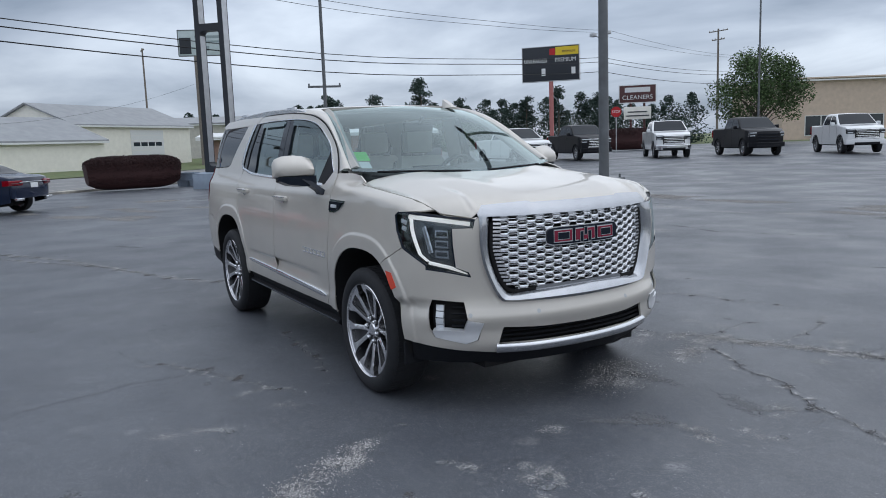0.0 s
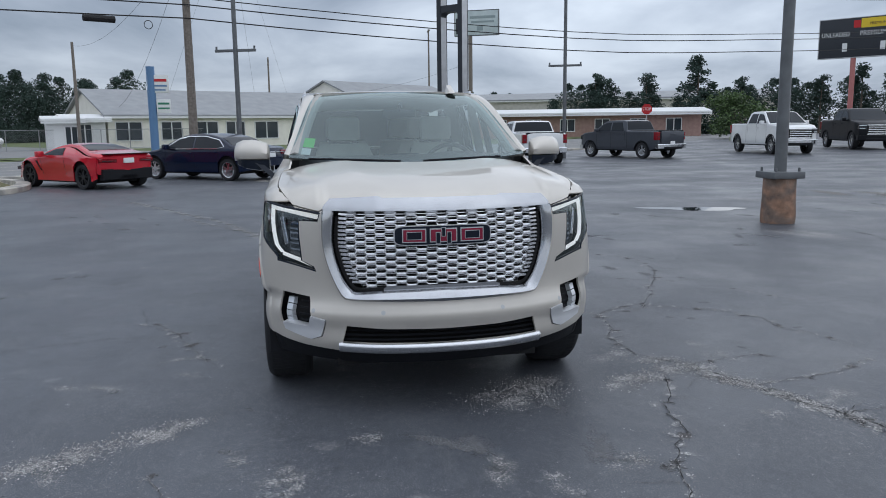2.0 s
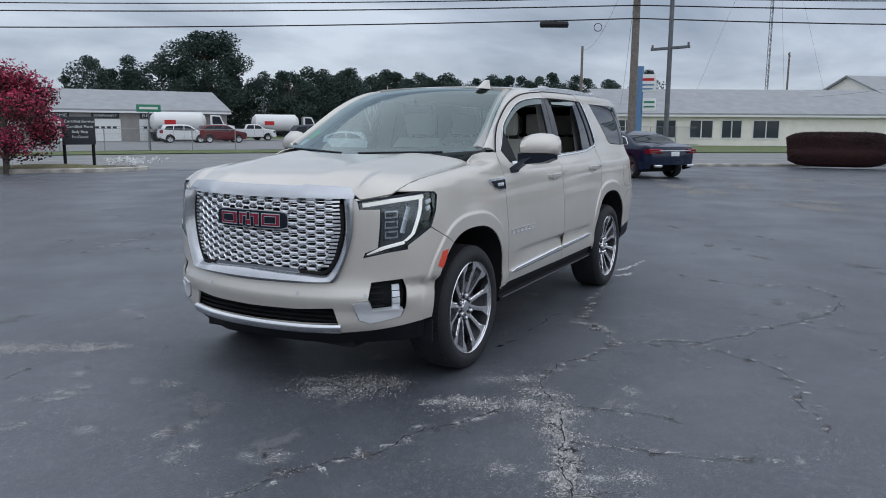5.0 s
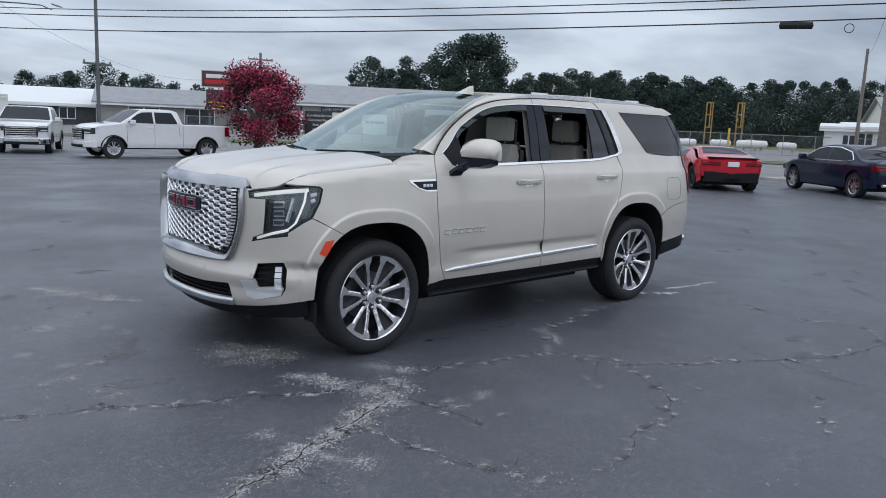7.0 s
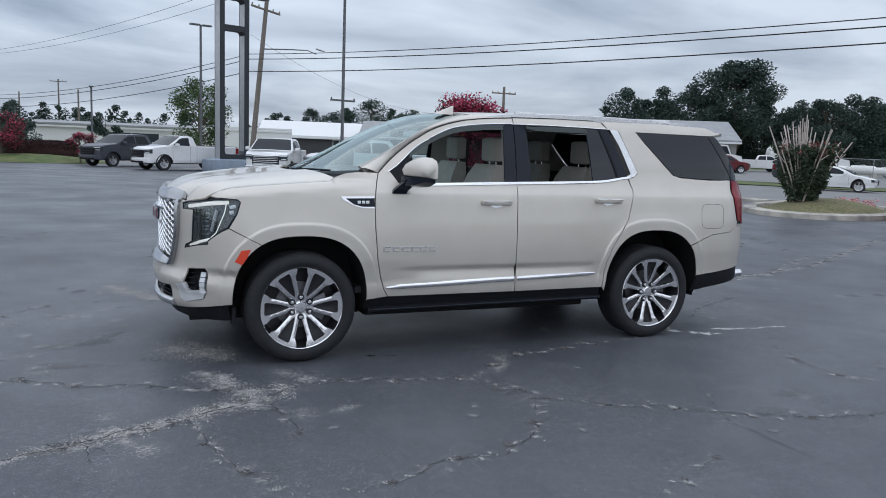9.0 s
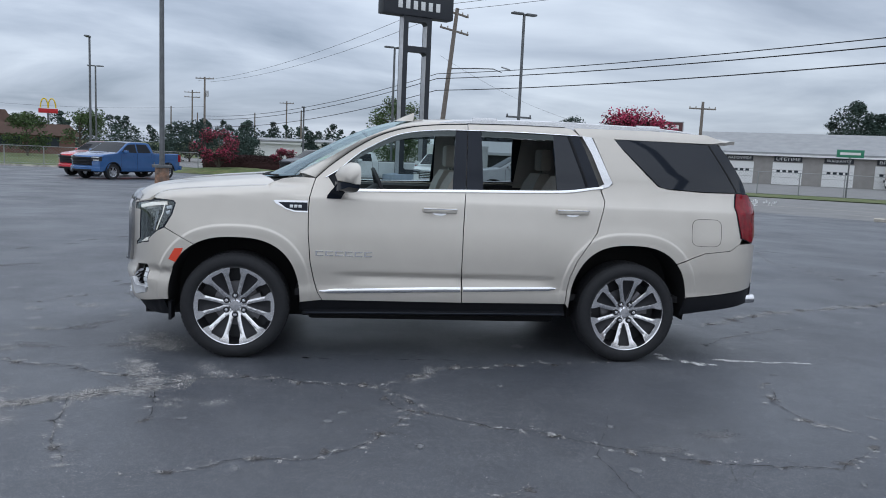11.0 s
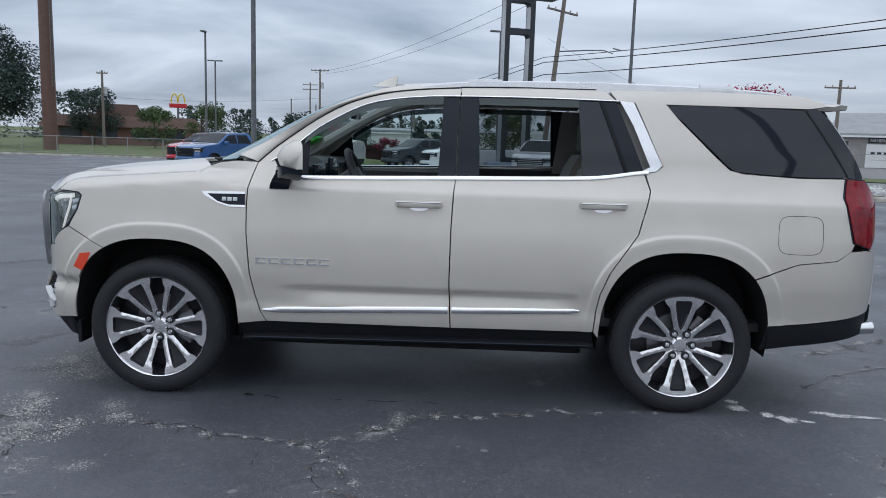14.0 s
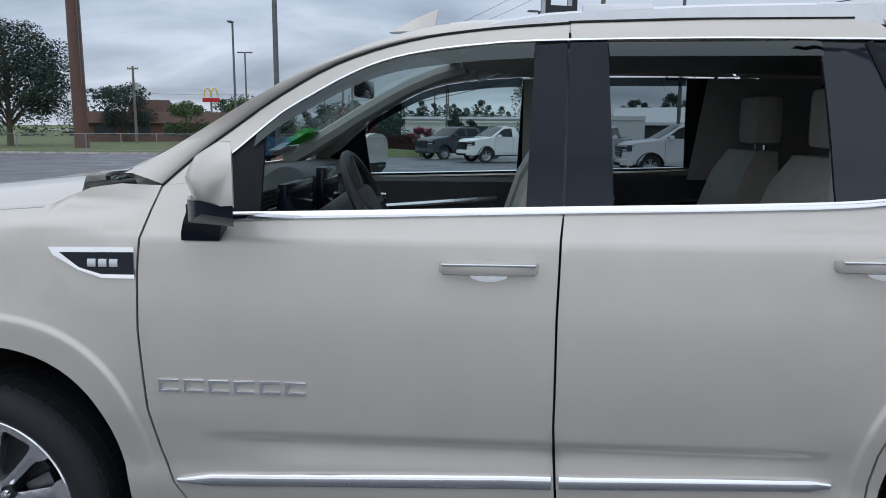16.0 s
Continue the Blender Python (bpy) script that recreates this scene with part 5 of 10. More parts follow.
    sheet("badge_inlay", [(1.225, 1.200), (1.008, 1.203), (1.006, 1.140), (1.10, 1.140), (1.165, 1.158)], on(0.011), GLOSS_BLACK, f, 0.03, flip=FL)
    for i in range(3):
        strip("badge_block", [(1.138 - i * 0.032, 1.172), (1.114 - i * 0.032, 1.172)], 0.022, 0.005, on(0.011), LED_DIM, f, flip=FL)
    sheet("side_marker", [(2.012, 0.752), (1.968, 0.832), (1.905, 0.838), (1.925, 0.79), (1.962, 0.73)], on(0.004), AMBER, f, 0.03, flip=FL)
    if left:
        sq = [(-2.155 + 0.125 * math.copysign(abs(math.cos(t)) ** 0.45, math.cos(t)), 1.07 + 0.108 * math.copysign(abs(math.sin(t)) ** 0.45, math.sin(t))) for t in np.linspace(0, 6.2832, 33)]
        strip("fuel_door_seam", sq, 0.003, 0.0006, on(0), GAP_BLACK, quarter, flip=FL)
    # tail lamp
    tl = [(-2.434, 1.388), (-2.56, 1.38), (-2.64, 1.30), (-2.655, 1.05), (-2.60, 0.992), (-2.472, 1.035), (-2.426, 1.21), (-2.41, 1.28)]
    lamp = sheet("tail_lamp", tl, on(0.008), TAIL_RED, YUKON, 0.03, flip=FL, flange=0.05, label="tall dark red tail lamp")
    sheet("lamp_surround", [(p[0] + (0.012 if p[0] > -2.5 else -0.004), p[1] + (0.006 if p[1] > 1.2 else -0.006)) for p in tl], on(0.002), GLOSS_BLACK, lamp, 0.04, flip=FL)
    bm = bmesh.new(); tube(bm, [(-2.56, k * 0.78, 0.50), (-2.70, k * 0.80, 0.515)], 0.036, 14, False)
    part("exhaust_tip", bm, SOFT_CHROME, YUKON)
    # roof rail
    bm = bmesh.new()
    rl = curve([(0.10, 0.722, 1.825), (0.0, 0.722, 1.858), (-0.15, 0.722, 1.880), (-0.6, 0.722, 1.899), (-1.1, 0.722, 1.902), (-1.6, 0.718, 1.893), (-1.95, 0.712, 1.878), (-2.12, 0.708, 1.858), (-2.2, 0.704, 1.84)], 0.08)
    rings(bm, [[(p[0], k * (p[1] + dy), p[2] + dz) for dy, dz in ((-0.016, -0.05), (-0.015, -0.004), (0, 0.002), (0.016, -0.006), (0.018, -0.06))] for p in rl])
    part("roof_rail", bm, SATIN_METAL, YUKON, "satin silver roof rail")
    for x in (-0.35, -1.0, -1.7):
        bm = bmesh.new(); box(bm, x - 0.1, x + 0.1, k * 0.71, k * 0.733, 1.82, 1.905, 0.004)
        part("rail_foot", bm, SATIN_METAL, YUKON)
    strip("roof_seam", curve(DOOR_LINE, 0.05), 0.006, 0.0015, on(0.002), GAP_BLACK, YUKON, flip=FL)
    strip("roof_seam", dense([(-0.21, 1.853), (-0.61, 1.862), (-1.0, 1.862)], 0.05, False), 0.006, 0.0015, on(0.002), GAP_BLACK, YUKON, flip=FL)
    # windscreen pillar
    bm = bmesh.new()
    D = curve(DOOR_LINE, 0.03)
    loops = []
    for i, p in enumerate(D):
        t = i / (len(D) - 1)
        e = Vector(shield_point(k * 1.0, min(1, 0.02 + t * 1.02)))
        dd = Vector(SIDE(p[0] + 0.004, p[1] + 0.004))
        outw = Vector((0.35, k * 0.75, 0.55)).normalized()
        loops.append([tuple(e - outw * 0.012), tuple(e.lerp(dd, 0.04) + outw * 0.018), tuple(e.lerp(dd, 0.35) + outw * 0.030), tuple(e.lerp(dd, 0.75) + outw * 0.015), tuple(dd), tuple(dd - outw * 0.03)])
    rings(bm, loops, False, False)
    part("windscreen_pillar", bm, CHAMPAGNE, YUKON, angle=1.2)
    # mirror: a shell over a black lower half, on a foot that stands on the door
    def shell(z0, z1, grow):
        rows = []
        for y, sx0, sz in ((0.985, 0.6, 0.62), (1.0, 0.82, 0.82), (1.05, 0.95, 0.94), (1.11, 1.0, 1.0), (1.18, 0.96, 0.97), (1.225, 0.84, 0.84), (1.242, 0.6, 0.6)):
            top, low = z0 + (z1 - z0) * sz, z0
            back = 0.672 - 0.36 * (y - 1.09)
            nose_x = back + (0.125 + grow) * sx0
            rows.append([(back, k * y, low), (back + 0.4 * (nose_x - back), k * y, low - 0.002), (back + 0.85 * (nose_x - back), k * y, low + 0.012), (nose_x, k * y, low + 0.4 * (top - low)),
                         (nose_x - 0.03 * sx0, k * y, low + 0.75 * (top - low)), (back + 0.25 * (nose_x - back), k * y, top), (back, k * y, top - 0.001)])
        return rows
    bm = bmesh.new()
    rings(bm, shell(1.366, 1.518, 0.0))
    mir = part("mirror", bm, CHAMPAGNE, YUKON, "champagne door mirror with a black lower half", angle=0.9)
    bm = bmesh.new()
    rings(bm, [[(x0, k * y, z - h), (x0 + w, k * y, z - h + 0.01), (x0 + w, k * y, z + h), (x0, k * y, z + h)] for y, x0, w, z, h in ((0.985, 0.708, 0.100, 1.338, 0.036), (1.06, 0.683, 0.122, 1.330, 0.040), (1.16, 0.647, 0.118, 1.338, 0.034), (1.22, 0.626, 0.08, 1.352, 0.020))])
    part("mirror_base", bm, GLOSS_BLACK, mir, angle=0.9)
    bm = bmesh.new()
    rings(bm, [[(x0, k * (y - 0.05), z), (x1, k * (y - 0.05), z), (x1, k * y, z), (x0, k * y, z)]
               for x0, x1, y, z in ((0.758, 0.868, 0.972, 1.238), (0.750, 0.862, 0.985, 1.262), (0.725, 0.835, 1.03, 1.30), (0.70, 0.81, 1.065, 1.33), (0.69, 0.80, 1.09, 1.352))])
    part("mirror_foot", bm, GLOSS_BLACK, mir, angle=0.7)
    bm = bmesh.new(); rings(bm, [[(0.669 - 0.36 * (y - 1.09), k * y, 1.36), (0.669 - 0.36 * (y - 1.09), k * y, 1.495), (0.676 - 0.36 * (y - 1.09), k * y, 1.495), (0.676 - 0.36 * (y - 1.09), k * y, 1.36)] for y in (1.005, 1.22)])
    part("mirror_glass", bm, CHROME, mir)
    if not left:
        # panes of the closed windows
        sheet("side_window", [(0.645, 1.30), (-0.10, 1.325), (-0.118, 1.788), (0.03, 1.780), (0.24, 1.757), (0.37, 1.722), (0.53, 1.640), (0.68, 1.535)], on(-0.012), SIDE_GLASS, door1, 0.06, flip=FL, flange=0)
        sheet("side_window", [(-0.33, 1.335), (-0.93, 1.355), (-0.895, 1.79), (-0.31, 1.79)], on(-0.012), TINTED_GLASS, door2, 0.06, flip=FL, flange=0)
    # smoked wind deflectors
    df = curve([(0.69, 1.530), (0.621, 1.588), (0.538, 1.637), (0.454, 1.683), (0.371, 1.721), (0.288, 1.747), (0.205, 1.763), (0.041, 1.782), (-0.115, 1.791)], 0.04)
    lo = [(p[0] + 0.004, p[1] - 0.033 - 0.01 * i / len(df)) for i, p in enumerate(df)]
    sheet("wind_deflector", df + lo[::-1], on(0.012), SMOKED, door1, 0.05, flip=FL, flange=0)
    sheet("wind_deflector", [(-0.318, 1.792), (-0.895, 1.792), (-0.90, 1.752), (-0.322, 1.752)], on(0.012), SMOKED, door2, 0.05, flip=FL, flange=0)


def mirrored(pts):
    """A half outline from the middle round to the middle again, with its mirror image."""
    return pts + [(-p[0], p[1]) for p in pts[::-1] if abs(p[0]) > 1e-6]


NOSE = lambda out=0.0: (lambda s, z: nose(s, z, out))
# front fascia
half = [(0, 0.362), (sy(0.55), 0.366), (sy(0.75), 0.392), (sy(0.90), 0.425), (sx(2.06), 0.442), *[(sx(x), z) for x, z in arch_line(1, 5, 57.6, 14)], (sx(2.042), 0.980),
        (sx(2.09), 0.952), (sx(2.17), 0.884), (sy(0.885), 0.862), (sy(0.80), 0.842), (sy(0.688), 0.812), (sy(0.700), 0.842), (sy(0.762), 0.872), (sy(0.772), 1.0), (sy(0.774), 1.092), (sy(0.672), 1.091), (sy(0.662), 1.134), (sy(0.642), 1.15), (sy(0.64), 0.97), (sy(0.61), 0.83),
        (sy(0.555), 0.70), (sy(0.51), 0.668), (sy(0.30), 0.662), (0, 0.658)]
intake = [(-0.555, 0.424), (0.0, 0.418), (0.555, 0.424), (0.528, 0.52), (0.30, 0.505), (0.0, 0.50), (-0.30, 0.505), (-0.528, 0.52)]
fog = [(sy(0.728), 0.672), (sy(0.868), 0.692), (sy(0.882), 0.64), (sy(0.878), 0.52), (sy(0.862), 0.472), (sy(0.720), 0.430), (sy(0.662), 0.45), (sy(0.632), 0.552), (sy(0.712), 0.572)]
holes = [[(math.copysign(sy(abs(p[0])), p[0]), p[1]) for p in intake], fog, [(-p[0], p[1]) for p in fog[::-1]]]
lips = [(sx(x), z) for x, z in RINGS_F if 1.8 < x < 2.12]
sheet("front_bumper", mirrored(half), NOSE(0), CHAMPAGNE, YUKON, 0.028, holes, more=lips + [(-a, b) for a, b in lips])
sheet("front_valance", mirrored([(0, 0.358), (sy(0.55), 0.362), (sy(0.75), 0.388), (sy(0.90), 0.42), (sx(2.06), 0.438), (sx(2.03), 0.32), (sy(0.9), 0.31), (sy(0.55), 0.285), (0, 0.28)]), NOSE(-0.02), BLACK_TRIM, YUKON, 0.05)
bm = bmesh.new()
box(bm, 2.1, 2.33, -0.56, 0.56, 0.38, 0.56)
part("intake_recess", bm, GAP_BLACK, YUKON)
for z in (0.435, 0.462, 0.489):
    bm = bmesh.new()
    rings(bm, [[(nose(s, z, -0.035)[0] + a, nose(s, z)[1], z + b) for a, b in ((0, -0.007), (0.012, 0), (0, 0.007))] for s in np.linspace(-0.56, 0.56, 15)])
    part("intake_slat", bm, BLACK_TRIM, YUKON)
strip("skid_bar", [(s, 0.394 + 0.006 * abs(s / 0.57) ** 3) for s in np.linspace(-0.585, 0.585, 25)], 0.050, 0.026, NOSE(0), SATIN_METAL, YUKON, "satin chrome skid bar")
# grille: surround, top bar, lattice, badge
outer = [(sy(0.642), 1.158), (sy(0.64), 0.97), (sy(0.61), 0.83), (sy(0.555), 0.70), (sy(0.51), 0.668), (sy(0.30), 0.662), (0, 0.658)]
inner = [(sy(0.580), 1.150), (sy(0.588), 0.965), (sy(0.548), 0.805), (sy(0.497), 0.727), (sy(0.455), 0.717), (sy(0.30), 0.728), (0, 0.737)]
tt = np.linspace(0, 1, 40)


def along(pts, t):
    c = curve(pts, 0.01)
    L = np.cumsum([0] + [math.dist(a, b) for a, b in zip(c, c[1:])])
    return float(np.interp(t * L[-1], L, [p[0] for p in c])), float(np.interp(t * L[-1], L, [p[1] for p in c]))


bm = bmesh.new()
loops = []
for k in (1, -1):
    for t in (tt if k > 0 else tt[::-1][1:]):
        a, b = along(outer, t), along(inner, t)
        row = []
        for w, out in ((0, -0.01), (0.0, 0.026), (0.22, 0.040), (0.55, 0.026), (0.8, 0.008), (0.9, -0.012), (1.0, -0.055)):
            row.append(nose(k * (a[0] + (b[0] - a[0]) * w), a[1] + (b[1] - a[1]) * w, out))
        loops.append(row)
rings(bm, loops, False, False)
grille = part("grille", bm, GRILLE_CHROME, YUKON, "chrome grille with a honeycomb lattice", angle=0.5)
bar = mirrored([(0, 1.150), (sy(0.60), 1.152), (sy(0.644), 1.150), (sy(0.648), 1.172), (sy(0.622), 1.215), (sy(0.36), 1.228), (sy(0.325), 1.219), (0, 1.219)])
sheet("grille_top_bar", bar, NOSE(0.010), GRILLE_CHROME, grille, 0.03, flange=0.03)
sheet("grille_back", mirrored([(0, 1.155), (sy(0.60), 1.155), (sy(0.60), 0.96), (sy(0.55), 0.79), (sy(0.50), 0.70), (0, 0.70)]), NOSE(-0.075), GAP_BLACK, grille, 0.08, flange=0)
verts, faces = [], []
pu, pv = 0.0575, 0.0218
win = curve(inner, 0.03)
win = win + [(-p[0], p[1]) for p in win[::-1]]
hexagon = [(-0.0375, 0), (-0.0255, pv), (0.0255, pv), (0.0375, 0), (0.0255, -pv), (-0.0255, -pv)]


def rib_edge(z):
    """Where the lattice meets the short ribs at the grille's sides."""
    return sy(float(np.interp(z, (0.74, 0.805, 0.965, 1.15), (0.505, 0.548, 0.586, 0.580)))) - 0.060



for row in range(-1, 20):
    for col in range(-12, 13):
        if (row + col) % 2:
            continue
        cu, cv = col * pu, 0.737 + row * pv
        if not inside((cu * 0.97, min(1.14, max(0.742, cv))), win) or cv > 1.16:
            continue
        if abs(cu) < 0.255 and 0.955 < cv < 1.08:
            continue
        base = len(verts)
        # each bar leans back, so that it mirrors the sky
        for sc, tc, rise, out in ((1.0, 1.0, 0.0, -0.024), (0.92, 0.76, 0.003, -0.017), (0.87, 0.55, 0.0015, -0.020), (0.84, 0.50, 0.0, -0.055)):
            for a, b in hexagon:
                s, z = cu + a * sc, cv + b * tc
                z = max(0.722, min(1.15, z))
                e = rib_edge(z)
                verts.append(nose(max(-e, min(e, s)), z, out + rise * (b / pv)))
        # a thin fin deep in the cell
        k = len(verts)
        e = rib_edge(cv)
        for s, z in ((-0.030, -0.0018), (0.030, -0.0018), (0.030, 0.0018), (-0.030, 0.0018)):
            verts.append(nose(max(-e, min(e, cu + s)), max(0.722, min(1.15, cv + z)), -0.046))
        faces.append((k, k + 1, k + 2, k + 3))
        for j in range(3):
            for i in range(6):
                n = (i + 1) % 6
                faces.append((base + j * 6 + i, base + (j + 1) * 6 + i, base + (j + 1) * 6 + n, base + j * 6 + n))
raw("lattice", verts, faces, LATTICE_CHROME, grille, "chrome honeycomb lattice")
sheet("grille_sill", [(-0.33, 0.728), (-0.30, 0.742), (0.30, 0.742), (0.33, 0.728), (0.33, 0.70), (-0.33, 0.70)][::-1], NOSE(-0.006), GRILLE_CHROME, grille, 0.03, flange=0.03)
for k in (1, -1):
    strip("grille_gap", [(k * (s - 0.010), z) for s, z in curve(inner, 0.03) if z < 1.14][::k], 0.018, 0.002, NOSE(-0.014), GAP_BLACK, grille)
    for i in range(18):
        z = 0.758 + 0.0218 * i
        e = rib_edge(z)
        strip("side_rib", [(k * (e - 0.003), z), (k * (e + 0.044), z + 0.002)], 0.0145, 0.014, NOSE(-0.028), LATTICE_CHROME, grille)
pl = [(0.262 * math.copysign(abs(math.cos(t)) ** 0.25, math.cos(t)), 1.018 + 0.050 * math.copysign(abs(math.sin(t)) ** 0.35, math.sin(t))) for t in np.linspace(0, 6.2832, 40, endpoint=False)]
badge = sheet("badge", [(s * 1.03, 1.018 + (z - 1.018) * 1.1) for s, z in pl], NOSE(0.004), CHROME, grille, 0.04, flange=0.04)
sheet("badge_plate", pl, NOSE(0.012), GLOSS_BLACK, badge, 0.04, flange=0.01)
for c, w in ((-0.158, 0.062), (0.0, 0.072), (0.158, 0.062)):
    blk = lambda e: [(c - w - e, 0.983 - e), (c + w + e, 0.983 - e), (c + w + e, 1.053 + e), (c - w - e, 1.053 + e)]
    sheet("badge_rim", blk(0.003), NOSE(0.017), CHROME, badge, 0.03, flange=0.008)
    sheet("badge_block", blk(-0.003), NOSE(0.021), GRILLE_RED, badge, 0.03, flange=0.006)
    if abs(c) > 0.1:
        slots = [(c, 1.018, 0.038, 0.019)]
    else:
        slots = [(c + dx, z, 0.010, 0.029) for dx, z in ((-0.03, 1.004), (0.03, 1.004))] + [(c, 1.036, 0.009, 0.022)]
    for u, z, a, b in slots:
        quad = lambda e: [(u - a - e, z - b - e), (u + a + e, z - b - e), (u + a + e, z + b + e), (u - a - e, z + b + e)]
        sheet("badge_slot_rim", quad(0.003), NOSE(0.0225), CHROME, badge, 0.03, flange=0.002)
        sheet("badge_slot", quad(0), NOSE(0.0240), GLOSS_BLACK, badge, 0.03, flange=0.002)
# headlamps and fog lamps
for k in (1, -1):
    def P(pts):
        return [(k * s, z) for s, z in pts] if k > 0 else [(k * s, z) for s, z in pts][::-1]
    lens = [(sy(0.662), 1.134), (sy(0.75), 1.148), (sy(0.87), 1.166), (sx(2.10), 1.182), (sx(2.0), 1.184), (sx(1.968), 1.164), (sx(1.993), 1.08), (sx(2.048), 0.985), (sx(2.092), 0.955), (sx(2.172), 0.887), (sy(0.885), 0.865), (sy(0.80), 0.845), (sy(0.690), 0.815), (sy(0.703), 0.842), (sy(0.765), 0.875), (sy(0.775), 1.0), (sy(0.777), 1.090), (sy(0.675), 1.088)]
    hl = sheet("headlamp", P(lens), NOSE(-0.075), LAMP_DARK, YUKON, 0.03, flange=0.03, label="headlamp with a bright C-shaped light strip")
    top = dense([(sy(0.685), 1.110), (sy(0.78), 1.126), (sy(0.868), 1.142), (sx(2.05), 1.157)], 0.03, False)
    strip("light_strip", [(k * s, z) for s, z in top], 0.024, 0.012, NOSE(-0.045), LED_WHITE, hl)
    # the outer upright of the C shines forward: a band that stands across the lamp
    bm = bmesh.new()
    up = [Vector(nose(k * s, z, -0.03)) for s, z in dense([(sx(2.06), 1.157), (sx(2.072), 1.085), (sx(2.10), 1.01), (sx(2.125), 0.945), (sx(2.165), 0.905)], 0.03, False)]
    rings(bm, [[p, p + Vector((0.004, 0, 0)), p + Vector((0.004, -k * 0.022, 0)), p + Vector((0, -k * 0.022, 0))] for p in up])
    part("light_strip", bm, LED_WHITE, hl)
    cl = dense([(sx(2.172), 0.897), (sy(0.80), 0.868), (sy(0.705), 0.833)], 0.03, False)
    strip("light_strip", [(k * s, z) for s, z in cl], 0.018, 0.012, NOSE(-0.045), LED_WHITE, hl)
    strip("inner_bezel", [(k * s, z) for s, z in dense([(sy(0.668), 1.096), (sy(0.782), 1.096), (sy(0.780), 0.885), (sy(0.70), 0.838)], 0.03, False)], 0.010, 0.01, NOSE(-0.05), LAMP_DARK, hl)
    for i in range(3):
        z = 0.915 + i * 0.058
        pr = sheet("projector", [(k * s, zz) for s, zz in ([(sy(0.800), z), (sy(0.862), z + 0.006), (sy(0.862), z + 0.05), (sy(0.800), z + 0.044)][::k])], NOSE(-0.06), LAMP_CLEAR, hl, 0.03, flange=0.02)
        sheet("projector_eye", [(k * s, zz) for s, zz in ([(sy(0.806), z + 0.012), (sy(0.856), z + 0.017), (sy(0.856), z + 0.04), (sy(0.806), z + 0.036)][::k])], NOSE(-0.055), LAMP_DARK, hl, 0.03, flange=0.008)
    strip("inner_panel", [(k * s, z) for s, z in ((sx(2.14), 1.10), (sx(2.18), 0.95))], 0.03, 0.008, NOSE(-0.06), LAMP_CLEAR, hl)
    for i in range(2):
        z = 1.085 + i * 0.038
        strip("side_reflector", [(k * s, zz) for s, zz in ((sx(2.04), z), (sx(2.0 + 0.012 * (1 - i)), z + 0.010))], 0.024, 0.008, NOSE(-0.03), LED_DIM, hl)
    sheet("lens", P(lens), NOSE(-0.004), LENS, hl, 0.03, flange=0)
    strip("lens_edge", [(k * s, z) for s, z in lens + lens[:1]], 0.012, 0.004, NOSE(-0.004), GLOSS_BLACK, hl)
    fb = sheet("fog_recess", P(fog), NOSE(-0.06), GAP_BLACK, YUKON, 0.04, flange=0)
    for i in range(4):
        z = 0.512 + i * 0.037
        y0, y1 = 0.826, 0.858
        sheet("fog_lamp", [(k * s, zz) for s, zz in ([(sy(y0), z), (sy(y1), z + 0.002), (sy(y1), z + 0.034), (sy(y0), z + 0.032)][::k])], NOSE(-0.022), LED_DIM, fb, 0.03, flange=0.03)
    for ys, zs in ((0.70, 0.60), (0.33, 0.60)):
        sheet("parking_sensor", [(k * sy(ys) + 0.012 * math.cos(t), zs + 0.012 * math.sin(t)) for t in np.linspace(0, 6.2832, 12, endpoint=False)], NOSE(0.0015), SILVER_PAINT, YUKON, 0.03, flange=0)
    for i in range(5):
        z = 0.50 + i * 0.034
        strip("vent_slat", [(k * s, zz) for s, zz in ((sy(0.722), z), (sy(0.79), z + 0.003))], 0.008, 0.01, NOSE(-0.035), BLACK_TRIM, fb)
    sheet("fog_trim", P([(sy(0.635), 0.549), (sy(0.712), 0.569), (sy(0.732), 0.506), (sy(0.840), 0.516), (sy(0.868), 0.512), (sy(0.858), 0.474), (sy(0.722), 0.433), (sy(0.667), 0.454)]), NOSE(0.008), SATIN_BRIGHT, fb, 0.03, flange=0.04, label="satin chrome fog lamp bezel")
    bm = bmesh.new()
    loops = []
    for y in np.linspace(0.645, 0.80, 10):
        zt = float(np.interp(y, (0.645, 0.662, 0.75, 0.87), (1.150, 1.137, 1.151, 1.169)))
        a, b = Vector(nose(k * sy(y), zt, -0.002)), Vector((front_edge(y) - 0.010, k * y, hood_z(front_edge(y), y) - 0.008))
        loops.append([a, a.lerp(b, 0.5) + Vector((0.003, 0, 0.002)), b])
    rings(bm, loops, False, False)
    part("hood_corner", bm, CHAMPAGNE, YUKON)
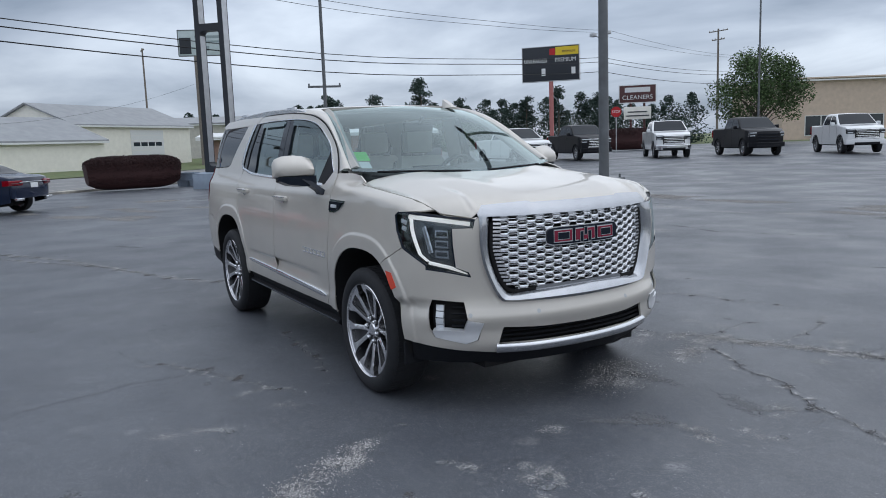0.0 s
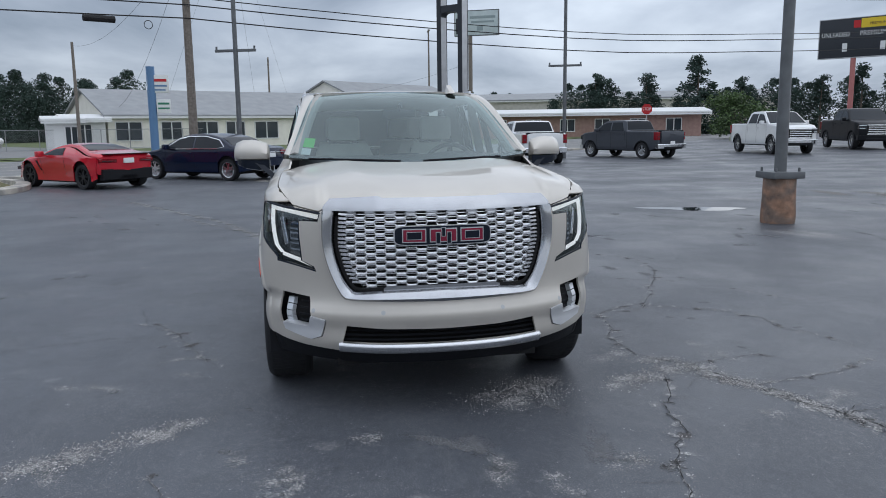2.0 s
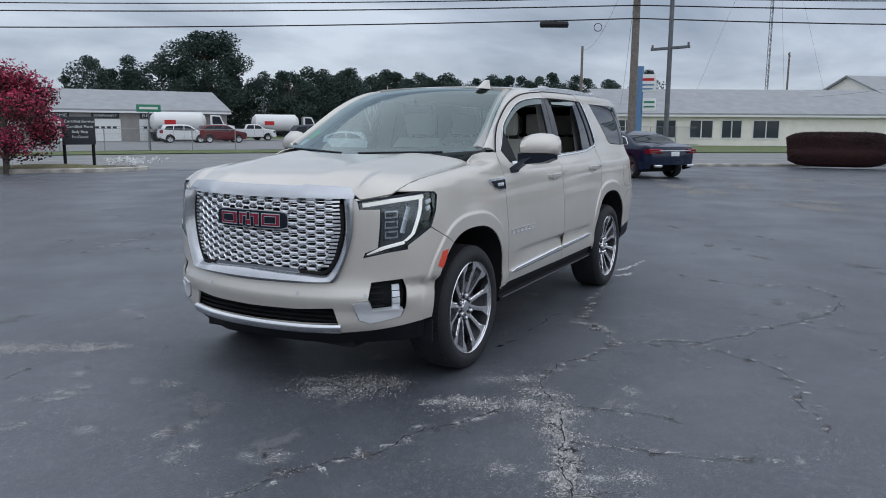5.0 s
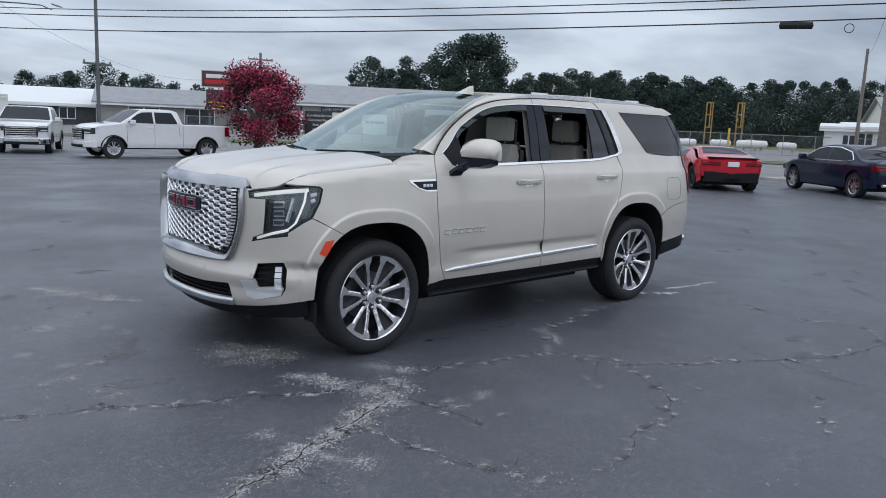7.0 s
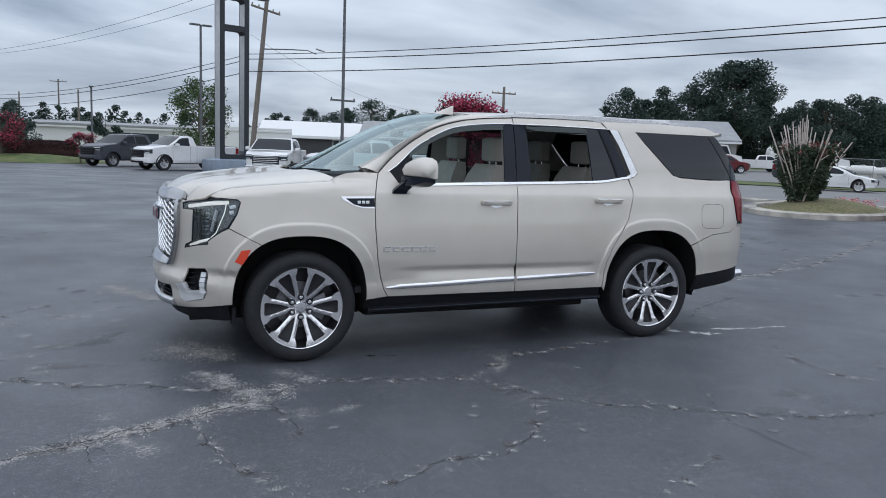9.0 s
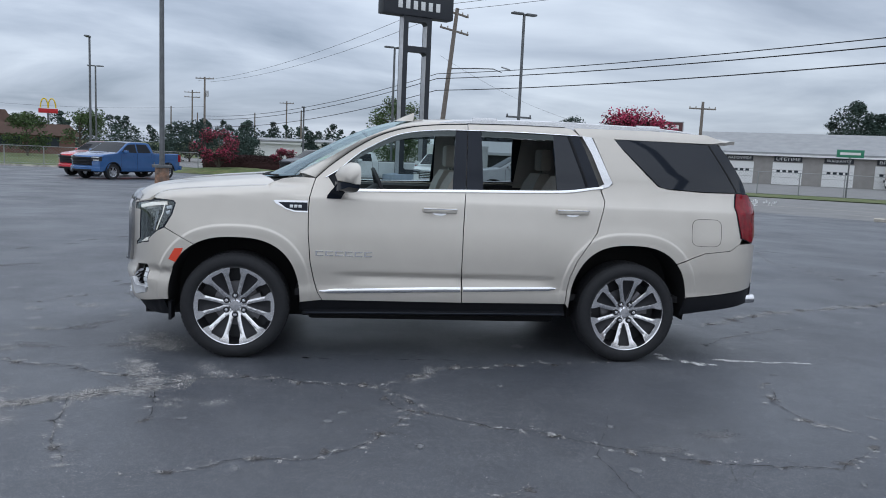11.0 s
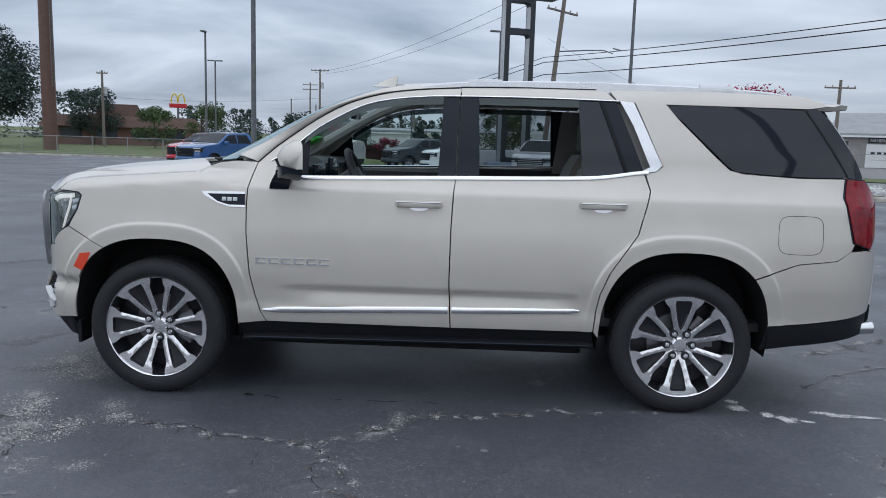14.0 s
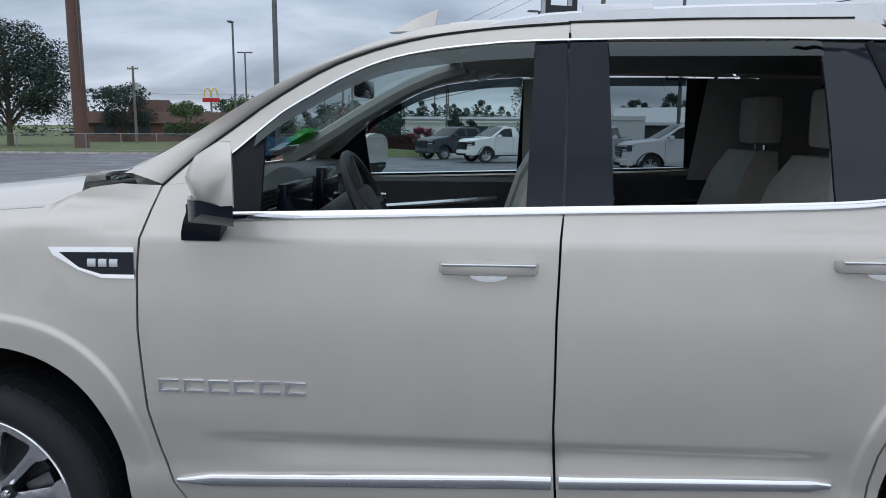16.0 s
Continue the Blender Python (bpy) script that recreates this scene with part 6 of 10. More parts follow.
# hood, cowl, wipers
hood = [(front_edge(y), y) for y in np.linspace(0, 0.80, 18)] + [(x, side_y(x, hood_z(x, 0.838) - 0.002) - 0.0045) for x in np.linspace(2.12, 1.36, 14)] + [(1.33, 0.858), (1.29, 0.825), (1.27, 0.77), (1.31, 0.68), (1.40, 0.5), (1.48, 0.25), (1.505, 0)]
hd = hood + [(p[0], -p[1]) for p in hood[::-1] if abs(p[1]) > 1e-6]
sheet("hood", hd, lambda u, v: (u, v, hood_z(u, v)), CHAMPAGNE, YUKON, 0.045, flange=0.02, flip=False)
bm = bmesh.new()
rings(bm, [[(1.52 - 0.26 * a * a, a * 0.72, 1.330 + 0.012 * a * a), (1.47 - 0.30 * a * a, a * 0.72, 1.346 + 0.02 * a * a), (1.40 - 0.30 * a * a, a * 0.72, 1.338 + 0.02 * a * a)] for a in np.linspace(-1, 1, 17)], False, False)
part("cowl", bm, BLACK_TRIM, YUKON)
for y0, y1 in ((-0.70, -0.10), (0.05, 0.62)):
    bm = bmesh.new()
    tube(bm, [(1.44 - 0.335 * (y / 0.84) ** 2, y, 1.372 + 0.025 * (y / 0.84) ** 2 + 0.006 * math.sin(math.pi * (y - y0) / (y1 - y0))) for y in np.linspace(y0, y1, 7)], 0.008, 6)
    part("wiper", bm, BLACK_TRIM, YUKON)
# windscreen, roof, rear end
ws = [(-1, 0), (1, 0), (1, 1), (-1, 1)]
ob = sheet("windscreen", ws, shield_point, WINDSHIELD, YUKON, 0.12, flange=0)
sheet("windscreen_band", [(-1, 0.94), (1, 0.94), (1, 1.0), (-1, 1.0)], shield_point, GLOSS_BLACK, ob, 0.1, flange=0, lift=-0.004)
sheet("windscreen_foot", [(-1, 0.0), (1, 0.0), (1, 0.045), (-1, 0.045)], shield_point, GLOSS_BLACK, ob, 0.1, flange=0, lift=-0.004)
for a in (-1, 1):
    sheet("windscreen_edge", [(a, 0.0), (a * 0.96, 0.0), (a * 0.95, 1.0), (a, 1.0)][::-a], shield_point, GLOSS_BLACK, ob, 0.1, flange=0, lift=-0.004)
rf = [(0.262 - 0.12 * (y / 0.635) ** 2, y) for y in np.linspace(0, 0.635, 10)] + [(0.06, 0.70), (-0.1, 0.728), (-0.6, 0.733), (-1.5, 0.731), (-2.2, 0.722), (-2.40, 0.69), (-2.52, 0.6), (-2.57, 0.3), (-2.58, 0)]
rfull = rf + [(p[0], -p[1]) for p in rf[::-1] if abs(p[1]) > 1e-6]
sheet("roof", rfull, lambda u, v: (u, v, roof_z(u, v)), CHAMPAGNE, YUKON, 0.08, flange=0.03, flip=False)
bm = bmesh.new()
rings(bm, [[(0.40 - t * 0.2, 0.45 - w, 1.848 + 0.012), (0.36 - t * 0.17, 0.45 - w * 0.5, 1.885 + h), (0.36 - t * 0.17, 0.45 + w * 0.5, 1.885 + h), (0.40 - t * 0.2, 0.45 + w, 1.848 + 0.012)] for t, w, h in ((0.25, 0.03, -0.01), (0.5, 0.04, 0.012), (0.75, 0.042, 0.030), (1.0, 0.035, 0.048))])
part("antenna_fin", bm, CHAMPAGNE, YUKON)
REAR = fine_table([(0.40, 2.70), (0.5, 2.78), (0.62, 2.79), (0.80, 2.79), (0.92, 2.775), (0.99, 2.745), (1.1, 2.725), (1.38, 2.665), (1.6, 2.57), (1.80, 2.44), (1.84, 2.45)])


def rear_x(y, z):
    w = 0.90 if z < 1.3 else 0.90 - 0.19 * (z - 1.3) / 0.5
    return (-tab(REAR, z) + 0.20 * (abs(y) / w) ** 6, y, z)


sheet("tailgate", [(-0.80, 0.99), (0.80, 0.99), (0.80, 1.38), (-0.80, 1.38)], rear_x, CHAMPAGNE, YUKON, 0.08, flip=True)
sheet("rear_window", [(-0.80, 1.385), (0.80, 1.385), (0.66, 1.79), (-0.66, 1.79)], rear_x, DARK_GLASS, YUKON, 0.08, flip=True)
sheet("rear_bumper_face", [(-0.62, 0.62), (0.62, 0.62), (0.62, 0.985), (-0.62, 0.985)], rear_x, CHAMPAGNE, YUKON, 0.08, flip=True)
sheet("rear_valance", [(-0.62, 0.44), (0.62, 0.44), (0.62, 0.615), (-0.62, 0.615)], rear_x, BLACK_TRIM, YUKON, 0.08, flip=True)
bm = bmesh.new(); box(bm, -2.86, -2.78, -0.2, 0.2, 0.80, 0.92, 0.01)
part("plate_recess", bm, BLACK_TRIM, YUKON)


# wheels
def big_wheel():
    """Twenty-two inch wheel with twelve machined spokes; outer face towards +y, on the hub."""
    w = thing("wheel_parts", "", "")
    bm = bmesh.new()
    lathe(bm, [(0.295, -0.13), (0.37, -0.142), (0.392, -0.128), (0.4025, -0.10), (0.4035, 0.0), (0.4025, 0.085), (0.394, 0.112), (0.375, 0.130), (0.345, 0.137), (0.318, 0.132), (0.303, 0.120), (0.296, 0.10)], 64)
    t = part("tyre", bm, TYRE, angle=0.8)
    bm = bmesh.new()
    for j in range(72):
        a = 2 * math.pi * j / 72
        m = Matrix.Rotation(a, 4, "Y")
        for y0, y1, sk in ((0.050, 0.096, 0.006), (-0.096, -0.05, -0.006)):
            box(bm, 0.396, 0.4042, y0, y1, -0.011 + sk, 0.011 + sk, 0, m)
        box(bm, 0.3985, 0.4050, -0.03, 0.03, -0.012, 0.010, 0, m)
    tagged(part("tread", bm, TYRE, t, smooth=False), kind="stuff")
    bm = bmesh.new()
    lathe(bm, [(0.298, -0.12), (0.302, 0.118), (0.2975, 0.120), (0.294, 0.108), (0.288, 0.085), (0.278, 0.02), (0.27, -0.02), (0.10, -0.035), (0.001, -0.04)], 64)
    part("barrel", bm, RIM_DARK, t)
    bm = bmesh.new()
    lathe(bm, [(0.2945, 0.112), (0.2955, 0.1215), (0.299, 0.1255), (0.303, 0.121)], 64)
    part("rim_lip", bm, RIM_FACE, t)
    # six pairs of spokes, each pair closed by a broad plate at the rim
    face = ((0.05, 0.068), (0.105, 0.079), (0.16, 0.090), (0.22, 0.102), (0.265, 0.109), (0.295, 0.113))
    outer = ((0.042, 0.0235), (0.060, 0.033), (0.10, 0.040), (0.15, 0.055), (0.20, 0.069), (0.225, 0.078), (0.246, 0.099), (0.268, 0.112), (0.276, 0.114))
    pocket = ((0.088, 0.003), (0.105, 0.011), (0.125, 0.0175), (0.16, 0.0275), (0.20, 0.037), (0.238, 0.045), (0.258, 0.047), (0.268, 0.040))
    for j in range(6):
        m = Matrix.Rotation(2 * math.pi * j / 6, 4, "Y")

        def dish(u, v, m=m):
            r = math.hypot(u, v)
            c = 0.5 * (lerp_table(outer, u) + lerp_table(pocket, u))
            return tuple(m @ Vector((u, lerp_table(face, r) - (0.42 * max(0.0, abs(v) - c) + 0.16 * max(0.0, c - abs(v))) * (1 - smooth_step(0.222, 0.246, r)), v)))
        rim_arc = [(0.2965 * math.cos(t), 0.2965 * math.sin(t)) for t in np.linspace(-0.395, 0.395, 11)]
        out = [(r, -w) for r, w in outer] + rim_arc + [(r, w) for r, w in outer[::-1]]
        hole = [(r, -w) for r, w in pocket] + [(r, w) for r, w in pocket[::-1]]
        sheet("spoke", out, dish, RIM_FACE, t, 0.014, [hole], flip=True, flange=0.034)
        sheet("spoke_pocket", hole, lambda u, v: tuple(Vector(dish(u, v)) + Vector((0, -0.030, 0))), RIM_DARK, t, 0.03, flip=True, flange=0)
    bm = bmesh.new()
    lathe(bm, [(0.088, 0.0), (0.086, 0.050), (0.078, 0.056), (0.03, 0.058)], 40)
    part("hub", bm, RIM_DARK, t)
    bm = bmesh.new()
    lathe(bm, [(0.044, 0.05), (0.043, 0.076), (0.036, 0.083), (0.0005, 0.085)], 32)
    part("hub_cap", bm, RIM_FACE, t)
    for j in range(6):
        a = 2 * math.pi * (j + 0.5) / 6
        bm = bmesh.new()
        lathe(bm, [(0.025, 0.060), (0.024, 0.0765), (0.0130, 0.077)], 14, "y", (0.074 * math.cos(a), 0, 0.074 * math.sin(a)))
        part("lug_seat", bm, RIM_DARK, t)
        bm = bmesh.new()
        lathe(bm, [(0.0135, 0.06), (0.0135, 0.090), (0.009, 0.097), (0.0004, 0.098)], 12, "y", (0.074 * math.cos(a), 0, 0.074 * math.sin(a)))
        part("lug_nut", bm, CHROME, t)
    bm = bmesh.new()
    lathe(bm, [(0.06, -0.03), (0.172, -0.028), (0.172, -0.012), (0.06, -0.010)], 48)
    part("brake_disc", bm, DISC_METAL, t)
    bm = bmesh.new()
    prism(bm, [(0.11 * math.cos(q), 0.11 * math.sin(q)) for q in np.linspace(2.65, 3.75, 8)] + [(0.20 * math.cos(q), 0.20 * math.sin(q)) for q in np.linspace(3.75, 2.65, 8)], -0.045, 0.035, "y")
    part("brake_caliper", bm, DISC_METAL, t)
    bpy.data.objects.remove(w)
    t.name = "wheel"
    return t


first = big_wheel()
first.parent = YUKON
first.matrix_basis = pose(1.5355, 0.868, 0.4015)
for x, y, spin in ((-1.5355, 0.868, 30), (1.5355, -0.868, 20), (-1.5355, -0.868, 5)):
    o = copy_thing(first, pose(x, y, 0.4015, 0, spin, 0 if y > 0 else 180))
    o.parent = YUKON
# wheel wells and underbody
for cx in (1.5355, -1.5355):
    for k in (1, -1):
        bm = bmesh.new()
        prof = arch_line(1 if cx > 0 else -1, -6, 186, 26)
        rings(bm, [[(p[0], k * (side_y(*p) - 0.006), p[1]) for p in prof]] + [[(p[0], k * y, p[1]) for p in prof] for y in (0.93, 0.60)], False, False)
        rings(bm, [[(p[0], k * 0.60, p[1]) for p in prof], [(cx, k * 0.60, 0.4)] * len(prof)], False, False)
        part("wheel_well", bm, GAP_BLACK, YUKON)
bm = bmesh.new()
box(bm, -1.0, 1.0, -0.74, 0.74, 0.262, 0.44, 0.03)
box(bm, 1.0, 2.28, -0.58, 0.58, 0.26, 0.44)
box(bm, -2.68, -1.2, -0.58, 0.58, 0.42, 0.52)
box(bm, -1.0, 1.02, -0.90, 0.90, 0.36, 0.47)
for k in (1, -1):
    tube(bm, [(2.0, k * 0.45, 0.33), (0.0, k * 0.45, 0.30), (-2.5, k * 0.45, 0.46)], 0.06, 8)
part("underbody", bm, GAP_BLACK, YUKON)
for k in (1, -1):
    bm = bmesh.new(); box(bm, 2.0, 2.02, k * 0.84, k * 0.965, 0.285, 0.42)
    part("mud_flap", bm, BLACK_TRIM, YUKON)


# interior
def seat(x, y, wide, name="seat", mat=LEATHER, dark_back=False):
    bm = bmesh.new()
    rings(bm, [[(x + dx, y + wide * a, 0.86 + dz + 0.025 * (abs(a) > 0.4)) for a in (-0.5, -0.42, -0.28, 0.28, 0.42, 0.5)] + [(x + dx, y + wide * a, 0.70) for a in (0.5, -0.5)] for dx, dz in ((0.28, -0.03), (0.25, 0.0), (0.0, -0.02), (-0.2, -0.03))])
    s = part(name, bm, mat, YUKON, "pale leather seat")
    bm = bmesh.new()
    rows = []
    for t in np.linspace(0, 1, 7):
        z = 0.86 + 0.60 * t
        bx = x - 0.18 - 0.20 * t
        w = wide * (0.48 if t < 0.75 else 0.48 - 0.11 * (t - 0.75) / 0.25)
        th = 0.07 if t < 0.9 else 0.045
        rows.append([(bx + th * 1.0, y - w, z), (bx + th * 0.72, y - w * 0.62, z), (bx + th * 0.72, y + w * 0.62, z), (bx + th, y + w, z), (bx - th, y + w * 0.95, z), (bx - th * 1.2, y, z), (bx - th, y - w * 0.95, z)])
    rings(bm, rows)
    part("backrest", bm, mat, s, angle=1.0)
    bm = bmesh.new()
    box(bm, x - 0.46, x - 0.35, y - 0.135, y + 0.135, 1.485, 1.69, 0.035)
    part("headrest", bm, mat, s)
    for a in (-0.06, 0.06):
        bm = bmesh.new()
        tube(bm, [(x - 0.41, y + a, 1.42), (x - 0.41, y + a, 1.52)], 0.007, 6)
        part("headrest_post", bm, CHROME, s)
    if dark_back:
        bm = bmesh.new()
        box(bm, x - 0.50, x - 0.44, y - 0.22, y + 0.22, 1.0, 1.42, 0.03)
        box(bm, x - 0.485, x - 0.462, y - 0.13, y + 0.13, 1.46, 1.66, 0.01)
        part("back_panel", bm, LEATHER_DARK, s)
    return s


for k in (1, -1):
    seat(0.18, k * 0.40, 0.54, dark_back=True)
    seat(-0.72, k * 0.40, 0.54)
    seat(-1.62, k * 0.30, 0.56)
bm = bmesh.new()
rings(bm, [[(1.26, y, 1.10), (1.30 - 0.27 * (y / 0.84) ** 2, y, 1.33), (1.06, y, 1.375), (0.88, y, 1.395 + 0.02 * math.exp(-((y - 0.4) / 0.2) ** 2)), (0.74, y, 1.385 + 0.03 * math.exp(-((y - 0.4) / 0.2) ** 2)), (0.69, y, 1.35), (0.76, y, 1.20), (0.85, y, 0.95), (1.0, y, 0.8)] for y in np.linspace(-0.84, 0.84, 25)])
dash = part("dashboard", bm, DASH, YUKON, "dark leather dashboard")
bm = bmesh.new()
box(bm, 0.672, 0.70, 0.18, 0.60, 1.25, 1.37, 0.01)
box(bm, 0.66, 0.69, -0.14, 0.13, 1.20, 1.40, 0.01)
part("display", bm, GLOSS_BLACK, dash)
for y0, y1, z in ((-0.80, -0.20, 1.17), (0.62, 0.82, 1.20)):
    bm = bmesh.new(); box(bm, 0.685, 0.76, y0, y1, z + 0.09, z + 0.103, 0.004)
    part("dash_trim", bm, CHROME, dash)
for y0, y1 in ((0.64, 0.80), (-0.80, -0.64), (-0.14, 0.13)):
    for i in range(4):
        bm = bmesh.new(); box(bm, 0.685, 0.71, y0, y1, 1.312 + i * 0.014, 1.318 + i * 0.014)
        part("vent_slat", bm, BLACK_TRIM, dash)
bm = bmesh.new()
c, n = Vector((0.43, 0.40, 1.285)), Vector((-0.9, 0, 0.42)).normalized()
u = n.cross(Vector((0, 1, 0))).normalized()
tube(bm, [c + 0.19 * (math.cos(t) * Vector((0, 1, 0)) + math.sin(t) * u) for t in np.linspace(0, 6.2832, 33)], 0.017, 8, False)
for a in (0, math.pi, -math.pi / 2):
    d = math.cos(a) * Vector((0, 1, 0)) - math.sin(a) * u * -1
    tube(bm, [c - n * 0.03, c + d * 0.185], [0.035, 0.018], 6)
tube(bm, [c - n * 0.25, c - n * 0.02, c + n * 0.02], [0.05, 0.085, 0.07], 14)
part("steering_wheel", bm, LEATHER_DARK, YUKON, "dark leather steering wheel")
bm = bmesh.new()
box(bm, 0.50, 0.54, -0.13, 0.13, 1.665, 1.735, 0.015)
tube(bm, [(0.55, 0, 1.72), (0.60, 0, 1.77)], 0.015, 6)
part("rear_view_mirror", bm, GLOSS_BLACK, YUKON)
bm = bmesh.new(); box(bm, -0.1, 0.85, -0.17, 0.17, 0.7, 1.02, 0.04)
part("centre_console", bm, DASH, YUKON)
for k in (1, -1):
    for x0, x1, nm in ((0.84, -0.10, "door_card"), (-0.30, -1.10, "door_card")):
        bm = bmesh.new()
        rings(bm, [[(x, k * y, z) for y, z in ((0.87, 0.5), (0.80, 0.55), (0.80, 0.95), (0.74, 1.0), (0.74, 1.04), (0.82, 1.08), (0.845, 1.28), (0.875, 1.30 + (0.02 if x < -0.2 else 0)), (0.885, 1.28))] for x in np.linspace(x0, x1, 6)])
        dc = part(nm, bm, DASH, YUKON, "dark inner door panel")
        bm = bmesh.new()
        xm = (x0 + x1) / 2
        tube(bm, [(x0 - 0.1, k * 0.825, 1.14), (xm, k * 0.815, 1.17), (x1 + 0.1, k * 0.825, 1.20)], 0.014, 6)
        part("card_trim", bm, SATIN_METAL, dc)
        bm = bmesh.new(); box(bm, x0 - 0.28, x0 - 0.16, k * 0.80, k * 0.825, 1.19, 1.225, 0.008)
        part("inner_handle", bm, CHROME, dc)
    for x0, x1, a, b in ((-0.12, -0.31, -0.12, -0.30), (-0.93, -1.35, -0.98, -1.5)):
        bm = bmesh.new()
        rings(bm, [[(x0, k * 0.835, 1.30), (x1, k * 0.835, 1.30), (x1, k * 0.80, 1.30)], [(a, k * 0.735, 1.78), (b, k * 0.735, 1.78), (b, k * 0.70, 1.78)]])
        part("inner_pillar", bm, HEADLINER, YUKON)
    bm = bmesh.new()
    pts = [Vector(shield_point(k * 0.985, t)) + Vector((-0.03, -k * 0.03, -0.02)) for t in np.linspace(0.02, 0.97, 8)]
    tube(bm, pts, [0.05, 0.045, 0.042, 0.04, 0.04, 0.04, 0.04, 0.04], 8)
    part("inner_windscreen_pillar", bm, HEADLINER, YUKON)
sheet("headliner", [(0.16, -0.62), (0.16, 0.62), (-0.1, 0.70), (-2.3, 0.69), (-2.3, -0.69), (-0.1, -0.70)], lambda a, b: (a, b, roof_z(a, b) - 0.055), HEADLINER, YUKON, 0.15, flange=0)
bm = bmesh.new(); box(bm, -2.4, 1.1, -0.84, 0.84, 0.47, 0.52)
part("cabin_floor", bm, LEATHER_DARK, YUKON)
bm = bmesh.new(); box(bm, -2.42, -2.38, -0.8, 0.8, 0.5, 1.36)
box(bm, -1.4, -2.4, 0.80, 0.84, 1.0, 1.38); box(bm, -1.4, -2.4, -0.84, -0.80, 1.0, 1.38)
part("cargo_trim", bm, LEATHER_DARK, YUKON)
for a0, a1, t0, t1, mt in ((-0.93, -0.83, 0.16, 0.27, GREEN_TAG), (-0.945, -0.845, 0.07, 0.15, WHITE_CARD)):
    sheet("price_card", [(a0, t0), (a1, t0), (a1, t1), (a0, t1)], shield_point, mt, YUKON, 0.05, flange=0, lift=-0.012)
sheet("price_card", [(0.90, 0.93), (0.945, 0.93), (0.945, 0.985), (0.90, 0.985)], shield_point, WHITE_CARD, YUKON, 0.05, flange=0, lift=-0.012)

# ---- lamps, poles, wires and signs ----
def lamp_post(x, y, high, heads, label, crossbar=None, pedestal=0.0, turn=0.0, lean=0.0):
    ob = thing("lamp_post", label, "lamp post", pose(x, y, 0, 0, lean, turn), "lamp posts")
    if pedestal:
        bm = bmesh.new()
        lathe(bm, [(0.26, -0.02), (0.27, 0.1), (0.255, pedestal * 0.5), (0.25, pedestal - 0.12), (0.24, pedestal - 0.1)], 18, "z")
        part("pedestal", bm, RUSTY, ob, "rust-stained round concrete pedestal")
        bm = bmesh.new()
        box(bm, -0.27, 0.27, -0.27, 0.27, pedestal - 0.11, pedestal, 0.02)
        for a in (-1, 1):
            for b in (-1, 1):
                lathe(bm, [(0.02, pedestal), (0.02, pedestal + 0.06), (0.0001, pedestal + 0.07)], 8, "z", (a * 0.2, b * 0.2, 0))
        part("base_plate", bm, POLE_STEEL, ob)
    bm = bmesh.new()
    tube(bm, [(0, 0, pedestal), (0, 0, high * 0.5), (0, 0, high)], [0.095, 0.085, 0.075], 12)
    part("pole", bm, POLE_STEEL, ob)
    if crossbar:
        bm = bmesh.new()
        box(bm, -0.8, 0.8, -0.05, 0.05, crossbar - 0.05, crossbar + 0.05, 0.01)
        for s in (-0.75, 0.75):
            tube(bm, [(s, 0, crossbar), (s, 0, crossbar + 0.16)], 0.04, 8)
        part("crossbar", bm, POLE_STEEL, ob)
    for a in heads:
        bm = bmesh.new()
        m = Matrix.Rotation(radians(a), 4, "Z")
        box(bm, 0.1, 0.75, -0.17, 0.17, high - 0.06, high + 0.05, 0.03, m)
        box(bm, 0.0, 0.15, -0.04, 0.04, high - 0.04, high + 0.02, 0.0, m)
        part("lamp_head", bm, POLE_STEEL, ob)
    return ob


lamp_post(-4.75, 6.75, 8.6, (0, 180), "grey lamp post on a rust-stained concrete pedestal", pedestal=0.83, lean=0.0)
lamp_post(-23.6, -3.3, 9.0, (0, 180), "grey lamp post with a low crossbar", 4.5, turn=70)
lamp_post(-30.2, 11.7, 9.0, (0, 180), "grey lamp post with a low crossbar", 4.5, turn=70)
lamp_post(-8.4, -35.4, 9.6, (0, 180), "tall grey lamp post with two flat heads and a crossbar", 4.05, turn=20)
lamp_post(-2.1, -49.0, 9.35, (0, 180), "tall grey lamp post with two flat heads", turn=20)
lamp_post(7.7, -22.9, 10.8, (0, 180), "grey lamp post on a concrete pedestal", pedestal=0.85, turn=40)
lamp_post(20.5, -54.9, 9.6, (90,), "tall dark lamp post with one head", turn=0)
lamp_post(26.1, -74.0, 9.2, (0, 180), "tall dark lamp post with two heads", turn=10)
lamp_post(-39.5, 56.7, 15.0, (0, 180), "tall grey lamp post behind the parked trucks", turn=45)
lamp_post(5.4, -68.6, 5.9, (0,), "slender street lamp across the lot", turn=90)
lamp_post(53.0, -92.0, 5.6, (0, 180), "dark lamp post by the restaurant", turn=0)


